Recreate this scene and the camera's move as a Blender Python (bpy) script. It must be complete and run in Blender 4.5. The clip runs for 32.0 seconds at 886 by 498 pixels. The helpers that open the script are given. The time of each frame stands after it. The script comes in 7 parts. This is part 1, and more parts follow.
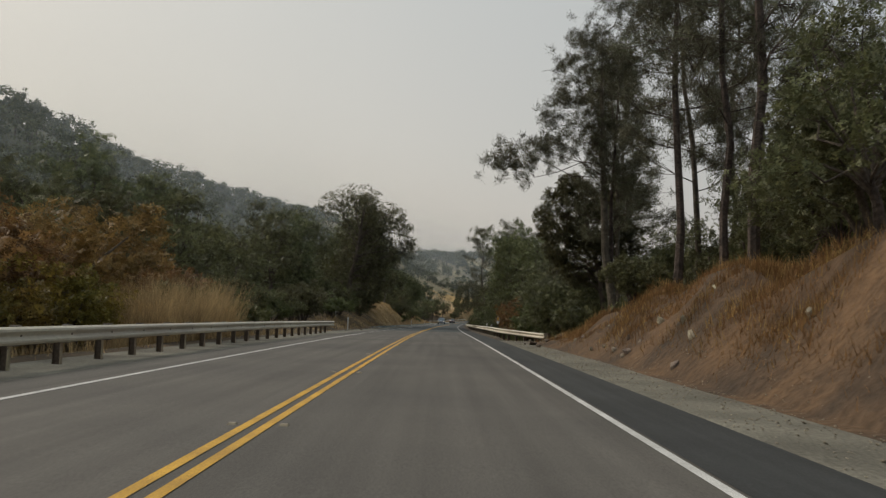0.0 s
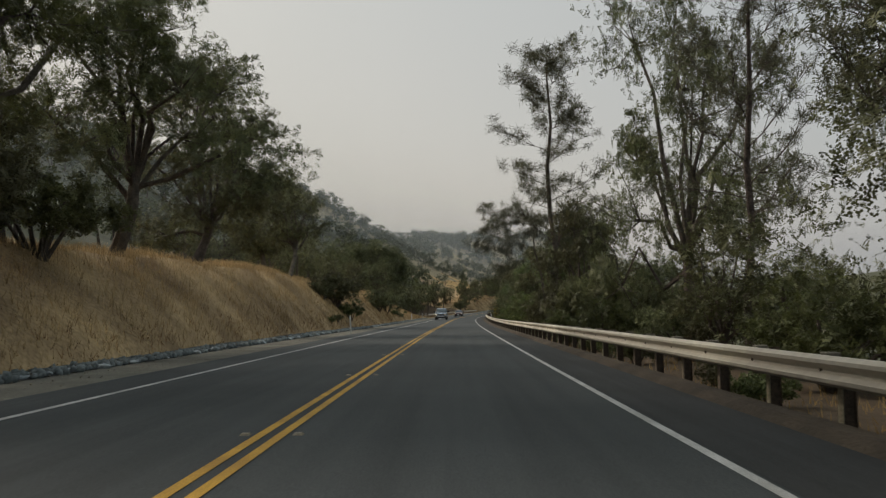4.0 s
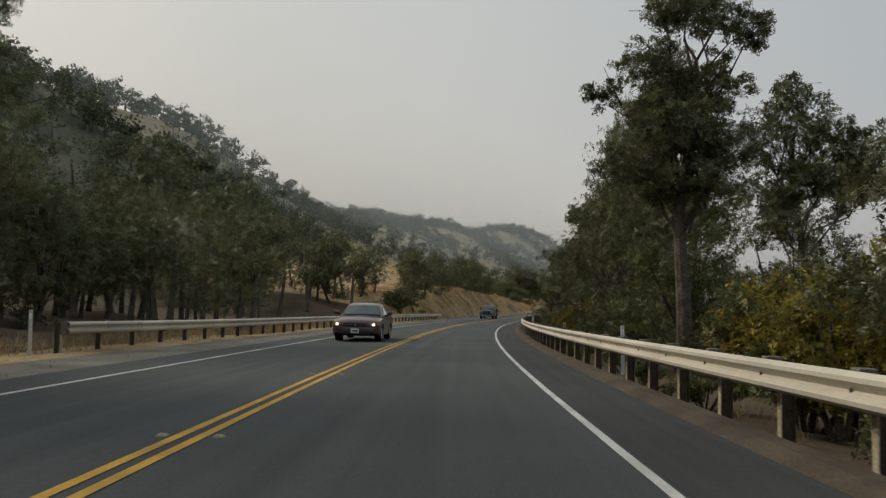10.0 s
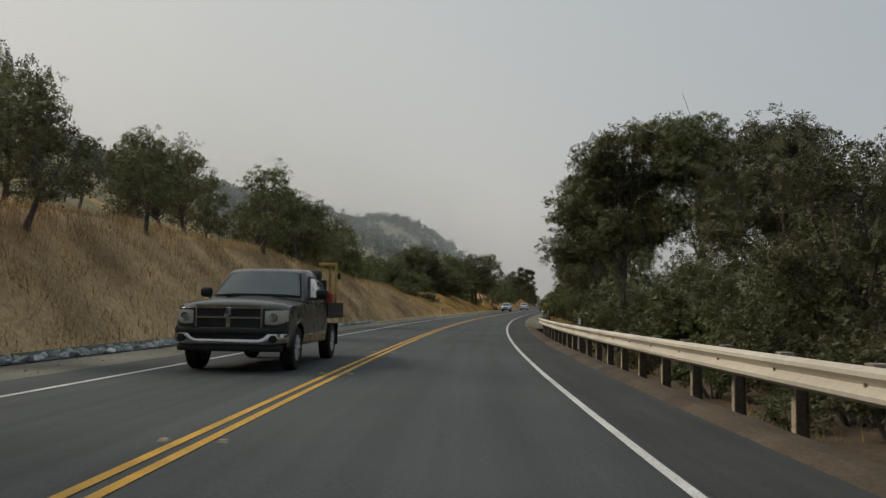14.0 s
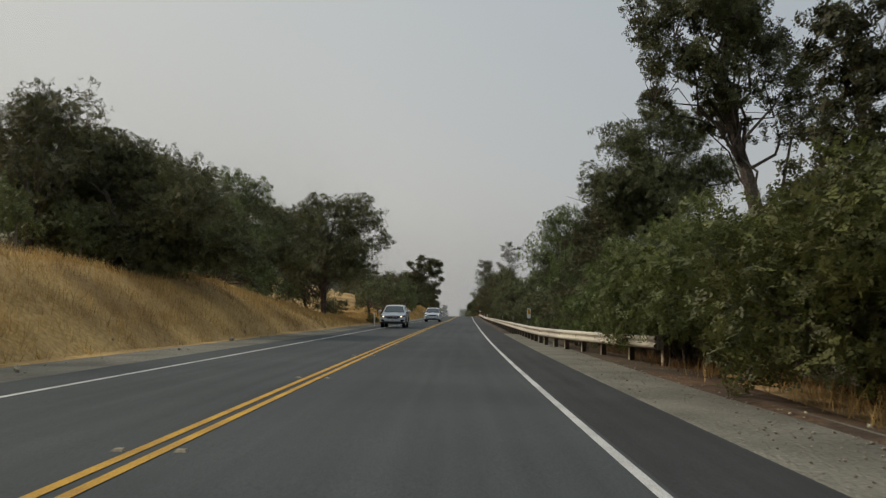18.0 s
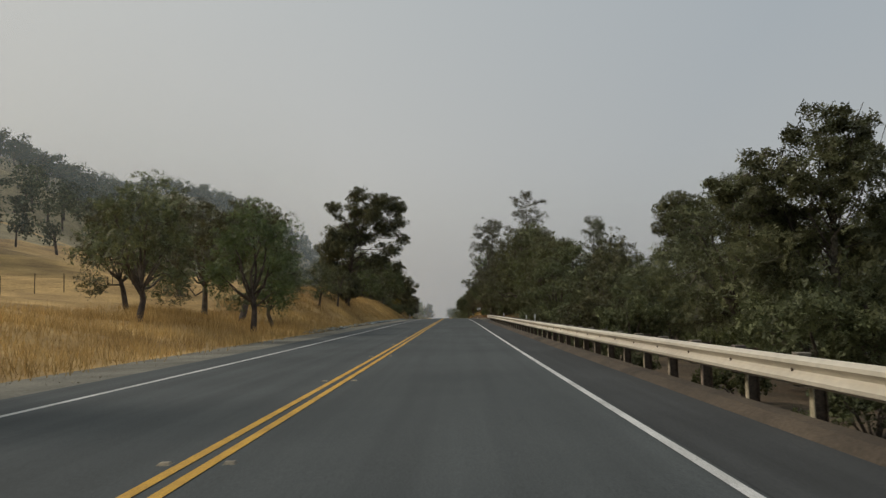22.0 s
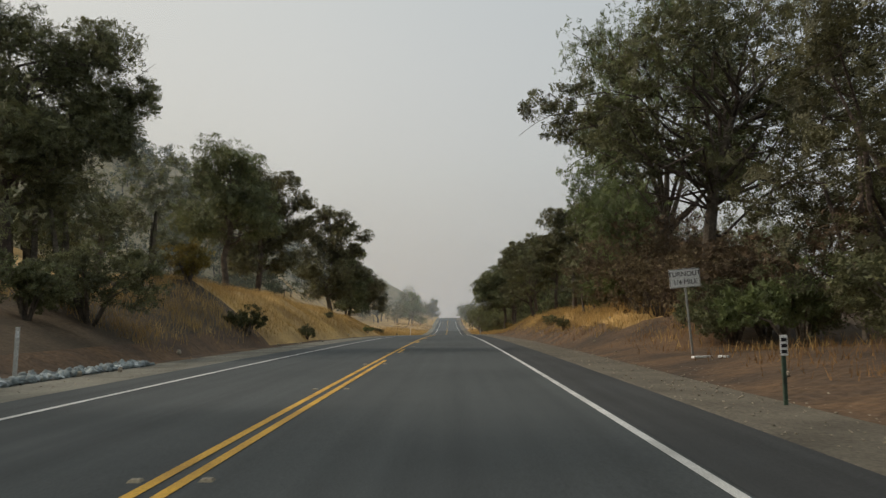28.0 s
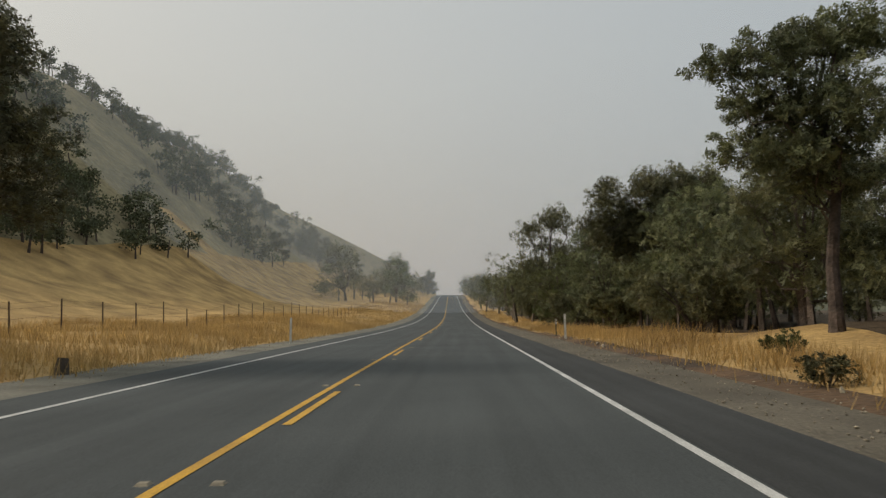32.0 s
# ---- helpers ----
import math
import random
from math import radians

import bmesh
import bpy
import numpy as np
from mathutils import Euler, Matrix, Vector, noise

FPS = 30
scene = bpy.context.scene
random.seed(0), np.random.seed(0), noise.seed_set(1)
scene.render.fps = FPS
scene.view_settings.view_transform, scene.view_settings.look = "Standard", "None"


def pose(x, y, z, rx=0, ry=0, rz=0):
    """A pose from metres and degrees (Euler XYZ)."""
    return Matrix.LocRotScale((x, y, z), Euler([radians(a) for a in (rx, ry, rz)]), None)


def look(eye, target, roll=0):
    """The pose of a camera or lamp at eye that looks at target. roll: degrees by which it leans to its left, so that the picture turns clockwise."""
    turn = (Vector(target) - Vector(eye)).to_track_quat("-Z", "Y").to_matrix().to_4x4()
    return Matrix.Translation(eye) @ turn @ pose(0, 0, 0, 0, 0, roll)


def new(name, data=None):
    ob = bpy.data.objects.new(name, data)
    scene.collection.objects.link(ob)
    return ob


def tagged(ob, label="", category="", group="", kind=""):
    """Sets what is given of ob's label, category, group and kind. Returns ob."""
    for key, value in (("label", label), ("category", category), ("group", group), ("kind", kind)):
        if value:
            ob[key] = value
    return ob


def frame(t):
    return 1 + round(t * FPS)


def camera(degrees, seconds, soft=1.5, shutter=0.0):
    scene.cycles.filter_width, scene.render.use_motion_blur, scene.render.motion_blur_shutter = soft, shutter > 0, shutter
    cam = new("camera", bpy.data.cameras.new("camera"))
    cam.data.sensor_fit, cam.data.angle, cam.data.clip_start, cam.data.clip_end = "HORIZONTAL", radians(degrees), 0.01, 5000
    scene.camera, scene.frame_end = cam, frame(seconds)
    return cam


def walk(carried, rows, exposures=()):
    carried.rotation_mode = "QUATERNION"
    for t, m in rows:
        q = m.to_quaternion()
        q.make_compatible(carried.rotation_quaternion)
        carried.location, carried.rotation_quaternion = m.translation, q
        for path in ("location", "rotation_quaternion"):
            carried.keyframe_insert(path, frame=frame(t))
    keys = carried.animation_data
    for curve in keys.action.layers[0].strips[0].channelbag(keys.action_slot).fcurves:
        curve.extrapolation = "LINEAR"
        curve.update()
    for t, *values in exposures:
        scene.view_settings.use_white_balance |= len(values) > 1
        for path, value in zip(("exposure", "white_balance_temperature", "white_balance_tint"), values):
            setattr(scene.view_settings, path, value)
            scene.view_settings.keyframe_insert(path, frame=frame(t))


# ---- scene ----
# Camera in a car that follows the right-hand lane: seconds, x, y, z, yaw, pitch, roll (degrees).
PATH = [
    (0.0, 1.742, -0.000, 1.130, -0.070, 3.929, 1.717),
    (0.5, 1.796, 12.850, 0.931, 0.045, 3.822, 1.124),
    (1.0, 1.853, 25.699, 0.716, 0.139, 3.688, 0.531),
    (1.5, 1.858, 38.547, 0.476, 0.256, 3.507, 0.061),
    (2.0, 1.883, 51.393, 0.209, 0.322, 3.323, -0.409),
    (2.5, 1.955, 64.238, -0.084, 0.280, 3.283, -0.593),
    (3.0, 2.062, 77.083, -0.391, 0.228, 3.301, -0.777),
    (3.5, 2.169, 89.928, -0.700, 0.038, 3.341, -0.857),
    (4.0, 2.230, 102.773, -0.998, -0.149, 3.397, -0.658),
    (4.5, 2.321, 115.620, -1.285, -0.331, 3.441, -0.460),
    (5.0, 2.443, 128.466, -1.566, -0.510, 3.449, -0.261),
    (5.5, 2.596, 141.312, -1.850, -0.692, 3.426, -0.063),
    (6.0, 2.927, 154.154, -2.140, -0.993, 3.409, 0.009),
    (6.5, 3.312, 166.995, -2.434, -1.347, 3.373, 0.280),
    (7.0, 3.729, 179.834, -2.724, -1.700, 3.378, 0.550),
    (7.5, 4.196, 192.672, -3.000, -1.742, 3.493, 1.333),
    (8.0, 4.698, 205.507, -3.257, -1.811, 3.618, 2.115),
    (8.5, 5.245, 218.339, -3.496, -2.067, 3.696, 2.354),
    (9.0, 5.854, 231.163, -3.720, -2.424, 3.751, 2.593),
    (9.5, 6.639, 243.974, -3.934, -2.758, 3.817, 1.952),
    (10.0, 7.548, 256.768, -4.136, -3.260, 3.899, 1.311),
    (10.5, 8.346, 269.562, -4.322, -3.888, 3.810, 1.249),
    (11.0, 9.352, 282.337, -4.485, -4.683, 3.751, 1.187),
    (11.5, 10.738, 295.072, -4.621, -5.934, 3.913, 1.154),
    (12.0, 12.384, 307.771, -4.731, -7.265, 4.032, 1.120),
    (12.5, 14.336, 320.424, -4.829, -8.480, 4.117, 0.937),
    (13.0, 16.557, 333.031, -4.927, -9.694, 4.167, 0.754),
    (13.5, 18.879, 345.621, -5.021, -10.720, 4.230, 0.905),
    (14.0, 21.455, 358.164, -5.096, -11.705, 4.378, 1.057),
    (14.5, 24.361, 370.637, -5.134, -12.826, 4.577, 1.141),
    (15.0, 27.497, 383.056, -5.132, -13.899, 4.776, 1.224),
    (15.5, 30.860, 395.418, -5.091, -14.921, 4.939, 1.307),
    (16.0, 34.432, 407.723, -5.022, -15.883, 5.060, 1.391),
    (16.5, 38.200, 419.973, -4.935, -16.782, 5.140, 1.474),
    (17.0, 42.151, 432.167, -4.837, -17.614, 5.187, 1.557),
    (17.5, 46.337, 444.285, -4.734, -18.471, 5.188, 1.126),
    (18.0, 50.675, 456.353, -4.629, -19.228, 5.199, 0.695),
    (18.5, 55.105, 468.392, -4.515, -19.720, 5.259, 0.120),
    (19.0, 59.634, 480.400, -4.389, -20.067, 5.336, -0.454),
    (19.5, 64.118, 492.432, -4.248, -20.259, 5.296, -0.483),
    (20.0, 68.643, 504.452, -4.098, -20.347, 5.227, -0.511),
    (20.5, 73.173, 516.475, -3.945, -20.376, 5.201, -0.841),
    (21.0, 77.713, 528.495, -3.799, -20.367, 5.148, -1.171),
    (21.5, 82.250, 540.517, -3.662, -20.309, 5.155, -1.115),
    (22.0, 86.791, 552.538, -3.526, -20.246, 5.211, -1.059),
    (22.5, 91.408, 564.529, -3.379, -20.313, 5.264, -1.016),
    (23.0, 96.026, 576.521, -3.214, -20.373, 5.328, -0.973),
    (23.5, 100.662, 588.505, -3.031, -20.314, 5.365, -1.037),
    (24.0, 105.299, 600.489, -2.844, -20.261, 5.348, -1.100),
    (24.5, 109.882, 612.494, -2.660, -20.279, 5.372, -1.052),
    (25.0, 114.463, 624.501, -2.482, -20.269, 5.376, -1.003),
    (25.5, 119.093, 636.490, -2.316, -20.211, 5.389, -0.901),
    (26.0, 123.701, 648.491, -2.168, -20.078, 5.382, -0.799),
    (26.5, 128.271, 660.508, -2.039, -19.881, 5.361, -0.697),
    (27.0, 132.792, 672.545, -1.935, -19.649, 5.325, -0.595),
    (27.5, 137.262, 684.600, -1.857, -19.436, 5.278, -0.493),
    (28.0, 141.797, 696.630, -1.808, -19.355, 5.077, -0.794),
    (28.5, 146.226, 708.696, -1.789, -19.164, 4.942, -0.975),
    (29.0, 150.641, 720.766, -1.802, -19.018, 4.801, -1.156),
    (29.5, 154.943, 732.875, -1.850, -19.129, 4.598, -1.111),
    (30.0, 159.242, 744.986, -1.931, -19.253, 4.395, -1.066),
    (30.5, 163.593, 757.076, -2.046, -19.253, 4.145, -0.898),
    (31.0, 167.953, 769.161, -2.192, -19.299, 3.904, -0.730),
    (31.5, 172.337, 781.237, -2.368, -19.279, 3.753, -0.767),
    (32.0, 176.741, 793.305, -2.573, -19.257, 3.606, -0.803),
]


def drive(x, y, z, yaw, pitch, roll):
    return pose(x, y, z, 0, 0, yaw) @ pose(0, 0, 0, 90 + pitch, 0, 0) @ pose(0, 0, 0, 0, 0, roll)


cam = camera(58.0, 32.0, soft=1.35, shutter=0.05)
walk(cam, [(row[0], drive(*row[1:])) for row in PATH], [(0, -0.06, 6580, 10), (12, -0.06, 6560, 10), (20, -0.06, 6500, 10), (22, -0.16, 6530, 10), (24, -0.13, 6560, 10), (25, 0.04, 6640, 10), (28, 0.16, 6680, 10), (32, 0.06, 6720, 10)])

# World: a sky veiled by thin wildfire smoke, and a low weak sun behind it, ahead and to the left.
SUN_ELEV, SUN_AZ = 38.0, 62.0  # degrees up; degrees left of the first heading
world = bpy.data.worlds.new("smoky_sky")
scene.world = world
world.use_nodes = True
wn, wl = world.node_tree.nodes, world.node_tree.links
wn.clear()
sky = wn.new("ShaderNodeTexSky")
sky.sky_type, sky.sun_disc = "NISHITA", False
sky.sun_elevation, sky.sun_rotation = radians(SUN_ELEV), radians(-SUN_AZ)
sky.air_density, sky.dust_density, sky.ozone_density, sky.altitude = 1.6, 9.0, 1.0, 400
sky_bg, smoke_bg, sky_mix, sky_out = wn.new("ShaderNodeBackground"), wn.new("ShaderNodeBackground"), wn.new("ShaderNodeMixShader"), wn.new("ShaderNodeOutputWorld")
sky_bg.inputs[1].default_value = 0.075
coord, split, ramp = wn.new("ShaderNodeTexCoord"), wn.new("ShaderNodeSeparateXYZ"), wn.new("ShaderNodeValToRGB")
ramp.color_ramp.elements[0].position, ramp.color_ramp.elements[0].color = 0.02, (0.73, 0.67, 0.615, 1)
ramp.color_ramp.elements[1].position, ramp.color_ramp.elements[1].color = 0.55, (0.60, 0.645, 0.66, 1)
ramp.color_ramp.elements.new(0.2).color = (0.69, 0.675, 0.65, 1)
wl.new(coord.outputs["Generated"], split.inputs[0])
wl.new(split.outputs[2], ramp.inputs[0])
# The smoke is brighter and warmer towards the sun, bluer away from it.
glow, toward, tint, veil = wn.new("ShaderNodeVectorMath"), wn.new("ShaderNodeMapRange"), wn.new("ShaderNodeMix"), wn.new("ShaderNodeMix")
glow.operation = "DOT_PRODUCT"
glow.inputs[1].default_value = (-math.sin(radians(SUN_AZ)) * 0.8, math.cos(radians(SUN_AZ)) * 0.8, 0.6)
toward.inputs[1].default_value, toward.inputs[2].default_value = 0.0, 1.0
tint.data_type = veil.data_type = "RGBA"
tint.inputs[6].default_value, tint.inputs[7].default_value = (0.80, 0.86, 0.92, 1), (1.28, 1.22, 1.11, 1)
veil.blend_type = "MULTIPLY"
veil.inputs[0].default_value = 1.0
wl.new(coord.outputs["Generated"], glow.inputs[0])
wl.new(glow.outputs["Value"], toward.inputs[0])
wl.new(toward.outputs[0], tint.inputs[0])
wl.new(ramp.outputs[0], veil.inputs[6])
wl.new(tint.outputs[2], veil.inputs[7])
wl.new(veil.outputs[2], smoke_bg.inputs[0])
wl.new(sky.outputs[0], sky_bg.inputs[0])
smoke_bg.inputs[1].default_value = 1.0
sky_mix.inputs[0].default_value = 0.72
wl.new(sky_bg.outputs[0], sky_mix.inputs[1])
wl.new(smoke_bg.outputs[0], sky_mix.inputs[2])
wl.new(sky_mix.outputs[0], sky_out.inputs[0])
sun = new("sun", bpy.data.lights.new("sun", "SUN"))
sun.data.energy, sun.data.angle, sun.data.color = 1.7, radians(12), (1.0, 0.90, 0.78)
sun.matrix_world = look((-60 * math.sin(radians(SUN_AZ)), 60 * math.cos(radians(SUN_AZ)), 60 * math.tan(radians(SUN_ELEV))), (0, 0, 0))

# ---- the road's line: heading in degrees and grade in percent every 20 m from -40 m ----
PSI = [-0.01, -0.01, -0.00, -0.01, -0.08, -0.30, -0.55, -0.78, -0.99, -1.20, -1.42, -1.64, -1.86, -2.18, -2.77, -3.74, -5.17, -6.93, -8.84, -10.74, -12.57, -14.26, -15.84, -17.27, -18.55, -19.64, -20.44, -20.88, -21.05, -21.10, -21.12, -21.14, -21.13, -21.15, -21.16, -21.04, -20.73, -20.31, -20.01, -19.91, -19.88, -19.86, -19.97, -20.15, -20.25, -20.28, -20.23, -20.13, -20.04, -19.95, -19.81, -19.62, -19.43, -19.80, -19.80, -19.80, -19.80, -19.80, -19.80, -19.80, -19.80, -19.80, -19.80, -19.80, -19.80, -19.80, -19.80, -19.80]
SLOPE = [-1.19, -1.34, -1.49, -1.65, -2.00, -2.34, -2.46, -2.29, -2.15, -2.22, -2.32, -2.25, -1.98, -1.76, -1.66, -1.50, -1.24, -0.83, -0.71, -0.82, -0.49, 0.07, 0.50, 0.73, 0.80, 0.81, 0.96, 1.16, 1.22, 1.10, 1.00, 1.23, 1.49, 1.45, 1.38, 1.19, 0.94, 0.62, 0.26, -0.12, -0.54, -0.95, -1.32, -1.67, -2.00, -2.12, -1.90, -1.45, -0.89, -0.29, 0.32, 0.92, 1.48, 1.96, 2.36, 2.64, 2.82, 2.88, 2.88, 2.41, 1.94, 1.47, 1.00, 0.60, 0.20, -0.20, -0.60, -1.00]
FINE = np.arange(-40, 1301, 5.0)


def smoothed(table):
    line = np.interp(FINE, np.arange(len(table)) * 20.0 - 40, np.array(table, float))
    kernel = np.array([1, 2, 3, 4, 3, 2, 1.0])
    return np.convolve(np.pad(line, 3, "edge"), kernel / kernel.sum(), "valid")


HEAD, GRADE = np.radians(smoothed(PSI)), smoothed(SLOPE) / 100


def summed(rate):
    line = np.concatenate([[0], np.cumsum((rate[1:] + rate[:-1]) / 2 * 5.0)])
    return line - line[8]


mid = (HEAD[1:] + HEAD[:-1]) / 2
LINE_X = np.concatenate([[0], np.cumsum(-np.sin(mid) * 5.0)])
LINE_Y = np.concatenate([[0], np.cumsum(np.cos(mid) * 5.0)])
LINE_X, LINE_Y, LINE_Z = LINE_X - LINE_X[8], LINE_Y - LINE_Y[8], summed(GRADE)


def centre(s):
    """Place of the centre line at s, its height and its heading; straight on past the ends."""
    s = np.asarray(s, float)
    c = np.clip(s, FINE[0], FINE[-1])
    x, y, z, h = (np.interp(c, FINE, line) for line in (LINE_X, LINE_Y, LINE_Z, HEAD))
    return x - np.sin(h) * (s - c), y + np.cos(h) * (s - c), z, h


def at(s, o, dz=0.0):
    """World place at s along the road, o to its right, dz over its surface."""
    x, y, z, h = centre(s)
    o = np.asarray(o, float)
    near = np.clip(o, -300, 300)
    far, turn = o - near, radians(-10)
    return np.stack([x + near * np.cos(h) + far * math.cos(turn), y + near * np.sin(h) + far * math.sin(turn), z + dz + 0 * o], -1)


def yaw_at(s):
    return float(centre(s)[3])


# Height of the ground over the road: banks, cuts and the long hill on the left side.
BANK_L = [(-150, -0.8), (50, -0.6), (62, 0.8), (95, 2.0), (125, 3.5), (165, 4.0), (200, 4.0), (225, 3.7), (245, 2.9), (262, 1.2), (275, -0.3), (335, -0.2), (352, 2.5), (372, 4.0),
          (410, 4.2), (440, 3.6), (455, 3.0), (468, 1.6), (485, 2.8), (505, 2.7), (525, 1.3), (545, 0.5), (620, 0.9), (640, 2.9), (690, 3.0), (715, 2.2), (740, 1.6), (760, 3.0), (790, 2.9), (804, 2.8), (815, 2.3), (826, 1.6), (840, 0.6), (1400, 0.8)]
RIDGE = [(-150, 43), (90, 45), (190, 50), (234, 53), (330, 57), (410, 60), (470, 59), (510, 48), (560, 44), (610, 42), (700, 45), (785, 49), (890, 58), (980, 69), (1110, 73), (1300, 76)]
BANK_R = [(-150, 2.4), (24, 2.5), (38, 1.0), (47, -0.5), (415, -0.6), (428, -0.3), (470, -0.3), (482, -0.3), (505, -0.35), (516, -0.65), (650, -0.6), (662, 0.15), (742, 0.3), (755, 1.5), (790, 1.4), (806, 0.6), (818, 0.15), (1400, -0.1)]


def table_at(table, s):
    return np.interp(s, [row[0] for row in table], [row[1] for row in table])


def rise(s, o):
    """Height of the ground over the road's surface at s, o."""
    s, o = np.broadcast_arrays(np.asarray(s, float), np.asarray(o, float))
    bl, br = table_at(BANK_L, s), table_at(BANK_R, s)
    ridge = table_at(RIDGE, s) + 2 * np.sin(s / 41.0 + 2)
    crest = -138 + 10 * np.sin(s / 130.0)
    flat = np.maximum(bl, 0.2) * 1.25 + np.where(bl < 0.7, 0.8, 2.0)
    left = np.zeros(s.shape)
    a = -o
    left = np.where(a > 7.2, bl * np.clip((a - 7.2) / 3.8, 0, 1) ** 0.85, 0)
    left = np.where(a > 11, bl + (flat - bl) * np.clip((a - 11) / 20, 0, 1), left)
    u = np.clip((a - 30) / (-crest - 30), 0, 1)
    left = np.where(a > 30, flat + (ridge - flat) * (u * u * (3 - 2 * u) * 0.75 + 0.25 * u), left)
    left = np.where(a > -crest, ridge - (ridge - 8) * np.clip((a + crest) / 500, 0, 1), left)
    right = np.where(o > 6.6, br * np.clip((o - 6.6) / 2.6, 0, 1), 0)
    right = np.where(br < -0.45, 1.15 * br * np.clip((o - 5.45) / 1.3, 0, 1), right)
    deep = np.where(br < 0, -2.6, br * 1.5 + 0.6)
    right = np.where(o > 9.2, br + (deep - br) * np.clip((o - 9.2) / 14, 0, 1), right)
    right = np.where(o > 60, deep + 26 * np.clip((o - 60) / 220, 0, 1), right)
    z = np.where(o < 0, left, right)
    rough = np.clip((np.abs(o) - 6.5) / 6, 0, 1) * (0.16 * np.sin(s / 3.1 + o / 2.3) + 0.13 * np.sin(s / 1.7 - o / 1.9 + 1.3) + 0.22 * np.sin(s / 9.7 + o / 5.1))
    gully = np.where((o > 6.9) & (br > 0.8), np.clip((o - 6.9) / 1.5, 0, 1), 0) * (0.22 * np.sin(s * 1.9 + o) + 0.2 * np.sin(s * 0.83 - o * 1.7) + 0.12 * np.sin(s * 4.1 + o * 2.2))
    gully = gully * np.where(s > 700, 0.4, 1.0)
    return z + rough + gully + np.clip((np.abs(o) - 35) / 60, 0, 1) * 1.6 * np.sin(s / 23.0 + o / 17.0)


def ground_at(s, o, dz=0.0):
    return at(s, o, rise(s, o) + dz)


# ---- materials ----
def material(name, colour, rough=0.85, metal=0.0, dark=None, scale=4.0, detail=30.0, bump=0.3, vary=0.0, island=0.0, translucent=0.0, spec=0.3, depth=0.02, leafy=0.0, grain=0.27):
    """Two scales of noise between colour and dark, fine bump, and some change from piece to piece."""
    m = bpy.data.materials.new(name)
    m.use_nodes = True
    n, l = m.node_tree.nodes, m.node_tree.links
    b = n["Principled BSDF"]
    b.inputs["Roughness"].default_value, b.inputs["Metallic"].default_value = rough, metal
    b.inputs["Specular IOR Level"].default_value = spec
    geo = n.new("ShaderNodeNewGeometry")
    large, fine, mix, mix2 = n.new("ShaderNodeTexNoise"), n.new("ShaderNodeTexNoise"), n.new("ShaderNodeMix"), n.new("ShaderNodeMix")
    large.inputs["Scale"].default_value, fine.inputs["Scale"].default_value = scale, detail
    large.inputs["Detail"].default_value, fine.inputs["Detail"].default_value = 4, 3
    mix.data_type = mix2.data_type = "RGBA"
    dark = dark or tuple(c * 0.55 for c in colour)
    mix.inputs[6].default_value, mix.inputs[7].default_value = (*colour, 1), (*dark, 1)
    l.new(geo.outputs["Position"], large.inputs["Vector"])
    l.new(geo.outputs["Position"], fine.inputs["Vector"])
    clip = n.new("ShaderNodeMapRange")
    clip.inputs[1].default_value, clip.inputs[2].default_value = 0.35, 0.68
    l.new(large.outputs["Fac"], clip.inputs[0])
    l.new(clip.outputs[0], mix.inputs[0])
    clip2 = n.new("ShaderNodeMapRange")
    clip2.inputs[1].default_value, clip2.inputs[2].default_value, clip2.inputs[3].default_value, clip2.inputs[4].default_value = 0.3, 0.7, 1 - grain, 1 + grain
    l.new(fine.outputs["Fac"], clip2.inputs[0])
    scale_node = n.new("ShaderNodeVectorMath")
    scale_node.operation = "SCALE"
    l.new(mix.outputs[2], scale_node.inputs[0])
    l.new(clip2.outputs[0], scale_node.inputs[3])
    out = scale_node.outputs[0]
    if vary or island:
        hue, bright = n.new("ShaderNodeHueSaturation"), n.new("ShaderNodeMath")
        info = n.new("ShaderNodeObjectInfo")
        bright.operation = "MULTIPLY_ADD"
        bright.inputs[1].default_value, bright.inputs[2].default_value = 2 * vary, 1 - vary
        l.new(info.outputs["Random"], bright.inputs[0])
        value = bright.outputs[0]
        if island:
            isl = n.new("ShaderNodeMath")
            isl.operation = "MULTIPLY_ADD"
            isl.inputs[1].default_value, isl.inputs[2].default_value = 2 * island, 1 - island
            l.new(geo.outputs["Random Per Island"], isl.inputs[0])
            both = n.new("ShaderNodeMath")
            both.operation = "MULTIPLY"
            l.new(isl.outputs[0], both.inputs[0])
            l.new(value, both.inputs[1])
            value = both.outputs[0]
        shift = n.new("ShaderNodeMath")
        shift.operation = "MULTIPLY_ADD"
        shift.inputs[1].default_value, shift.inputs[2].default_value = 0.2 * vary, 0.5 - 0.1 * vary
        l.new(info.outputs["Random"], shift.inputs[0])
        l.new(shift.outputs[0], hue.inputs["Hue"])
        l.new(value, hue.inputs["Value"])
        l.new(out, hue.inputs["Color"])
        out = hue.outputs[0]
    l.new(out, b.inputs["Base Color"])
    if bump:
        bn = n.new("ShaderNodeBump")
        bn.inputs["Strength"].default_value, bn.inputs["Distance"].default_value = bump, depth
        l.new(fine.outputs["Fac"], bn.inputs["Height"])
        l.new(bn.outputs[0], b.inputs["Normal"])
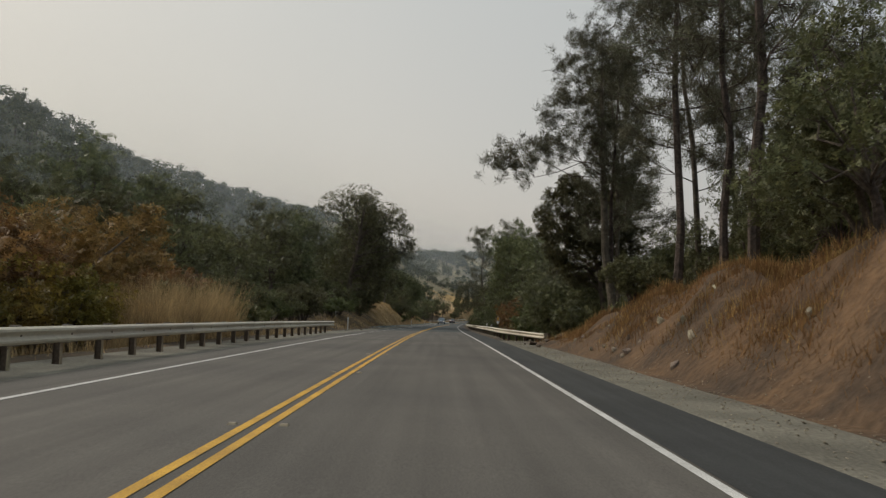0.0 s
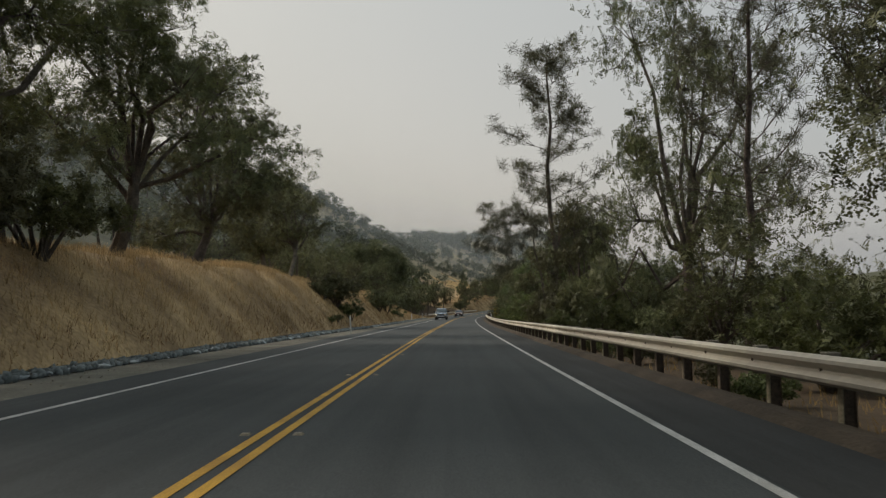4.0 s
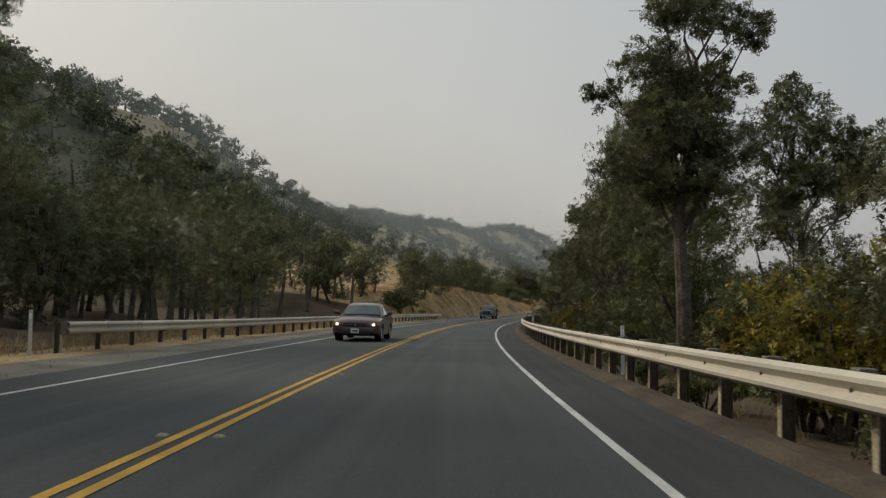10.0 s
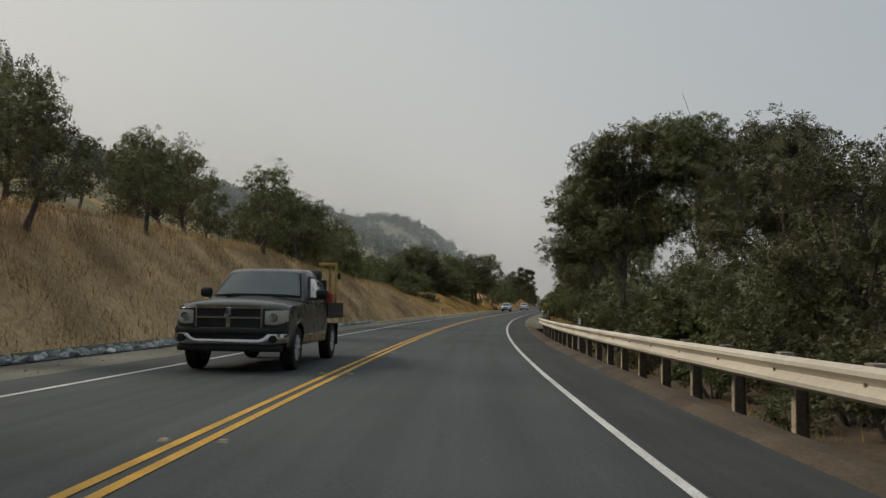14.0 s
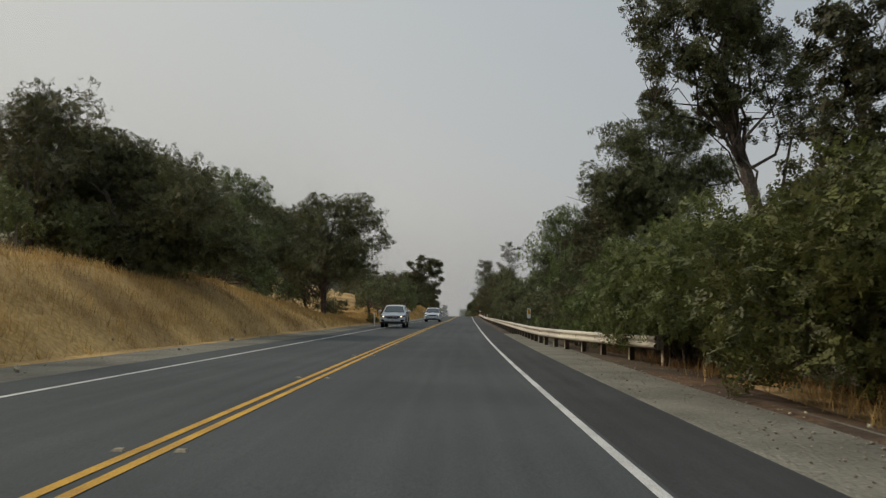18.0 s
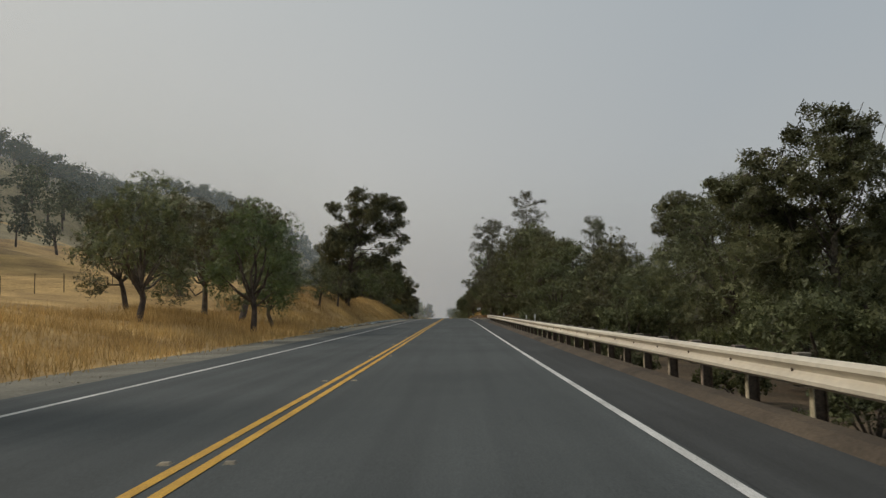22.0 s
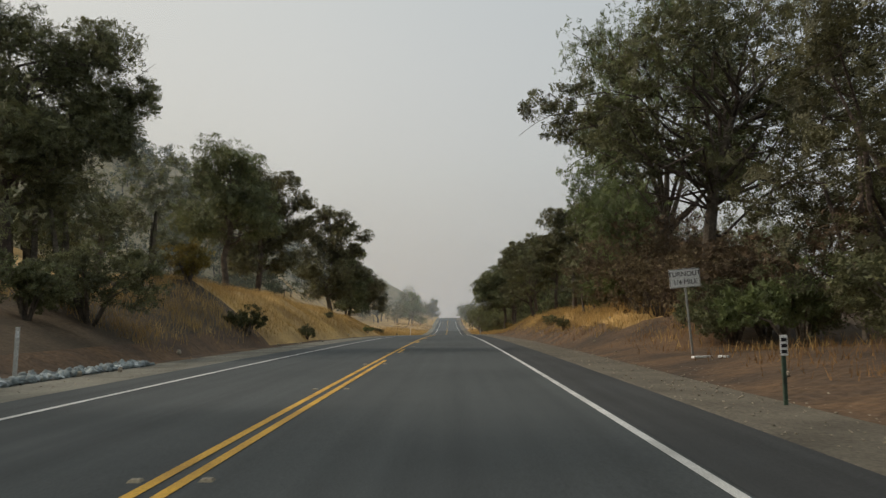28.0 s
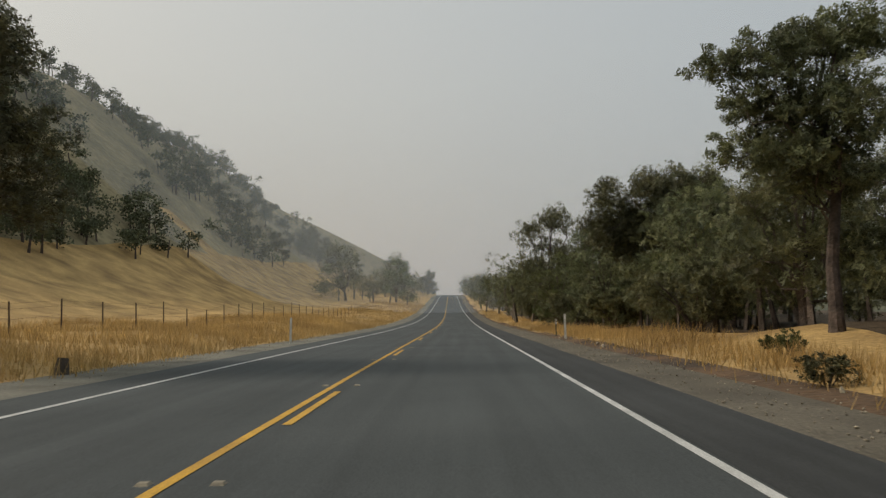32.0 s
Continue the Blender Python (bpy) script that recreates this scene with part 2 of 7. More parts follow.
    if translucent:
        tr, ms = n.new("ShaderNodeBsdfTranslucent"), n.new("ShaderNodeMixShader")
        ms.inputs[0].default_value = translucent
        l.new(out, tr.inputs[0])
        l.new(b.outputs[0], ms.inputs[1])
        l.new(tr.outputs[0], ms.inputs[2])
        l.new(ms.outputs[0], n["Material Output"].inputs[0])
        if leafy:
            # A spray is not one blade: gaps between its small leaves.
            cells, gap, clear, cut = n.new("ShaderNodeTexVoronoi"), n.new("ShaderNodeMath"), n.new("ShaderNodeBsdfTransparent"), n.new("ShaderNodeMixShader")
            cells.inputs["Scale"].default_value = leafy
            gap.operation = "GREATER_THAN"
            gap.inputs[1].default_value = 0.5
            l.new(geo.outputs["Position"], cells.inputs["Vector"])
            l.new(cells.outputs["Distance"], gap.inputs[0])
            l.new(gap.outputs[0], cut.inputs[0])
            l.new(ms.outputs[0], cut.inputs[1])
            l.new(clear.outputs[0], cut.inputs[2])
            l.new(cut.outputs[0], n["Material Output"].inputs[0])
    return m


M_ASPHALT_OLD = material("old_asphalt", (0.115, 0.107, 0.095), 0.9, dark=(0.085, 0.08, 0.073), scale=0.25, detail=55, bump=0.5, depth=0.006)
M_ASPHALT = material("asphalt", (0.066, 0.074, 0.075), 0.88, dark=(0.049, 0.056, 0.057), scale=0.25, detail=55, bump=0.5, depth=0.006)
M_YELLOW = material("yellow_paint", (0.62, 0.36, 0.045), 0.7, dark=(0.42, 0.24, 0.04), scale=1.5, detail=60, bump=0.2, depth=0.004)
M_WHITE = material("white_paint", (0.62, 0.62, 0.6), 0.7, dark=(0.42, 0.42, 0.4), scale=1.2, detail=60, bump=0.2, depth=0.004)
M_GRAVEL = material("shoulder_gravel", (0.215, 0.205, 0.165), 0.95, dark=(0.125, 0.118, 0.096), scale=0.6, detail=22, bump=0.8, depth=0.04)
M_BROWN_GRAVEL = material("brown_gravel", (0.155, 0.137, 0.105), 0.95, dark=(0.09, 0.079, 0.06), scale=0.6, detail=22, bump=0.8, depth=0.04)
M_GRASS_GROUND = material("dry_grass_ground", (0.46, 0.33, 0.172), 0.95, dark=(0.2, 0.138, 0.073), scale=0.3, detail=7, bump=0.8, depth=0.08)
M_GOLD_GROUND = material("golden_grass_ground", (0.52, 0.345, 0.136), 0.95, dark=(0.25, 0.16, 0.065), scale=0.25, detail=7, bump=0.8, depth=0.08)
M_DIRT = material("red_brown_dirt", (0.145, 0.088, 0.048), 0.95, dark=(0.058, 0.042, 0.03), scale=0.55, detail=6, bump=0.9, depth=0.1)
M_HILL_GROUND = material("dull_hill_grass", (0.30, 0.25, 0.14), 0.95, dark=(0.17, 0.145, 0.085), scale=0.05, detail=0.6, bump=0.5, depth=0.2)
M_SCRUB = material("scrubby_slope", (0.105, 0.105, 0.062), 0.95, dark=(0.06, 0.066, 0.042), scale=0.06, detail=0.7, bump=0.5, depth=0.2)
M_SHOULDER_DIRT = material("dark_shoulder_dirt", (0.07, 0.054, 0.039), 0.95, dark=(0.036, 0.029, 0.022), scale=0.8, detail=18, bump=0.8, depth=0.04)
M_LITTER = material("leaf_litter", (0.11, 0.078, 0.048), 0.95, dark=(0.055, 0.042, 0.027), scale=0.5, detail=9, bump=0.8, depth=0.06)
M_STRAW = material("straw", (0.54, 0.395, 0.205), 0.8, dark=(0.29, 0.205, 0.105), scale=0.3, detail=3, bump=0, island=0.3, translucent=0.3)
M_GOLD_STRAW = material("golden_straw", (0.57, 0.39, 0.155), 0.8, dark=(0.29, 0.19, 0.075), scale=0.25, detail=3, bump=0, island=0.3, translucent=0.3)
M_RED_STRAW = material("rusty_straw", (0.29, 0.165, 0.07), 0.85, dark=(0.17, 0.1, 0.045), scale=0.4, detail=3, bump=0, island=0.35, translucent=0.25)
M_LEAF = material("oak_leaf", (0.142, 0.144, 0.064), 0.6, dark=(0.088, 0.093, 0.047), scale=0.5, detail=3, bump=0, vary=0.25, island=0.45, translucent=0.25, spec=0.3, leafy=19)
M_HILL_LEAF = material("hill_oak_leaf", (0.105, 0.118, 0.062), 0.7, dark=(0.07, 0.08, 0.048), scale=0.2, detail=2, bump=0, island=0.4, translucent=0.25)
M_LEAF_GREEN = material("green_leaf", (0.13, 0.147, 0.052), 0.55, dark=(0.088, 0.102, 0.042), scale=0.5, detail=3, bump=0, vary=0.3, island=0.35, translucent=0.3, spec=0.35, leafy=19)
M_LEAF_BRIGHT = material("bright_leaf", (0.14, 0.162, 0.048), 0.55, dark=(0.095, 0.115, 0.038), scale=0.5, detail=3, bump=0, vary=0.25, island=0.4, translucent=0.3, spec=0.35, leafy=19)
M_LEAF_RUST = material("autumn_leaf", (0.28, 0.175, 0.06), 0.6, dark=(0.17, 0.112, 0.045), scale=0.6, detail=3, bump=0, vary=0.25, island=0.4, translucent=0.3, leafy=15)
M_LEAF_BROWN = material("withered_leaf", (0.17, 0.128, 0.072), 0.8, dark=(0.098, 0.074, 0.045), scale=0.8, detail=3, bump=0, vary=0.2, island=0.4, translucent=0.15, leafy=19)
M_LEAF_YELLOW = material("yellow_leaf", (0.28, 0.2, 0.04), 0.6, dark=(0.13, 0.12, 0.03), scale=0.8, detail=3, bump=0, vary=0.2, island=0.4, translucent=0.3, leafy=15)
M_NEEDLE = material("pine_needle", (0.15, 0.15, 0.09), 0.6, dark=(0.10, 0.10, 0.062), scale=0.6, detail=3, bump=0, vary=0.2, island=0.3, translucent=0.2)
M_BARK = material("bark", (0.13, 0.105, 0.085), 0.95, dark=(0.06, 0.05, 0.042), scale=3, detail=14, bump=0.9, vary=0.25, depth=0.06)
M_RAIL = material("weathered_rail", (0.62, 0.57, 0.47), 0.55, metal=0.15, dark=(0.5, 0.455, 0.37), scale=0.5, detail=9, bump=0.06, vary=0.08, grain=0.07)
M_POST = material("dusty_steel_post", (0.44, 0.37, 0.27), 0.8, dark=(0.3, 0.245, 0.175), scale=5, detail=30, bump=0.6, vary=0.25)


def streaked(m, amount, across=2.6, along=0.05):
    """Long faint streaks of wear along the road, by the strip's own coordinates."""
    n, l = m.node_tree.nodes, m.node_tree.links
    base = n["Principled BSDF"].inputs["Base Color"]
    before = base.links[0].from_socket
    uv, stretch, wear, span, times = n.new("ShaderNodeUVMap"), n.new("ShaderNodeVectorMath"), n.new("ShaderNodeTexNoise"), n.new("ShaderNodeMapRange"), n.new("ShaderNodeVectorMath")
    uv.uv_map = "along"
    stretch.operation, times.operation = "MULTIPLY", "SCALE"
    stretch.inputs[1].default_value = (across, along, 1)
    wear.inputs["Scale"].default_value, wear.inputs["Detail"].default_value = 1.0, 5
    span.inputs[1].default_value, span.inputs[2].default_value, span.inputs[3].default_value, span.inputs[4].default_value = 0.3, 0.7, 1 - amount, 1 + amount
    l.new(uv.outputs[0], stretch.inputs[0])
    l.new(stretch.outputs[0], wear.inputs["Vector"])
    l.new(wear.outputs["Fac"], span.inputs[0])
    l.new(before, times.inputs[0])
    l.new(span.outputs[0], times.inputs[3])
    l.new(times.outputs[0], base)


streaked(M_ASPHALT, 0.17)
streaked(M_ASPHALT_OLD, 0.18)


# ---- mesh helpers ----
def mesh_from(name, verts, faces, mats):
    me = bpy.data.meshes.new(name)
    me.from_pydata([tuple(v) for v in verts], [], faces)
    for m in mats if isinstance(mats, (list, tuple)) else [mats]:
        me.materials.append(m)
    me.update()
    return me


def mesh_arrays(name, verts, faces, mat):
    """A mesh from arrays, all faces with the same number of corners."""
    me = bpy.data.meshes.new(name)
    k = faces.shape[1]
    me.vertices.add(len(verts))
    me.vertices.foreach_set("co", np.ascontiguousarray(verts, np.float32).ravel())
    me.loops.add(faces.size)
    me.loops.foreach_set("vertex_index", np.ascontiguousarray(faces, np.int32).ravel())
    me.polygons.add(len(faces))
    me.polygons.foreach_set("loop_start", np.arange(len(faces), dtype=np.int32) * k)
    me.polygons.foreach_set("loop_total", np.full(len(faces), k, np.int32))
    me.materials.append(mat)
    me.update(calc_edges=True)
    return me


def part(name, bm, mat, parent, label=""):
    """Links a bmesh, or a mesh, as one object under a thing."""
    if isinstance(bm, bmesh.types.BMesh):
        me = bpy.data.meshes.new(name)
        bm.to_mesh(me)
        bm.free()
        if mat:
            me.materials.append(mat)
    else:
        me = bm
    ob = new(name, me)
    ob.parent = parent
    return tagged(ob, label)


def thing(name, label, category, group="", where=None):
    ob = new(name)
    ob.empty_display_size = 0.2
    if where is not None:
        ob.matrix_world = where
    return tagged(ob, label, category, group)


def strip(name, s0, s1, offsets, dz, mat, step=4.0, kind="structure", label="", category="", follow=False):
    """A sheet along the road through the offsets given, dz over it."""
    ss = np.linspace(s0, s1, max(2, int(math.ceil((s1 - s0) / step)) + 1))
    grid = np.array([[at(s, o, (rise(s, o) if follow else 0) + d) for o, d in zip(offsets, dz)] for s in ss])
    w = len(offsets)
    faces = [(i * w + j, i * w + j + 1, (i + 1) * w + j + 1, (i + 1) * w + j) for i in range(len(ss) - 1) for j in range(w - 1)]
    ob = new(name, mesh_from(name, grid.reshape(-1, 3), faces, mat))
    uv = ob.data.uv_layers.new(name="along")
    for loop in ob.data.loops:
        i, j = divmod(loop.vertex_index, w)
        uv.data[loop.index].uv = (offsets[j], ss[i])
    return tagged(ob, label, category, kind=kind)


def stand(s, o, dz=0.0, turn=0.0, scale=1.0, sink=0.0):
    """A pose on the ground at s, o, turned with the road."""
    p = ground_at(s, o, dz - sink)
    return Matrix.Translation(p) @ Matrix.Rotation(yaw_at(s) + turn, 4, "Z") @ Matrix.Diagonal((scale, scale, scale, 1))


# ---- ground and road ----
rows_s = np.concatenate([[-3000, -1200, -500, -250], np.arange(-150, 900, 2.5), np.arange(900, 1300, 8), [1330, 1400, 1600, 2000, 2800, 4200]])
cols_o = np.array([-3600, -1800, -900, -500, -300, -220, -175, -150, -138, -125, -110, -95, -80, -66, -54, -44, -36, -30, -26, -22, -19, -16.5, -14.5, -12.8, -11.2, -9.8, -9.2, -8.6, -8.1, -7.6, -7.2, -6.8, -6.2, -5.4,
                   -4.6, 0, 4.8, 5.8, 6.6, 7.1, 7.6, 8.0, 8.4, 8.8, 9.2, 10.5, 12, 14, 17, 20, 24, 30, 40, 60, 90, 140, 200, 300, 500, 900, 1800, 3600])
SS, OO = np.meshgrid(rows_s, cols_o, indexing="ij")
under = np.where(np.abs(OO) < 6.3, -0.06, 0.0)
land = at(SS, OO, rise(SS, OO) + under)
W = len(cols_o)
quads = [(i * W + j, i * W + j + 1, (i + 1) * W + j + 1, (i + 1) * W + j) for i in range(len(rows_s) - 1) for j in range(W - 1)]
ground = new("ground", mesh_from("ground", land.reshape(-1, 3), quads, [M_GRASS_GROUND, M_DIRT, M_LITTER, M_HILL_GROUND, M_SCRUB, M_GOLD_GROUND]))
tagged(ground, "golden dry grass hillside with red-brown dirt cuts and leaf litter", "ground", kind="structure")


def soil(s, o):
    """Which soil lies at s, o: 0 dry grass, 1 bare dirt, 2 litter under trees, 3 dull hill grass, 4 scrub, 5 golden grass."""
    wob = 0.8 * noise.noise((s * 0.13, o * 0.5, 3.1))
    if o > 30 + 5 * wob:
        return 4
    if o > 0:
        if s < 44:
            return 1 if o < 16 + 2 * wob else 2
        if 655 < s < 750:
            return 1 if o < 11 + 2 * wob else 2
        if 750 <= s < 812:
            return 1 if o < 8.4 + wob else 5 if o < 14 else 2
        if s >= 812:
            return 1 if o < 7 + wob else 5 if o < 11 + 2 * wob else 2
        if 415 < s < 480:
            return 1 if o < 8 + wob else 0 if o < 9.5 + wob else 2
        return 2
    a = -o
    if a > (34 if s < 430 else 58) + 8 * wob:
        return 4 if s < 430 + 20 * wob else 3
    if s < 60:
        return 2 if a < 60 else 0
    if 60 < s < 114 and a < 40:
        return 2 if a > 7 else 1
    if a < 8.05 and (60 < s < 100 or 700 < s < 760):
        return 1
    if a < 7.2 and 760 <= s < 830:
        return 1
    if 265 < s < 345 and a < 40:
        return 2 if a > 9 else 0
    if 700 < s < 760 and 8 < a < 26:
        return 2
    return 5 if s > 455 + 20 * wob else 0


for poly in ground.data.polygons:
    i, j = divmod(poly.index, W - 1)
    poly.material_index = soil(rows_s[i], (cols_o[j] + cols_o[j + 1]) / 2)
    poly.use_smooth = True

W_R, W_L = 3.74, -3.40
ROAD_O, ROAD_Z = (-4.7, -3.4, 0.0, 3.74, 5.0), (-0.02, 0.0, 0.02, 0.0, -0.02)
strip("road", -150, 74, ROAD_O, ROAD_Z, M_ASPHALT_OLD, 3.0, label="older brown-grey worn asphalt two-lane road", category="road")
strip("road", 74, 1320, ROAD_O, ROAD_Z, M_ASPHALT, 3.0, label="dark grey asphalt two-lane road with paved shoulders", category="road")


M_DARK_SHOULDER = material("dark_paved_shoulder", (0.047, 0.05, 0.05), 0.9, dark=(0.035, 0.037, 0.037), scale=0.4, detail=50, bump=0.5, depth=0.006)
M_BERM = material("dusty_asphalt_berm", (0.10, 0.077, 0.054), 0.95, dark=(0.05, 0.04, 0.03), scale=0.9, detail=25, bump=0.7, depth=0.03)
streaked(M_DARK_SHOULDER, 0.2, 4.0, 0.12)
strip("paved_shoulder", -150, 1320, (3.83, 4.98), (0.003, -0.0156), M_DARK_SHOULDER, 3.0, label="darker paved strip outside the white edge line", category="road")
for s0, s1 in ((47, 416), (511, 646)):
    berm = strip("kerb", s0, s1, (4.97, 5.05, 5.16, 5.38, 5.62), (-0.025, 0.02, 0.06, 0.06, -0.14), M_BERM, 2.0, label="low dusty asphalt berm under the guardrail", category="kerb")
    for v in list(berm.data.vertices)[:5] + list(berm.data.vertices)[-5:]:
        v.co.z -= 0.15


def line_at(name, s0, s1, o, width, mat, label):
    dz = 0.02 * (1 - abs(o) / 3.6) + 0.006
    return strip(name, s0, s1, (o - width / 2, o + width / 2), (dz, dz), mat, 3.0, label=label, category="road marking")


line_at("edge_line", -150, 1320, W_R, 0.095, M_WHITE, "white painted edge line on the near shoulder")
line_at("edge_line", -150, 55, W_L, 0.11, M_WHITE, "thin white painted edge line along the far shoulder")
for k in range(5):
    line_at("edge_line", 58 + 6.2 * k, 61.4 + 6.2 * k, W_L, 0.11, M_WHITE, "short dash of the white edge line at an entrance")
line_at("edge_line", 90, 1320, W_L, 0.11, M_WHITE, "thin white painted edge line along the far shoulder")
line_at("centre_line", -150, 1320, -0.1, 0.095, M_YELLOW, "solid yellow centre line stripe on the asphalt")
line_at("centre_line", -150, 742, 0.1, 0.095, M_YELLOW, "solid yellow centre line stripe on the asphalt")
for k in range(38):
    line_at("centre_dash", 747.4 + 13.86 * k, 750.9 + 13.86 * k, 0.1, 0.095, M_YELLOW, "yellow centre line dash on the asphalt")
for s0, s1, sort in ((-150, 44, M_GRAVEL), (44, 412, M_SHOULDER_DIRT), (412, 426, M_BROWN_GRAVEL), (426, 510, M_GRAVEL), (510, 650, M_SHOULDER_DIRT), (650, 1320, M_BROWN_GRAVEL)):
    strip("shoulder", s0, s1, (4.9, 5.05, 5.5, 5.8, 6.75), (-0.03, -0.012, -0.03, -0.16, -0.62) if sort is M_SHOULDER_DIRT else (-0.03, -0.012, -0.02, -0.02, -0.02), sort, 2.5, label="brown dirt shoulder under the rail" if sort is M_SHOULDER_DIRT else "brown gravel shoulder beside the lane" if sort is M_BROWN_GRAVEL else "pale gravel shoulder beside the lane", category="shoulder")
strip("shoulder", -150, 1320, (-6.5, -5.5, -4.75, -4.6), (-0.02, -0.02, -0.012, -0.03), M_GRAVEL, 2.5, label="pale gravel shoulder beside the far lane", category="shoulder")
strip("road", 645, 668, (4.98, 6.6), (-0.0152, -0.017), M_DARK_SHOULDER, 2.0, label="widened dark paved shoulder at the rail's end", category="road")


# ---- guardrails ----
def rail_meshes():
    """One beam panel of 3.81 m with its double wave, one steel post and one wooden spacer block."""
    wave = [(0.0, 0.155), (0.02, 0.15), (0.075, 0.115), (0.08, 0.075), (0.02, 0.03), (0.0, 0.0), (0.02, -0.03), (0.08, -0.075), (0.075, -0.115), (0.02, -0.15), (0.0, -0.155)]
    bm = bmesh.new()
    rings = []
    for y in (-0.05, 0.0, 3.81, 3.86):
        lap = 0.0015 if y in (3.81, 3.86) else 0.0
        front = [bm.verts.new((-x - lap, y, z)) for x, z in wave]
        back = [bm.verts.new((-x + 0.006, y, z)) for x, z in wave]
        rings.append(front + back[::-1])
    for a, b in zip(rings, rings[1:]):
        for k in range(len(a)):
            q = (k + 1) % len(a)
            bm.faces.new((a[k], a[q], b[q], b[k]))
    bm.faces.new(rings[0])
    bm.faces.new(rings[-1][::-1])
    bmesh.ops.recalc_face_normals(bm, faces=bm.faces)
    panel = bpy.data.meshes.new("beam_panel")
    bm.to_mesh(panel)
    bm.free()
    panel.materials.append(M_RAIL)
    out = [panel]
    # Steel H post: pale flange towards the road; web and rear flange coloured as shaded.
    bm = bmesh.new()
    for x, sx, sy, mat in ((-0.07, 0.012, 0.1, 0), (0.0, 0.13, 0.012, 1), (0.07, 0.012, 0.1, 1)):
        made = bmesh.ops.create_cube(bm, size=1, matrix=Matrix.Translation((x, 0, -0.2)) @ Matrix.Diagonal((sx, sy, 1.4, 1)))
        for f in {f for v in made["verts"] for f in v.link_faces}:
            f.material_index = mat
    me = bpy.data.meshes.new("post")
    bm.to_mesh(me)
    bm.free()
    me.materials.append(M_POST)
    me.materials.append(M_RUST_SHADE)
    out.append(me)
    bm = bmesh.new()
    bmesh.ops.create_cube(bm, size=1)
    bmesh.ops.scale(bm, vec=(0.15, 0.15, 0.36), verts=bm.verts)
    bmesh.ops.bevel(bm, geom=bm.edges[:], offset=0.008, segments=1, affect="EDGES")
    me = bpy.data.meshes.new("spacer_block")
    bm.to_mesh(me)
    bm.free()
    me.materials.append(M_BLOCK)
    out.append(me)
    bm = bmesh.new()
    bmesh.ops.create_cone(bm, cap_ends=True, segments=8, radius1=0.022, radius2=0.016, depth=0.02)
    bolt = bpy.data.meshes.new("bolt")
    bm.to_mesh(bolt)
    bm.free()
    bolt.materials.append(M_RUST_SHADE)
    out.append(bolt)
    return out


M_BLOCK = material("weathered_wood_block", (0.24, 0.21, 0.17), 0.9, dark=(0.14, 0.12, 0.1), scale=5, detail=30, bump=0.6, vary=0.25)
# Rust of the bolts; on the posts the same dark tone paints the web's shade.
M_RUST_SHADE = material("rusted_bolt", (0.12, 0.09, 0.066), 0.85, metal=0.1, scale=20, detail=60, bump=0.2)
PANEL, POST, BLOCK, BOLT = rail_meshes()


def guardrail(s0, s1, o, label, flare0=0.0, flare1=0.0, heights=((0, 0.58),)):
    """Beam panels on posts every 1.905 m; the ends may bend away from the road by some metres. Heights: s, beam's middle."""
    side = 1 if o > 0 else -1
    root = thing("guardrail", label, "guardrail", where=Matrix.Translation(at(s0, o)))
    inv = root.matrix_world.inverted()

    def off(s):
        bend = flare0 * max(0, 1 - (s - s0) / 14) ** 2 + flare1 * max(0, 1 - (s1 - s) / 14) ** 2
        return o + side * bend

    def add(name, me, m):
        ob = new(name, me)
        ob.parent = root
        ob.matrix_parent_inverse = inv
        ob.matrix_world = m
        return ob

    n = int((s1 - s0) / 3.81)
    for k in range(n):
        a, b = (Vector(at(s, off(s), table_at(heights, s))) for s in (s0 + 3.81 * k, s0 + 3.81 * (k + 1)))
        y = (b - a).normalized()
        x = y.cross(Vector((0, 0, 1))).normalized() * side
        turn = Matrix((x, y, x.cross(y) * side)).transposed().to_4x4()
        add("beam_panel", PANEL, Matrix.Translation(a) @ turn)
        for h in (0, 0.5):
            p = a.lerp(b, h)
            rnd = random.uniform(-0.03, 0.03)
            add("post", POST, Matrix.Translation(p + x * 0.25 + Vector((0, 0, -0.36 + rnd))) @ turn)
            add("spacer_block", BLOCK, Matrix.Translation(p + x * 0.095) @ turn)
            add("bolt", BOLT, Matrix.Translation(p - x * 0.01) @ turn @ Matrix.Rotation(radians(90), 4, "Y"))
    return root


guardrail(44.5, 417, 5.52, "long cream weathered steel guardrail on steel posts along the shoulder", flare0=2.0, flare1=1.5, heights=((44, 0.26), (50, 0.38), (60, 0.48), (90, 0.51), (125, 0.52), (165, 0.47), (210, 0.54), (240, 0.6), (420, 0.61)))
guardrail(482.6, 658, 5.55, "cream weathered steel guardrail on steel posts at the gravel shoulder", flare0=1.8, flare1=0.0, heights=((482, 0.5), (530, 0.46), (658, 0.45)))
guardrail(-30, 56.5, -5.45, "grey weathered steel guardrail on steel posts across the road")
guardrail(277, 365, -6.9, "grey weathered steel guardrail on posts below the oaks", flare0=0.6)


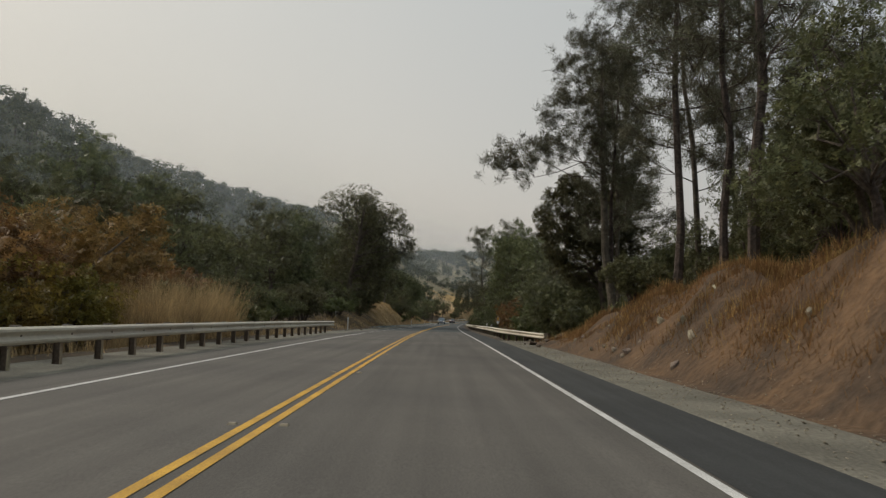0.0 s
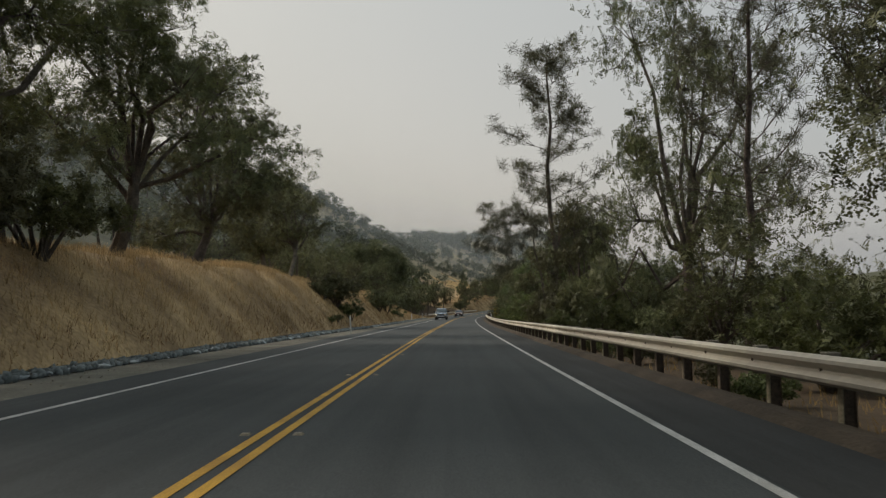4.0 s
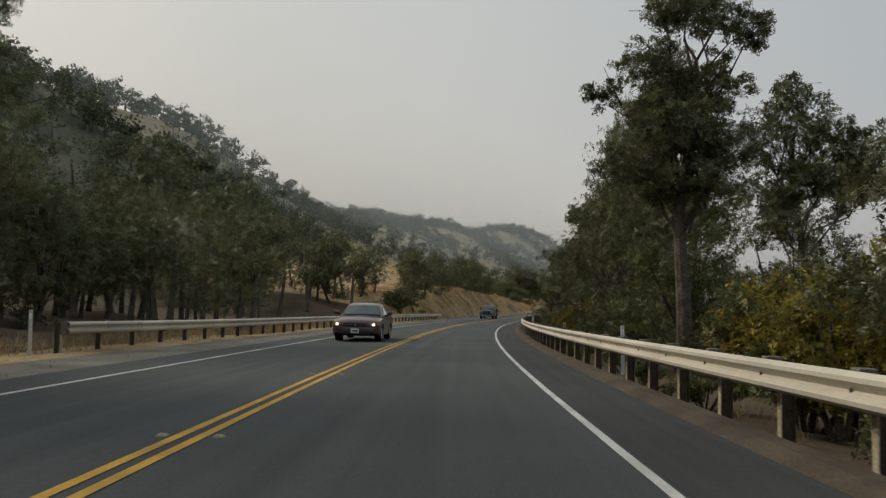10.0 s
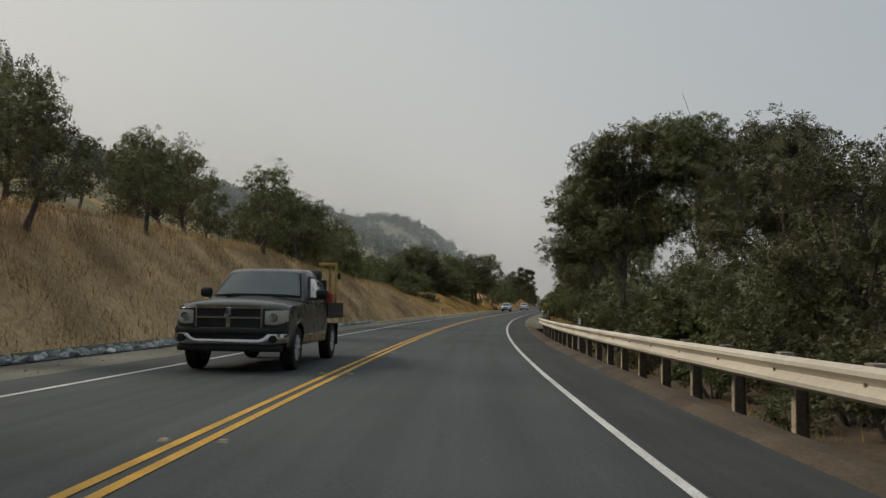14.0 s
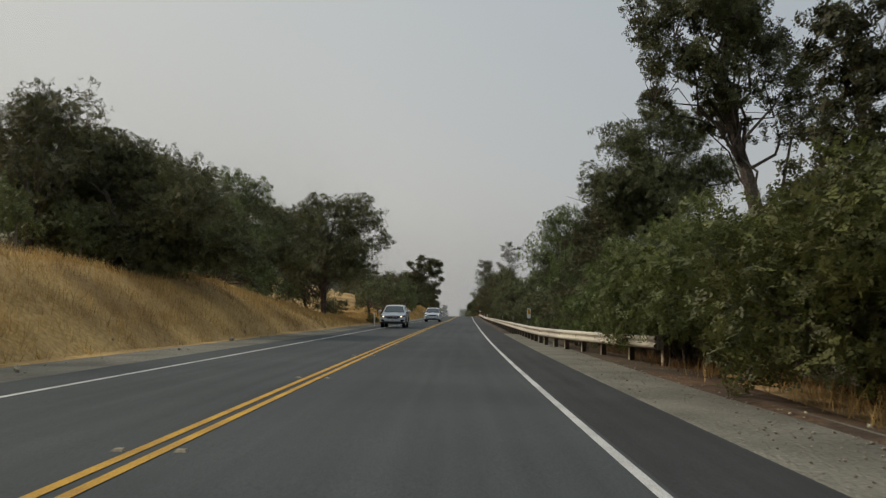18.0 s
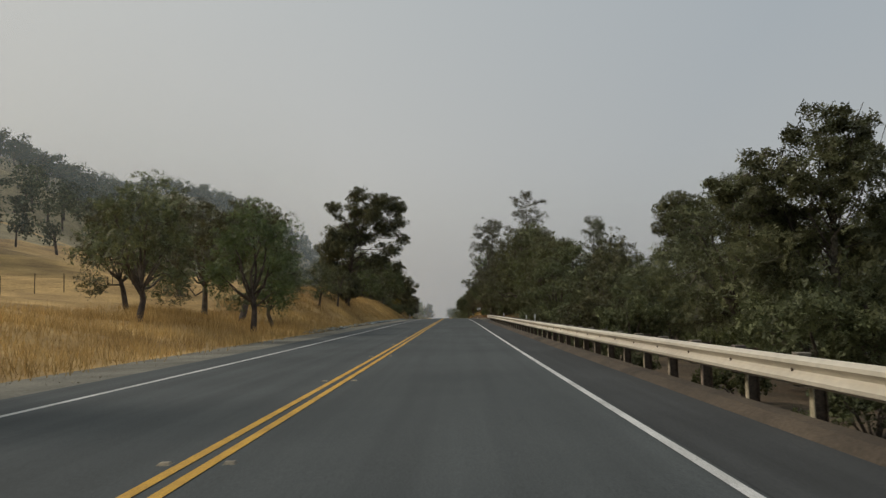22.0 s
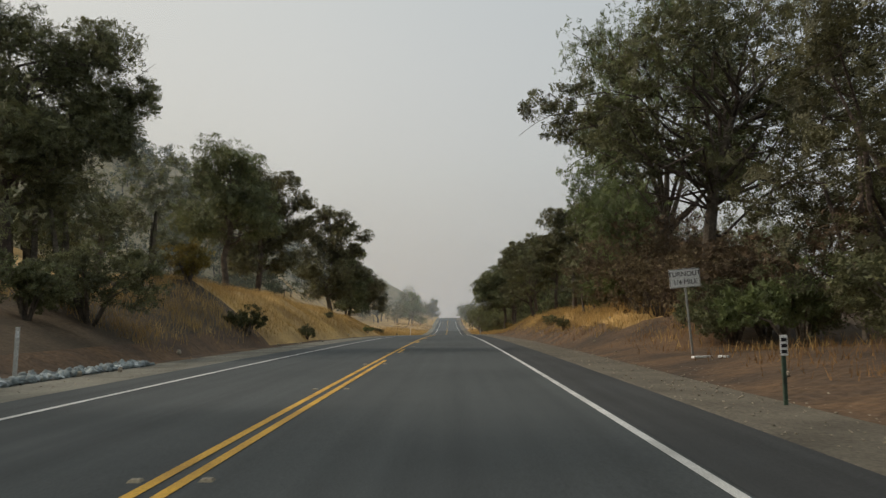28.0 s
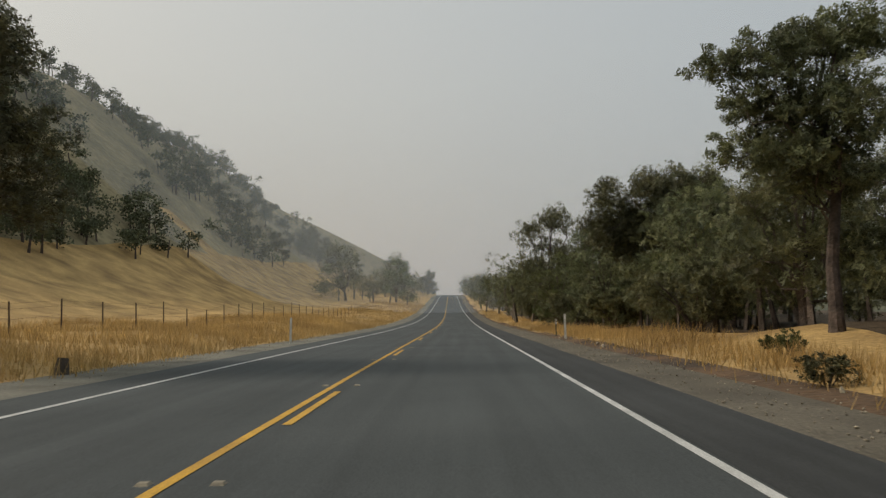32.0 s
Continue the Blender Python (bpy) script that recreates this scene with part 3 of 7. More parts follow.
# ---- plants ----
def tube(points, radii, sides=6):
    """Verts and quads of a tapering tube along points."""
    points = [Vector(p) for p in points]
    verts, faces = [], []
    for k, (p, r) in enumerate(zip(points, radii)):
        d = (points[min(k + 1, len(points) - 1)] - points[max(k - 1, 0)]).normalized()
        x = d.orthogonal().normalized()
        y = d.cross(x)
        for a in range(sides):
            t = 2 * math.pi * a / sides
            verts.append(p + (x * math.cos(t) + y * math.sin(t)) * r)
    for k in range(len(points) - 1):
        for a in range(sides):
            b = (a + 1) % sides
            faces.append((k * sides + a, k * sides + b, (k + 1) * sides + b, (k + 1) * sides + a))
    faces.append(tuple(range((len(points) - 1) * sides, len(points) * sides)))
    return verts, faces


def joined(pieces):
    verts, faces = [], []
    for v, f in pieces:
        base = len(verts)
        verts += v
        faces += [tuple(i + base for i in face) for face in f]
    return verts, faces


def leaf_sprays(rng, centres, spread, count, size, slim=0.8, droop=0.0, hollow=0.0, crest=0.0):
    """Small pointed leaf sprays scattered round each centre: arrays of verts and triangles. hollow: how far they keep to
    the clump's outside; crest: how many of them sit on its upper side."""
    n = len(centres) * count
    c = np.repeat(centres, count, 0)
    d = rng.normal(size=(n, 3))
    d /= np.linalg.norm(d, axis=1, keepdims=True)
    up = rng.random(n) < crest
    d[up, 2] = np.abs(d[up, 2])
    sp = np.repeat(np.broadcast_to(spread, len(centres)), count)[:, None]
    c = c + d * sp * (hollow + (1 - hollow) * rng.random((n, 1)) ** 0.6) * (1, 1, 0.72)
    u = rng.normal(size=(n, 3)) + (0, 0, -droop)
    u /= np.linalg.norm(u, axis=1, keepdims=True)
    v = np.cross(u, rng.normal(size=(n, 3)))
    v /= np.linalg.norm(v, axis=1, keepdims=True) + 1e-9
    ln = size * rng.uniform(0.6, 1.35, (n, 1))
    tri = np.stack([c - u * ln * 0.45 + v * ln * slim * 0.5, c - u * ln * 0.45 - v * ln * slim * 0.5, c + u * ln * 0.55], 1)
    return tri.reshape(-1, 3), np.arange(n * 3).reshape(-1, 3)


def limb_path(rng, start, way, length, bend=0.35, steps=5, lift=0.15):
    p, d = Vector(start), Vector(way).normalized()
    out = [p.copy()]
    for _ in range(steps):
        d = (d + Vector(rng.normal(size=3)) * bend * 0.5 + Vector((0, 0, lift))).normalized()
        p = p + d * length / steps
        out.append(p.copy())
    return out


def shell(rng, centre_, radius, n, inner=0.55, flat=0.75):
    d = rng.normal(size=(n, 3))
    d /= np.linalg.norm(d, axis=1, keepdims=True)
    r = radius * (inner + (1 - inner) * rng.random((n, 1)) ** 0.5)
    return np.array(centre_) + d * r * (1, 1, flat)


def clumped_crown(rng, lobes, clumps=19, per=27, size=0.25, core=80, slim=0.95):
    """A crown of lobes, each a ring of small rounded leaf clumps round a shaded core."""
    cents, spreads, hearts, hs = [], [], [], []
    for end, r in lobes:
        n = max(5, int(clumps * (r / 2.0) ** 1.3))
        pts = shell(rng, end, r, n, inner=0.66, flat=0.8)
        cents.append(pts)
        spreads.append(r * rng.uniform(0.22, 0.42, n))
        m = max(4, int(core * (r / 2.0) ** 1.5))
        hearts.append(shell(rng, end, r * 0.72, m, inner=0.1, flat=0.8))
        hs.append(np.full(m, min(size * 1.1 + 0.42, 0.5 * r)))
    v, f = leaf_sprays(rng, np.concatenate(cents), np.concatenate(spreads), per, size, slim, hollow=0.5, crest=0.45)
    w, g = leaf_sprays(rng, np.concatenate(hearts), 0.05, 1, np.concatenate(hs)[:, None], 0.9)
    return np.concatenate([v, w]), np.concatenate([f, g + len(v)]), np.concatenate(cents)


def oak_kind(seed, h=11.0, spread=4.2, fork=0.3, lobes=9, low=0.28, leaf=M_LEAF, clumps=19, per=27, size=0.25, lean=0.05, core=80, column=1.0, puff=1.0, far=False):
    """Meshes of one oak: trunk, limbs, crown. Its crown is made of uneven lobes at the limbs' ends."""
    rng = np.random.default_rng(seed)
    top = Vector((rng.normal() * lean * h, rng.normal() * lean * h, h * fork))
    places = []
    for k in range(lobes):
        a = 2 * math.pi * (k + rng.uniform(-0.3, 0.3)) / lobes * 2.4
        level = (k + 0.5) / lobes
        zc = h * (low + (0.90 - low) * level) + rng.normal() * 0.03 * h
        rc = spread * column * math.sqrt(1 - (0.9 * level) ** 2) * rng.uniform(0.42, 0.95)
        if k == lobes - 1:
            rc *= 0.25
        places.append((Vector((math.cos(a) * rc + top.x, math.sin(a) * rc + top.y, zc)), h * rng.uniform(0.125, 0.2) * puff))
    return oak_from(rng, h, top, places, leaf, clumps, per, size, core, far)


def oak_from(rng, h, top, places, leaf, clumps, per, size, core, far=False, base_r=0.0, bark=None):
    """An oak whose trunk forks at top, with a limb to each lobe of its crown (centre, radius)."""
    base_r = base_r or 0.024 * h
    bark = bark or M_BARK
    trunk_pts = [Vector((0, 0, -0.5)), Vector((0, 0, 0.25)), top * 0.55 + Vector(rng.normal(size=3)) * 0.12, top]
    trunk = tube(trunk_pts, [base_r * 1.5, base_r * 1.05, base_r * 0.85, base_r * 0.7], 8)
    v, f, clump_at = clumped_crown(rng, places, clumps, per, size, core)
    limbs = []
    for end, lobe_r in places:
        start = top * rng.uniform(0.7, 1.0) if end.z > top.z else top * rng.uniform(0.5, 0.8)
        path = [start]
        for q in (0.3, 0.6, 0.85, 1.0):
            sag = Vector((0, 0, 0.10 * h * math.sin(math.pi * q) * rng.uniform(-0.2, 1)))
            path.append(start.lerp(end, q) + sag + Vector(rng.normal(size=3)) * 0.22 * (1 if q < 1 else 0))
        r0 = base_r * rng.uniform(0.32, 0.5)
        pieces = [tube(path, [r0, r0 * 0.8, r0 * 0.55, r0 * 0.35, r0 * 0.15], 5)]
        near = clump_at[np.linalg.norm(clump_at - np.array(end), axis=1) < lobe_r * 1.05][::3]
        for q in near[:6]:
            pieces.append(tube([path[-2], path[-2].lerp(Vector(q), 0.5) + Vector(rng.normal(size=3)) * 0.15, Vector(q)], [r0 * 0.3, r0 * 0.18, 0.012], 3))
        limbs.append(joined(pieces))
    return mesh_from("trunk", *trunk, bark), [mesh_from("limb", *q, bark) for q in ([joined(limbs)] if far else limbs)], mesh_arrays("crown", v, f, leaf)


def pine_kind(seed, h=16.0, spread=3.0, sparse=30, lean=0.08):
    """A grey pine: thin forked trunk, open rising branches, tufts of long needles."""
    rng = np.random.default_rng(seed)
    r = 0.0078 * h
    wob = rng.normal(size=2) * lean * h
    spine = [Vector((wob[0] * q * q, wob[1] * q * q, h * q)) + Vector(rng.normal(size=3)) * 0.1 for q in (0, 0.15, 0.3, 0.45, 0.6, 0.75, 0.9, 1.0)]
    spine[0] = Vector((0, 0, -0.5))
    trunk = tube(spine, [r * 1.4, r * 1.1, r, r * 0.85, r * 0.7, r * 0.5, r * 0.3, r * 0.08], 7)
    limbs, tufts = [], []
    for k in range(sparse):
        q = 0.30 + 0.70 * (k / sparse)
        i = min(6, int(q * 7))
        p = Vector(spine[i]).lerp(spine[i + 1], q * 7 - i) if i < 7 else spine[-1]
        a = k * 2.4 + rng.normal() * 0.4
        ln = spread * (1.12 - q) ** 0.62 * rng.uniform(0.6, 1.25) + 0.35
        path = limb_path(rng, p, (math.cos(a), math.sin(a), rng.uniform(0.0, 0.35)), ln, 0.3, 4, 0.16)
        rr = r * 0.3 * (1.15 - q)
        limb = [tube(path, [rr, rr * 0.8, rr * 0.6, rr * 0.4, 0.01], 4)]
        for j in (2, 3, 4):
            tufts.append(path[j])
            for _ in range(3):
                e = Vector(path[j]) + Vector(rng.normal(size=3) * (0.45, 0.45, 0.25)) * 0.9
                limb.append(tube([path[j - 1], e], [0.018, 0.008], 3))
                tufts.append(e)
        limbs.append(joined(limb))
    tufts.append(spine[-1])
    c = np.array([tuple(t) for t in tufts])
    n = 52
    base = np.repeat(c, n, 0)
    base = base + rng.normal(size=base.shape) * 0.11
    d = rng.normal(size=base.shape) + (0, 0, 0.35)
    d /= np.linalg.norm(d, axis=1, keepdims=True)
    side = np.cross(d, rng.normal(size=base.shape))
    side /= np.linalg.norm(side, axis=1, keepdims=True)
    ln = rng.uniform(0.18, 0.42, (len(base), 1))
    b0 = base + d * 0.03
    tri = np.stack([b0 - side * 0.012, b0 + side * 0.012, b0 + d * ln], 1)
    return mesh_from("trunk", *trunk, M_BARK), [mesh_from("branch", *q, M_BARK) for q in limbs], mesh_arrays("needles", tri.reshape(-1, 3), np.arange(len(tri) * 3).reshape(-1, 3), M_NEEDLE)


def bush_kind(seed, h=2.6, spread=2.0, leaf=M_LEAF, lobes=7, clusters=18, per=28, size=0.2):
    rng = np.random.default_rng(seed)
    stems, cents, spreads = [], [], []
    for k in range(lobes):
        a = 2 * math.pi * k / lobes + rng.normal() * 0.4
        rc = spread * rng.uniform(0.15, 0.72)
        end = Vector((math.cos(a) * rc, math.sin(a) * rc, h * rng.uniform(0.35, 0.72)))
        stems.append(tube([Vector((0, 0, -0.3)), end * 0.5 + Vector((0, 0, 0.2)), end], [0.06, 0.04, 0.015], 5))
        r = h * rng.uniform(0.24, 0.36)
        pts = shell(rng, end, r, clusters, 0.45, 0.85)
        pts[:, 2] = np.maximum(pts[:, 2], 0.12)
        cents.append(pts)
        spreads.append(np.full(len(pts), r * 0.36))
    v, f = leaf_sprays(rng, np.concatenate(cents), np.concatenate(spreads), per, size)
    return mesh_from("stem", *joined(stems), M_BARK), [], mesh_arrays("crown", v, f, leaf)


def bare_kind(seed, h=7.0):
    """A dead tree: bare forked limbs and twigs."""
    rng = np.random.default_rng(seed)
    trunk = tube([Vector((0, 0, -0.4)), Vector((0.1, 0, h * 0.2)), Vector((0.0, 0.2, h * 0.42))], [0.2, 0.15, 0.11], 7)
    limbs = []
    for k in range(7):
        a = k * 2.4
        path = limb_path(rng, (0, 0.15, h * (0.25 + 0.025 * k)), (math.cos(a) * 0.6, math.sin(a) * 0.6, 1), h * 0.5 * rng.uniform(0.7, 1.1), 0.5, 5, 0.1)
        pieces = [tube(path, [0.08, 0.065, 0.05, 0.035, 0.02, 0.008], 5)]
        for j in range(2, 6):
            for _ in range(3):
                tw = limb_path(rng, path[j], rng.normal(size=3) + (0, 0, 0.5), rng.uniform(0.5, 1.3), 0.6, 3, 0.1)
                pieces.append(tube(tw, [0.018, 0.013, 0.009, 0.004], 3))
        limbs.append(joined(pieces))
    return mesh_from("trunk", *trunk, M_DEADWOOD), [mesh_from("limb", *q, M_DEADWOOD) for q in limbs], None


M_DEADWOOD = material("dead_wood", (0.25, 0.21, 0.17), 0.95, dark=(0.14, 0.12, 0.1), scale=4, detail=20, bump=0.5)
OAKS = [oak_kind(11, lobes=12, leaf=M_LEAF_GREEN), oak_kind(12, spread=4.8, lobes=13, fork=0.26), oak_kind(13, spread=3.6, lobes=11, fork=0.38, low=0.4, lean=0.08),
        oak_kind(14, spread=4.4, lobes=13, core=45), oak_kind(15, spread=3.2, lobes=12, column=0.8, low=0.22, fork=0.3)]
FULL = [oak_kind(21, spread=4.6, lobes=15, low=0.16, fork=0.2), oak_kind(22, spread=4.0, lobes=15, low=0.14, fork=0.22), oak_kind(23, spread=4.4, lobes=14, low=0.12, fork=0.18, leaf=M_LEAF_GREEN)]
FAR = dict(clumps=14, per=13, size=0.38, core=50, far=True)
FAR_OAKS = [oak_kind(11, lobes=12, **FAR), oak_kind(12, spread=4.8, lobes=13, fork=0.26, **FAR), oak_kind(14, spread=4.4, lobes=13, **FAR)]
FAR_FULL = [oak_kind(21, spread=4.6, lobes=15, low=0.16, fork=0.2, **FAR), oak_kind(22, spread=4.0, lobes=15, low=0.14, fork=0.22, **FAR)]
DOMES = [oak_kind(91, spread=5.2, lobes=21, low=0.32, fork=0.26), oak_kind(92, spread=4.6, lobes=19, low=0.26, fork=0.3, lean=0.08)]
TALL = [oak_kind(31, h=13.0, spread=3.8, lobes=14, low=0.25, fork=0.45, column=0.85, core=50)]
PINES = [pine_kind(41), pine_kind(42, spread=2.6, sparse=34), pine_kind(43, spread=3.4, sparse=26, lean=0.08)]
BUSHES = [bush_kind(51), bush_kind(52, spread=2.4, lobes=8), bush_kind(53, h=2.2, spread=2.2, leaf=M_LEAF_GREEN)]
GREENY = [bush_kind(57, h=3.0, spread=2.2, leaf=M_LEAF_BRIGHT, lobes=9, clusters=22), bush_kind(58, h=3.2, spread=2.3, leaf=M_LEAF_BRIGHT, lobes=10, clusters=22)]
RUSTY = [bush_kind(61, h=3.2, spread=2.6, leaf=M_LEAF_RUST, lobes=9)]
YELLOWY = [bush_kind(71, h=2.8, spread=2.2, leaf=M_LEAF_YELLOW, lobes=8)]
BROWNY = [bush_kind(64, h=3.0, spread=2.3, leaf=M_LEAF_BROWN, lobes=9, per=20, size=0.16)]
BARE = [bare_kind(81)]
KINDS = {
    "oak": (OAKS, "oak_tree", "dark green oak with gnarled limbs and an open crown", "tree", 11.0),
    "full": (FULL, "oak_tree", "dense dark live oak with foliage reaching low", "tree", 11.0),
    "dome": (DOMES, "oak_tree", "broad dense dark oak with a rounded crown", "tree", 11.0),
    "tall": (TALL, "oak_tree", "tall upright oak with a long bare grey trunk", "tree", 13.0),
    "pine": (PINES, "pine_tree", "slender grey pine with sparse pale needle tufts", "tree", 16.0),
    "bush": (BUSHES, "bush", "low dark green roadside shrub in dry ground", "bush", 2.6),
    "green": (GREENY, "bush", "full mid-green leafy shrub crowding the shoulder", "bush", 3.0),
    "rust": (RUSTY, "bush", "rust-orange autumn shrub beside the road", "bush", 3.2),
    "yellow": (YELLOWY, "bush", "yellow-green autumn shrub behind the rail", "bush", 2.8),
    "brown": (BROWNY, "bush", "withered brown shrub on the bare bank", "bush", 3.0),
    "bare": (BARE, "dead_tree", "bare dead tree with grey forked limbs", "tree", 7.0),
}
TALLY = {}


def plant(kind, s, o, h, turn=None, wide=1.0):
    """A tree or shrub of a kind, h metres high, on the ground at s, o."""
    meshes, name, label, category, size = KINDS[kind]
    if (o > 12.5 or o < -16.5 or h < 6.5) and kind in ("oak", "full"):
        meshes = FAR_OAKS if kind == "oak" else FAR_FULL
    k = TALLY[kind] = TALLY.get(kind, -1) + 1
    trunk, limbs, crown = meshes[k % len(meshes)]
    turn = (k * 2.399 + s) % 6.283 if turn is None else turn
    q = h / size
    if category == "tree" and kind != "pine":
        wide *= min(1.0, max(0.48, (abs(o) - (6.8 if o > 0 else 4.8)) / (0.43 * h)))
    root = thing(name, label, category, "roadside " + ("trees" if category == "tree" else "shrubs"))
    root.matrix_world = stand(s, o, sink=0.05, turn=turn) @ Matrix.Diagonal((q * wide, q * wide, q, 1))
    part(trunk.name.split(".")[0], trunk, None, root)
    for m in limbs:
        part(m.name.split(".")[0], m, None, root)
    if crown:
        part(crown.name.split(".")[0], crown, None, root)
    return root


def grove(kinds, s0, s1, o0, o1, n, h0, h1, seed, wide=1.0):
    """n plants spread evenly along a stretch, jittered across it."""
    rng = np.random.default_rng(seed)
    for k in range(n):
        s = s0 + (s1 - s0) * (k + rng.uniform(0.1, 0.9)) / n
        plant(kinds[k % len(kinds)], s, rng.uniform(min(o0, o1), max(o0, o1)), rng.uniform(h0, h1), wide=wide * rng.uniform(0.9, 1.12))


# ---- trees and shrubs along the road: s, o, height ----
for s, o, h in [(15, 10, 4.8), (24, 13, 7.0), (68, 10, 5.9), (83, 13, 8.6), (88, 13, 9.9), (98, 11, 11.5), (106, 10, 8.5), (113, 11, 10.4), (125, 9, 4.7), (150, 9.5, 9.0), (169, 9, 4.2), (199, 10, 6.2), (207, 10, 7.0), (225, 10, 7.0), (237, 11, 8.2), (252, 10, 5.9), (268, 9, 5.6), (286, 10, 6.5), (304, 12, 11.0), (314, 11, 10.9), (328, 11, 9), (350, 9.5, 5.3), (425, 11, 14.4), (480, 9.5, 4.0)]:
    plant("full", s, o, h)
for s, o, h in [(497, 10, 5.0), (515, 11, 6.9), (526, 10.5, 11.0), (574, 15, 6.7), (609, 10, 4.1), (614, 12, 6.0), (634, 11, 6.7), (638, 12, 8.4), (644, 12, 9.4), (650, 12, 10.0), (655, 12, 10.1), (662, 12, 8.8), (669, 12, 11.7), (674, 12, 12.0), (681, 12, 13.9), (687, 11.5, 13.1), (708, 9.5, 7.4), (723, 9.5, 4.0), (735, 13, 6.5), (762, 11, 7.0)]:
    plant("full", s, o, h)
for s, o, h in [(861, 13, 7.7), (865, 10, 4.0), (884, 12, 7.6), (898, 11, 6.7), (908, 11, 12.9), (934, 13, 8.8), (972, 14, 7.6), (1022, 10, 7.4)]:
    plant("full", s, o, h)
for s, o, h in [(20, -9, 2.1), (759, -11, 2.2)]:
    plant("yellow", s, o, h)
for s, o, h in [(30, 9, 2.4), (52, 9.5, 5.0), (62, 10, 4.8), (145, 9, 5.0), (330, 8.5, 2.2), (374, 9, 1.9), (377, 9.5, 2.3), (385, 9.5, 3.4), (455, 10, 1.7), (510, 8.3, 1.8), (691, 9, 2.8), (756, 10, 2.9), (761, 7.7, 0.8), (768, 8, 0.8), (787, 9.5, 0.8), (817, 9.5, 1.7), (834, 7.1, 0.6), (840, 9, 0.8)]:
    plant("bush", s, o, h)
for s, o, h in [(31, -14, 5.5), (40, -16, 5.1)]:
    plant("rust", s, o, h)
for s, o, h in [(32, 12, 14.9), (58, 10, 7.5), (131, 12, 16.3), (616, 20, 11.4), (661, 20, 10.6), (671, 20, 12.3)]:
    plant("pine", s, o, h)
for s, o, h in [(51, -12, 4.4), (52, -24, 8.8), (77, -25, 10.6), (148, -13, 12.1), (193, -10.3, 4.0), (219, -17, 4.3), (241, -18, 4.0), (255, -20, 6.2), (284, -19, 17.0), (290, -16, 6.1), (305, -20, 9.1), (337, -24, 14.6), (343, -16, 7.4), (349, -14, 4.8), (353, -8.4, 5.0), (376, -10.7, 4.7), (407, -11, 5.5), (430, -17, 8.0), (453, -22, 9.5), (465, -21, 9.3), (491, -23, 5.3), (511, -18, 8.7), (520, -15, 9.6), (525, -20, 11.3), (541, -26, 13.1), (698, -13, 7.2)]:
    plant("full", s, o, h)
for s, o, h in [(707, -14, 7.9), (716, -36, 4.3), (727, -12, 11.4), (728, -34, 7.3), (1044, -28, 17.0), (1058, -15, 13.2), (1160, -9, 9.3), (1186, -9, 11.2)]:
    plant("full", s, o, h)
for s, o, h in [(54, -13, 4.1), (62, -12, 2.7), (162, -7.6, 0.8), (165, -7.6, 0.8), (169, -9.4, 1.8), (173, -7.7, 2.4), (203, -8.5, 3.6), (209, -8.2, 3.1), (215, -7.9, 1.3), (221, -7.9, 1.0), (224, -7.6, 0.9), (240, -8.4, 0.8), (346, -8.7, 3.1), (349, -9.5, 2.5), (356, -8, 0.8), (358, -9, 0.8), (478, -11, 0.8), (543, -6.8, 1.1), (561, -9, 0.8), (563, -14.1, 2.6), (735, -9.5, 1.1), (742, -10, 2.2), (745, -9.6, 3.0), (758, -7.8, 1.8), (771, -7.3, 1.1), (793, -9.3, 0.8), (810, -7.6, 1.1), (823, -7.8, 0.8), (826, -7.6, 0.8)]:
    plant("bush", s, o, h)
for s, o, h in [(59, -30, 10.9), (78, -34, 13.4), (85, -30, 12.4), (89, -17, 10.1), (95, -16, 10.1), (122, -11, 12.0), (135, -12, 12.6), (168, -12, 8.3), (214, -32, 8.2), (219, -26, 8.1), (230, -26, 6.9), (236, -30, 9.3), (250, -30, 15.3), (263, -16, 9.9), (270, -36, 18.0), (279, -30, 16.7), (298, -30, 18.0), (314, -14, 9.5), (351, -42, 14.8), (363, -10.6, 4.0), (367, -9.8, 5.4), (382, -10.4, 4.0), (391, -10.9, 4.0), (498, -17, 8.0), (503, -17, 8.7), (563, -9.4, 5.5), (569, -9.1, 4.0)]:
    plant("oak", s, o, h)
for s, o, h in [(575, -9.5, 6.3), (599, -11.4, 6.2), (607, -15.3, 6.0), (607, -8.6, 6.9), (613, -9, 5.4), (617, -11.9, 8.9), (621, -15.6, 8.6), (630, -20.4, 8.6), (634, -50, 11.1), (634, -9.8, 4.0), (634, -42, 8.2), (640, -9.1, 4.0), (720, -22, 6.2), (1123, -20, 15.2)]:
    plant("oak", s, o, h)
for s, o, h in [(64, 8, 1.0), (218, 8.5, 2.4), (230, 8.5, 3.0), (270, 8.5, 3.2), (272, 8.5, 2.7), (303, 8.5, 2.7), (461, 9.8, 2.1), (810, 8.5, 1.0)]:
    plant("yellow", s, o, h)
for s, o, h in [(73, 11, 6.7), (120, 11, 15.4), (138, 12, 18.0), (162, 12, 8.3), (217, 10.5, 10.3), (231, 11, 8.8), (359, 12, 10.6), (390, 14, 9.9), (439, 13, 18.0), (457, 12, 8.5), (461, 12.5, 9.9), (557, 10.5, 4.7), (594, 12, 6.7), (622, 13, 7.7), (757, 12, 15.7), (768, 11.2, 6.1), (789, 9.1, 5.9)]:
    plant("oak", s, o, h)
for s, o, h in [(191, 13, 9.9)]:
    plant("bare", s, o, h)
for s, o, h in [(295, 10.5, 13.8)]:
    plant("tall", s, o, h)
for s, o, h in [(358, -9.3, 7.0)]:
    plant("tall", s, o, h)
for s, o, h in [(539, -42, 15.1)]:
    plant("pine", s, o, h)
grove(["bush"], 58, 128, -9, -16, 22, 2, 4, 66)
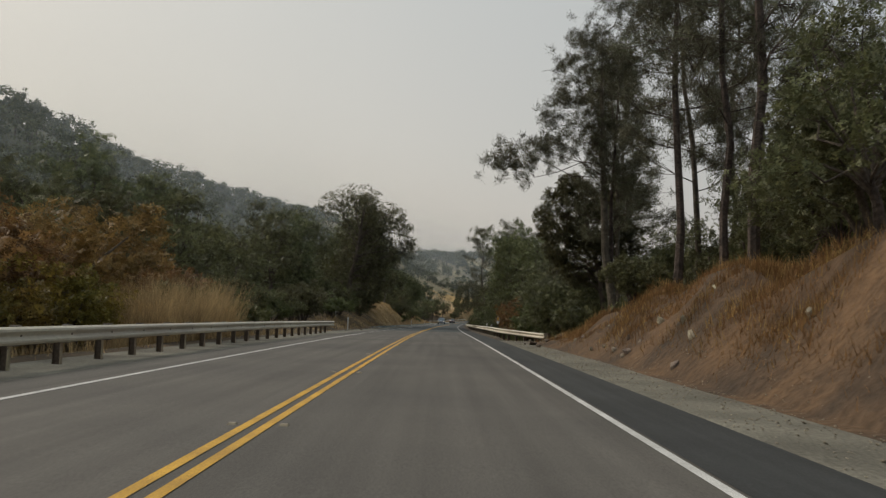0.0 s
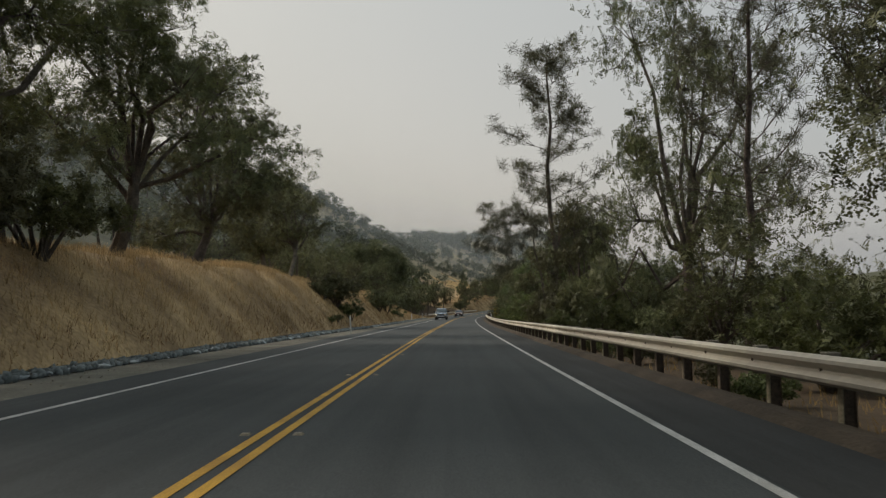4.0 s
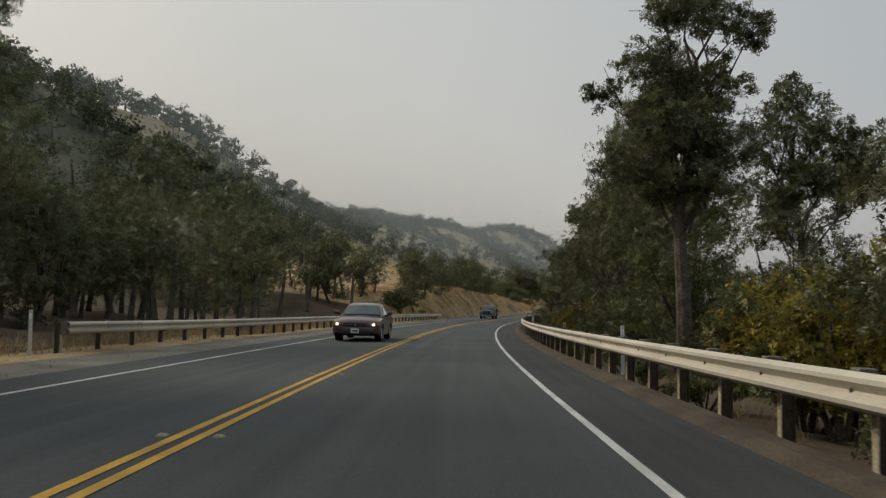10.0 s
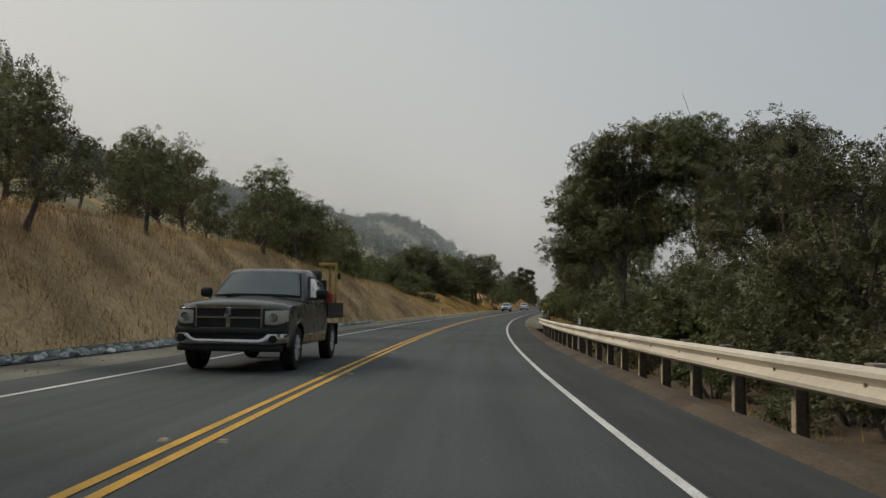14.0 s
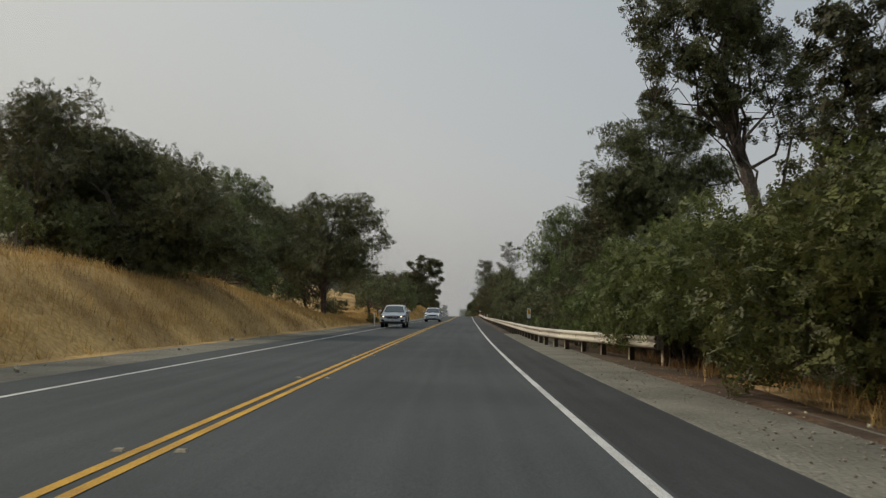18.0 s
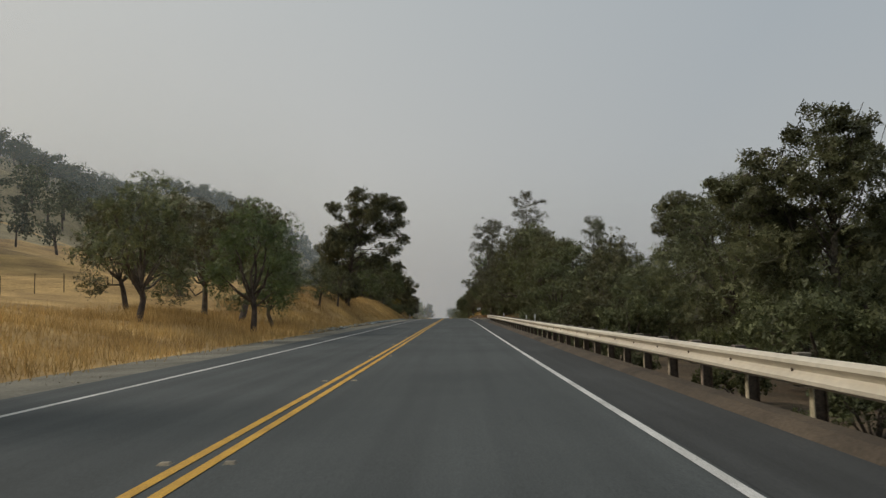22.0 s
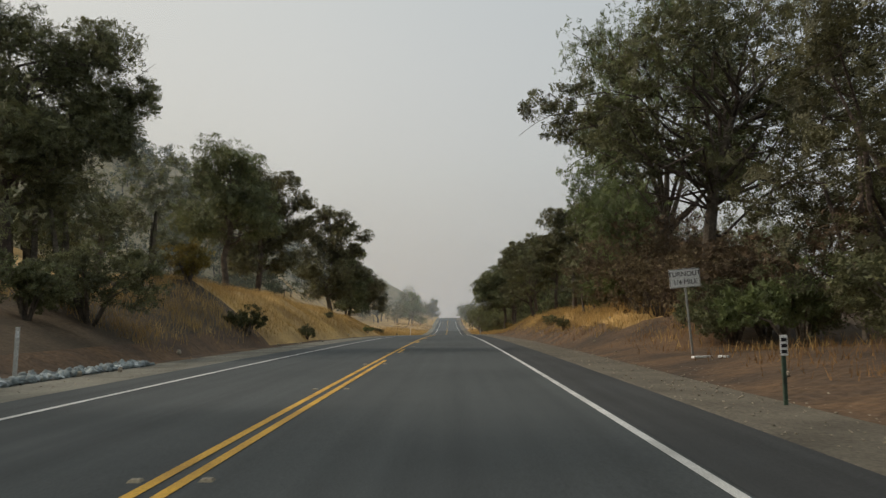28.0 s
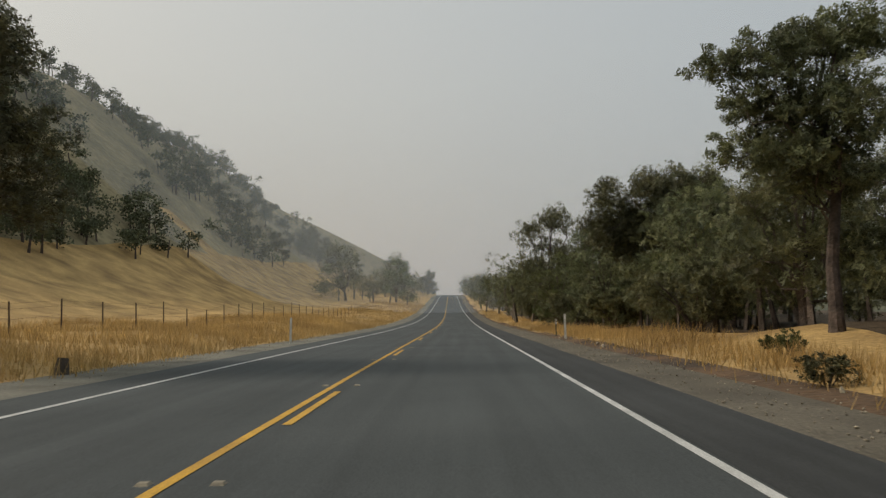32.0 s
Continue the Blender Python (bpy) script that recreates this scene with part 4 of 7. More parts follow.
grove(["bush"], 47, 414, 8.2, 10.2, 58, 1.6, 3.4, 61)
grove(["bush"], 480, 652, 8.2, 10.5, 26, 1.5, 3.2, 62)
grove(["bush"], 664, 745, 10, 12.5, 16, 1.6, 3.2, 63)
grove(["pine"], 16, 48, 10, 16, 9, 12, 17, 64)
grove(["bush", "full"], 16, 44, 11, 15, 8, 2.5, 5, 67)
grove(["full"], -20, 58, -18, -25, 9, 6.5, 9, 65)
for kind, s, o, h in (("rust", 22, -12.5, 5.4), ("rust", 29, -13.5, 6), ("rust", 35, -13, 5), ("rust", 17, -13, 5.5), ("yellow", 18, -9.6, 3.2), ("yellow", 25, -9.8, 2.8), ("yellow", 39, -10.5, 3), ("bush", 43, -10.5, 3.6), ("bush", 48, -10.5, 3), ("bush", 36, -10.2, 3.2)):
    plant(kind, s, o, h, wide=1.15)
plant("pine", 110, 17, 19)
plant("pine", 119, 11.5, 16.5)
plant("tall", 291, 10.8, 14.5)
plant("oak", 199, 13, 12)
plant("oak", 118, -10.8, 16, wide=1.05)
plant("oak", 128, -13, 15)
grove(["oak", "full"], 386, 452, -15, -18, 13, 5.2, 7.2, 73)
plant("dome", 549, -12.6, 10.5)
plant("full", 529, -14.5, 10)
plant("full", 108, 12, 15)
plant("full", 101, 11.5, 12.5)
plant("full", 378, 11.5, 6.5)
plant("full", 383, 14, 8)
plant("oak", 95, 12, 13)
plant("bare", 258, 10, 11.5)
plant("full", 254, 11.5, 9)
plant("full", 249, 10.5, 11)
grove(["bush", "full", "bush"], 432, 474, 9.2, 11.5, 13, 3, 5, 74)
plant("yellow", 459, 8.9, 2.6, wide=1.2)
plant("full", 170, 12, 10, wide=0.85)
grove(["bush", "full", "bush"], 476, 508, 8.8, 10.4, 12, 3.2, 5, 68)
grove(["full"], 60, 400, 12.5, 15, 18, 4.5, 6.8, 69)
grove(["full"], 500, 645, 13, 16, 14, 5, 7.5, 70)
grove(["full"], 668, 745, 12, 16, 12, 7, 11, 71)
grove(["full", "oak"], 765, 900, 14, 19, 15, 7, 10, 72)
grove(["bush"], 850, 930, 10, 13, 16, 2, 3.2, 75)
for s, o, h in ((848, 13, 6.5), (853, 15, 7), (858, 12, 5.5)):
    plant("full", s, o, h)
grove(["brown"], 742, 758, 9.5, 11.5, 6, 2.2, 3.8, 76)
grove(["full", "bush"], 172, 262, 9.4, 11, 16, 3.6, 5.2, 77)
plant("bush", 171.5, -8.8, 3.3, wide=1.25)
for s, o, h in ((475, 9.2, 4.2), (478, 8.7, 3.6), (481, 9.6, 4.8), (484.5, 8.8, 3.8), (487, 9.8, 4.6), (473, 10.4, 4.6), (491, 9.4, 4.0), (199, 9.2, 3.6), (185, 9.6, 4.2), (176, 9.0, 3.4), (210, 9.4, 3.8)):
    plant("green", s, o, h, wide=1.1)
grove(["bush"], 60, 410, 7.1, 7.9, 60, 0.7, 1.35, 78)
grove(["bush"], 490, 642, 7.1, 7.9, 26, 0.7, 1.35, 79)
plant("rust", 69.8, 9.3, 4.3)
plant("yellow", 73, 8.7, 3.1)
plant("pine", 159.5, 8.6, 20, wide=1.25)
plant("pine", 696, 8.0, 15.5)
plant("pine", 716, 16, 22, wide=1.2)
plant("pine", 728, 10, 18, wide=1.3)
plant("full", 545, -13.5, 8)
plant("full", 531, -15, 8.5)


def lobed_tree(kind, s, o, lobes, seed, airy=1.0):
    """One tree of its own shape: a leader with a limb to each lobe of its crown. Lobes: metres right of the trunk, over the road, radius. airy thins the leaves."""
    rng = np.random.default_rng(seed)
    foot = float(rise(s, o))
    wide = (0.25 if kind == "pine" else 0.45) * (max(x for x, z, r in lobes) - min(x for x, z, r in lobes))
    places = [(Vector((x, rng.uniform(-0.7, 0.7) * wide, z - foot)), r) for x, z, r in lobes]
    h = max(c.z + r for c, r in places)
    if kind != "pine":
        # Each lobe has a neighbour behind or before it, and a smaller one towards the trunk.
        more = []
        for c, r in places:
            more.append((c + Vector((rng.normal() * 0.3 * r, -math.copysign(rng.uniform(0.7, 1.3) * r, c.y), rng.normal() * 0.25 * r)), r * 1.12))
            if abs(c.x) > 1.2 * r:
                more.append((Vector((c.x * 0.62, c.y * 0.6, c.z * 0.93 - 0.3 * r)), r * 0.95))
        places = [(c, r * 1.15 + 0.15) for c, r in places] + more
    tops = sorted(places, key=lambda q: -q[0].z)[: max(2, len(places) // 3)]
    crest = sum((c for c, r in tops), Vector()) / len(tops)
    needles = kind == "pine"
    lead = [Vector((0, 0, -0.4)), Vector((0, 0, 0.3)), Vector((crest.x * 0.12, 0, h * 0.22)), Vector((crest.x * 0.4, crest.y * 0.3, h * 0.45)), Vector((crest.x * 0.8, crest.y * 0.7, h * 0.68)), Vector((crest.x, crest.y, h * 0.86))]
    lead = [p + Vector(rng.normal(size=3)) * (0.02 * h * (k > 1)) for k, p in enumerate(lead)]
    r0 = (0.012 if needles else 0.02) * h
    trunk = tube(lead, [r0 * 1.5, r0 * 1.1, r0 * 0.92, r0 * 0.72, r0 * 0.42, r0 * 0.12], 9)
    limbs = []
    for c, r in places:
        zs = max(0.16 * h, c.z * rng.uniform(0.62, 0.8) if not needles else c.z - 0.15 * abs(c.x) + 0.4)
        k = max(j for j in range(1, 6) if lead[j].z <= zs or j == 1)
        k = min(k, 4)
        start = lead[k].lerp(lead[k + 1], min(1, max(0, (zs - lead[k].z) / max(0.1, lead[k + 1].z - lead[k].z))))
        path = [start] + [start.lerp(c, q) + Vector((0, 0, (0.05 * math.sin(math.pi * q) * (c - start).length))) + Vector(rng.normal(size=3)) * 0.09 * (c - start).length * (q < 1) for q in (0.3, 0.6, 0.85, 1.0)]
        w = r0 * (0.16 if needles else 0.24) * (0.5 + 0.5 * min(1.5, r))
        pieces = [tube(path, [w, w * 0.8, w * 0.6, w * 0.38, w * 0.15], 5)]
        for _ in range(3):
            tip = c + Vector(rng.normal(size=3)) * r * 0.55
            pieces.append(tube([path[-2], path[-2].lerp(tip, 0.5) + Vector(rng.normal(size=3)) * 0.1 * r, tip], [w * 0.35, w * 0.22, 0.01], 3))
        limbs.append(joined(pieces))
    if needles:
        tufts = np.concatenate([np.array(c) + rng.normal(size=(max(6, int(42 * r ** 1.6)), 3)) * r * (0.55, 0.55, 0.4) for c, r in places])
        base = np.repeat(tufts, 48, 0) + rng.normal(size=(len(tufts) * 48, 3)) * 0.1
        d = rng.normal(size=base.shape) + (0, 0, 0.25)
        d /= np.linalg.norm(d, axis=1, keepdims=True)
        side = np.cross(d, rng.normal(size=base.shape))
        side /= np.linalg.norm(side, axis=1, keepdims=True)
        v = np.stack([base - side * 0.011, base + side * 0.011, base + d * rng.uniform(0.18, 0.4, (len(base), 1))], 1).reshape(-1, 3)
        f, leaf = np.arange(len(v)).reshape(-1, 3), M_NEEDLE
    else:
        v, f, _ = clumped_crown(rng, places, clumps=34 * airy, per=24, size=0.24, core=110 * airy ** 2)
        leaf = M_LEAF
    text = {"oak": "tall gnarled oak with clumped dark foliage by the road", "dome": "spreading dark oak with a low domed crown", "pine": "leaning grey pine with long drooping needle sprays"}[kind]
    root = thing("pine_tree" if needles else "oak_tree", text, "tree", "roadside trees", where=stand(s, o, sink=0.05))
    part("trunk", mesh_from("trunk", *trunk, M_BARK), None, root)
    for q in limbs:
        part("limb", mesh_from("limb", *q, M_BARK), None, root)
    part("needles" if needles else "crown", mesh_arrays("crown", v, f, leaf), None, root)
    return root


# ---- single large trees: distance along the road, offset, and the crown's lobes ----
lobed_tree("oak", 104, -10.7, [(0.6, 16.6, 2), (-1.6, 15.8, 1.7), (2.4, 14.6, 1.7), (0, 13.2, 2.2), (3.4, 12.8, 1.7), (5.2, 14.4, 1.6), (7, 12.8, 1.4), (7.6, 10.8, 0.9), (6.2, 9.6, 1.7), (3.4, 9.2, 2.6), (0.4, 8.6, 2.6), (4.8, 6.2, 1.9), (-1.6, 6, 2.2), (2.2, 4.8, 2.2)], 700, 0.6)
lobed_tree("oak", 109, -19.3, [(0.2, 14.8, 1.7), (2.4, 13.8, 1.8), (-2.6, 15, 1.5), (3.6, 11, 2.4), (-0.6, 10.6, 2.4), (-4.2, 11, 2), (1.6, 7.2, 2.4), (-2.6, 6.8, 2.4)], 701, 0.6)
lobed_tree("oak", 99, -22, [(0, 14.8, 0.9), (-0.2, 13, 0.9), (-2, 10.4, 2.4), (1.6, 9.4, 2.4), (-1.4, 6.6, 2.4), (1.6, 5.6, 2)], 702, 0.6)
lobed_tree("oak", 179, -16.8, [(0.4, 14.6, 2), (2, 12.8, 1.3), (-1.2, 12.2, 1.7), (1.2, 10.6, 1.5), (-1.8, 9.4, 1.9), (1.6, 8.8, 1.1), (-2.8, 14.8, 1.5), (-0.4, 7.6, 1.5)], 703)
lobed_tree("oak", 271, -18, [(1.8, 14.6, 2.1), (-0.6, 15.2, 1.8), (4.2, 13.2, 1.5), (5.6, 11.6, 1.3), (6.4, 9.8, 1.1), (5.2, 8, 1.1), (2, 11.2, 2), (-0.2, 10, 2), (-2.2, 12.8, 1.8), (2.8, 8.6, 1.5), (-1.8, 7.6, 1.8), (-4, 14.4, 1.8), (-5.6, 11.4, 2.4)], 704)
lobed_tree("oak", 262, 16.5, [(-3.4, 9.4, 0.9), (-5.4, 8.6, 0.8), (-0.8, 12.6, 1.5), (-2, 13.2, 0.9), (0.4, 10.6, 1.7), (1.2, 13, 1.5), (-1.4, 8.2, 1.2), (0.4, 6.6, 1.7), (-4, 6.6, 1), (-2.8, 5, 1.3)], 705)
lobed_tree("oak", 281, 9, [(-0.4, 10.2, 0.8), (0.6, 10.6, 0.8), (1.6, 9.8, 0.6), (-1.2, 8.8, 0.7), (-2.4, 8.2, 0.4), (0, 8.6, 0.8), (1.4, 8.2, 0.6), (-1.4, 7.2, 0.7), (-0.2, 6.8, 0.8), (1.2, 6.6, 0.8), (-1.8, 5.8, 0.6), (-0.6, 5.4, 0.8), (0.8, 5.2, 0.8)], 706)
lobed_tree("oak", 284, 13.9, [(-0.6, 8.6, 0.7), (-1.6, 7.2, 0.8), (0.2, 7.6, 0.8), (1.2, 6.8, 0.8), (0, 6, 0.9), (1.6, 5.8, 0.7), (-1.2, 5.4, 0.9)], 707)
lobed_tree("oak", 352, 10.2, [(-1.8, 7.4, 0.5), (-0.8, 7.4, 0.5), (-0.2, 7.4, 0.4), (-1.2, 6.8, 0.5), (-2.2, 6.4, 0.3), (-0.6, 6.2, 0.6), (-1.2, 5.4, 0.6), (0, 5.4, 0.7), (0.8, 7, 0.7), (1.2, 6.2, 0.7), (-0.6, 4.8, 0.5), (0.6, 4.8, 0.8)], 708)
lobed_tree("oak", 369, 11.4, [(-0.2, 9.4, 0.9), (-1.4, 8.4, 0.9), (0.8, 8.6, 0.9), (-2.8, 7.6, 0.9), (-1, 7, 1.1), (1, 7, 1.1), (2.2, 7.8, 0.7), (-2.2, 6, 1.1), (0, 5, 1.4), (2, 5.2, 1.1)], 709)
lobed_tree("oak", 404, 10.1, [(-0.8, 10, 1.3), (0.8, 10.6, 1.1), (-1.8, 8.6, 1.1), (-2.6, 7, 1.1), (0.2, 8.4, 1.5), (2, 9, 1.3), (-3, 5, 1.1), (-1.2, 5.2, 1.5), (1, 5.8, 1.6)], 710)
lobed_tree("oak", 402, 13.5, [(-1.4, 10.4, 1.2), (0.2, 10.4, 1.1), (1.6, 9.8, 1.1), (-1, 8.6, 1.4), (1, 8, 1.5), (-0.2, 6.6, 1.5), (1.6, 6.2, 1.3)], 711)
lobed_tree("oak", 403, 17.6, [(-0.4, 10, 1.1), (1.2, 10.4, 1.2), (2.4, 10, 0.8), (-0.8, 8.2, 1.4), (1, 8.2, 1.5), (2.4, 8, 1.2), (0, 6.2, 1.4), (1.8, 5.8, 1.3)], 712)
lobed_tree("oak", 450, 15.5, [(-4.4, 9.6, 0.7), (-3.2, 10.2, 0.8), (-2, 10.8, 1), (-4, 8.4, 0.6), (-2.8, 8.6, 0.8), (-1.2, 9.2, 1), (-3.4, 7.4, 0.5), (-0.2, 10.6, 1), (-0.2, 8.2, 0.8), (-1.8, 6.2, 0.8), (-1.6, 4.8, 0.9)], 713)
lobed_tree("oak", 485, 11.4, [(-3.6, 9.6, 0.6), (-2.4, 9.8, 0.7), (-1.4, 9.8, 0.7), (-0.2, 9.2, 0.7), (-3, 8.4, 0.7), (-2, 8, 0.6), (0.4, 8, 0.7), (-3, 7.6, 0.4), (-1.4, 7.2, 0.5), (0.8, 6.8, 0.7), (-2.2, 11, 0.8), (-1, 11.2, 0.8)], 714)
lobed_tree("oak", 502, 12.5, [(-0.4, 10.6, 1), (-2.2, 9.6, 1.1), (1.2, 10.2, 1.1), (-3.2, 7.6, 0.9), (-1.4, 7.8, 1.3), (1, 8.2, 1.3), (2.4, 8.4, 1), (-1.8, 6.2, 1.2), (0.4, 6.2, 1.3)], 715)
lobed_tree("oak", 538, -10.8, [(-1, 11.8, 1), (0.6, 11.4, 1.3), (2.8, 11.4, 1.3), (4.2, 10, 1.3), (5.2, 8, 0.9), (1.6, 9.2, 1.6), (-0.4, 9.4, 1.6), (-2, 10.6, 1.1), (-3.8, 10, 1.3), (3.8, 7.2, 1.1), (0.2, 6.8, 1.9), (3.2, 5.4, 1.6), (-1.8, 5.4, 1.8), (-4.8, 6.8, 1.8)], 716, 0.75)
lobed_tree("oak", 513, 13.5, [(-2.2, 9.4, 0.6), (-1.4, 9.8, 0.8), (0.2, 10, 1), (1.4, 9.4, 1), (-2.6, 7, 0.5), (-1.8, 7.8, 0.9), (-0.4, 7.6, 1), (-2.2, 6, 0.8), (1.4, 7, 1.2), (-3.2, 4.8, 0.6), (-1.8, 4.6, 1), (-0.2, 4.6, 1)], 717)
lobed_tree("oak", 535, 14.4, [(-1.2, 8.8, 1), (0.2, 9, 0.9), (-2.4, 7.6, 1.1), (-0.6, 7.2, 1.2), (-4.2, 6.2, 1), (-2.2, 5.8, 1.3), (0.6, 5.8, 1.2)], 718)
lobed_tree("oak", 547, 12.9, [(-0.2, 8.6, 0.8), (1.2, 8, 1.2), (-1.2, 6.8, 0.8), (0, 6, 1.4), (-1.6, 5.4, 1), (-2.8, 4.6, 0.7), (1.8, 9.8, 0.7), (1.8, 4.6, 1.4)], 719)
lobed_tree("oak", 548, 17.5, [(-1.6, 11.6, 1), (0, 12.4, 1.1), (2, 12.6, 1.3), (-0.6, 10, 1.3), (-0.6, 7.4, 1.6), (1.8, 8.4, 1.7), (1.4, 10.4, 1.3)], 720)
lobed_tree("oak", 584, 10.6, [(-0.2, 5.2, 0.5), (0.6, 5.2, 0.4), (1.2, 4.8, 0.5), (-1, 4.4, 0.5), (-2, 4, 0.3), (-0.4, 4.2, 0.6), (0.6, 3.8, 0.7), (-1.2, 3.4, 0.6), (-0.2, 3, 0.7), (1, 3, 0.7), (-1.4, 2.4, 0.7)], 721)
lobed_tree("oak", 650, -9.6, [(1.2, 13.6, 0.9), (1, 12, 0.8), (-1.2, 12.4, 0.7), (3.6, 13, 1), (5, 12.2, 1), (5.6, 10.8, 0.7), (3, 11.4, 0.9), (4.4, 10, 0.9), (6, 8.8, 0.6), (0, 10.4, 1), (-1, 9.2, 1), (1, 9, 1.1), (-1.8, 7.8, 0.9), (-0.2, 7.6, 1.2), (5, 7.6, 0.7), (3.6, 6.8, 0.8), (5.4, 6, 0.5), (-2, 6.4, 0.9), (-0.4, 5.8, 1), (-1.6, 4.4, 1), (0.4, 4.2, 1), (-0.8, 3, 0.8), (0.8, 3.2, 0.8)], 722, 1.25)
lobed_tree("oak", 752, -16.3, [(-2.4, 15, 1.5), (-0.4, 13.8, 1.2), (-4.2, 13.8, 1.7), (2, 12.8, 1.4), (4, 12.4, 1.2), (5, 10.8, 0.8), (3, 10.6, 1.4), (0, 11, 1.7), (-2.8, 10.6, 1.8), (4.6, 8.8, 1), (2, 8.6, 1.5), (-1.2, 8, 1.8)], 723)
lobed_tree("oak", 773, -13.1, [(-0.2, 12.6, 1.2), (1, 11.8, 1.2), (-1.4, 11, 1.2), (1.8, 9.8, 1.2), (0.4, 9.6, 1.7), (-2, 8.2, 1.5), (2.6, 8, 1.1)], 724)
lobed_tree("oak", 789, -14.9, [(-0.8, 14.4, 1.1), (0.8, 13.8, 1.1), (2.8, 13.4, 0.9), (-2, 13.2, 1.2), (3.8, 12, 1), (1.4, 11.6, 1.4), (4.2, 10.2, 0.7), (-0.4, 11, 1.6), (-3, 11.4, 1.1), (2.8, 9.4, 1.2), (0.6, 8.4, 1.6), (-2, 8.6, 1.6), (1.8, 6.8, 1.1), (-1, 6.6, 1.4)], 725)
lobed_tree("oak", 806, -11.1, [(-0.2, 13.4, 0.9), (-1.2, 13, 0.7), (1.4, 12.8, 0.8), (2.2, 12, 0.6), (3.6, 11, 0.7), (0.2, 11.6, 1), (-2.2, 11.4, 0.9), (-3.2, 10.8, 0.6), (1.4, 10.6, 1.1), (-1, 9.8, 1.1), (-3, 9.2, 0.8), (2.4, 9.4, 0.9), (0.4, 8.6, 1.4), (-3, 7.2, 1), (-1.6, 7, 1.4), (1.4, 7, 1.4), (3, 7, 0.9), (-1, 5.2, 1.3), (1.2, 5, 1.2)], 726)
lobed_tree("oak", 822, -11.2, [(-0.8, 10.4, 1), (0.4, 11, 0.8), (1.6, 10.4, 0.6), (0.2, 9.4, 0.8), (-1, 8.8, 1), (1, 8.4, 0.8), (2.2, 7.2, 0.5), (0, 7.4, 1), (1.4, 6.4, 0.8), (-1, 6.2, 1), (0.8, 5.2, 1), (2, 5.2, 0.5), (-0.4, 4.2, 1), (1.4, 3.8, 0.8)], 727)
lobed_tree("dome", 841, -14.3, [(-0.8, 9.8, 1.1), (0.8, 9.8, 1.2), (2.6, 9.2, 1.2), (4, 8.2, 1.2), (5.4, 7.2, 1), (-1.6, 8.2, 1), (0.2, 8, 1.4), (2.2, 7.4, 1.4), (4, 6.2, 1.3), (5.6, 5.6, 0.8), (-2, 6.4, 0.9), (-0.2, 6.2, 1.2), (1.8, 5.6, 1.1), (4.8, 4.4, 0.8), (-1.4, 4.8, 0.7)], 728)
lobed_tree("oak", 781, 11.4, [(-1.6, 9, 0.8), (-0.4, 9.2, 0.8), (1.2, 10, 0.8), (-1.4, 7.6, 0.8), (0.2, 8, 1.2), (-2.2, 6.8, 0.7), (-0.8, 6.2, 1.2), (1.4, 6.6, 1.3)], 729)
lobed_tree("oak", 782, 15.5, [(-1.4, 10.8, 0.8), (0, 10.2, 0.8), (-1.4, 8.6, 1.2), (0.4, 8.6, 1.2), (1.8, 10.4, 1.1), (0, 6.6, 1.3), (2.2, 7.8, 1.3), (-1.4, 5.8, 1.2)], 730)
lobed_tree("oak", 803, 10.9, [(-2.8, 8.6, 0.7), (-1.6, 9.4, 0.8), (-0.2, 9.8, 0.8), (0.8, 9.4, 0.6), (-3, 7.6, 0.6), (-1.4, 8.2, 1), (0.2, 8.2, 1), (1.6, 8, 1), (-2.4, 6.8, 0.8), (-0.6, 6.6, 1), (1.2, 6.2, 1), (-1.8, 5, 1)], 731)
lobed_tree("oak", 819, 8.5, [(-3, 5.6, 0.9), (-1.6, 6.8, 1), (0.2, 8.2, 1), (-0.2, 6.6, 1.3), (-2.4, 4.4, 1.1), (-1, 5, 1.4), (0.8, 5.2, 1.4)], 732)
lobed_tree("oak", 791, 11.3, [(-2.4, 7.2, 0.5), (-1.6, 8.2, 0.5), (-0.6, 8.2, 0.5), (0.2, 8.6, 0.5), (-1.4, 7, 0.7), (-0.2, 7.2, 0.7), (1, 7.8, 0.7), (-0.8, 6.2, 0.7), (0.4, 6.2, 0.7), (-1.8, 6, 0.5), (-1.6, 4.8, 0.6)], 733)
lobed_tree("oak", 827, 10.1, [(-4.4, 7, 0.6), (-3.4, 6.8, 0.9), (-3, 7.8, 0.7), (-2, 8.4, 0.8), (-0.6, 9.4, 0.8), (0.4, 9.8, 0.8), (1.6, 9.8, 0.8), (-4.4, 5.8, 0.6), (-2.8, 6, 1), (-1.4, 7, 1.1), (0.6, 7.8, 1.2), (2, 8.8, 0.9), (-2, 5, 1.1), (0, 5.6, 1.3)], 734)
lobed_tree("oak", 824, 14.8, [(-2.2, 10.2, 0.8), (-1, 11.2, 0.9), (0.2, 10.6, 1), (-1.6, 9, 1), (0.4, 8.4, 1.2), (1.4, 7, 1.2), (-2.6, 7.6, 1), (-0.8, 6.6, 1.2), (-2.8, 5.4, 1)], 735)
lobed_tree("oak", 843, 11.5, [(-2.8, 7.4, 0.5), (-1.8, 7.6, 0.6), (-0.8, 8.2, 0.7), (0.2, 8.2, 0.8), (1.2, 8.6, 0.7), (-2.2, 6.4, 0.5), (-1, 6.6, 0.8), (0.2, 6.4, 0.9), (-2.2, 5.4, 0.5), (-1, 5, 0.8), (0.4, 4.8, 0.9)], 736)
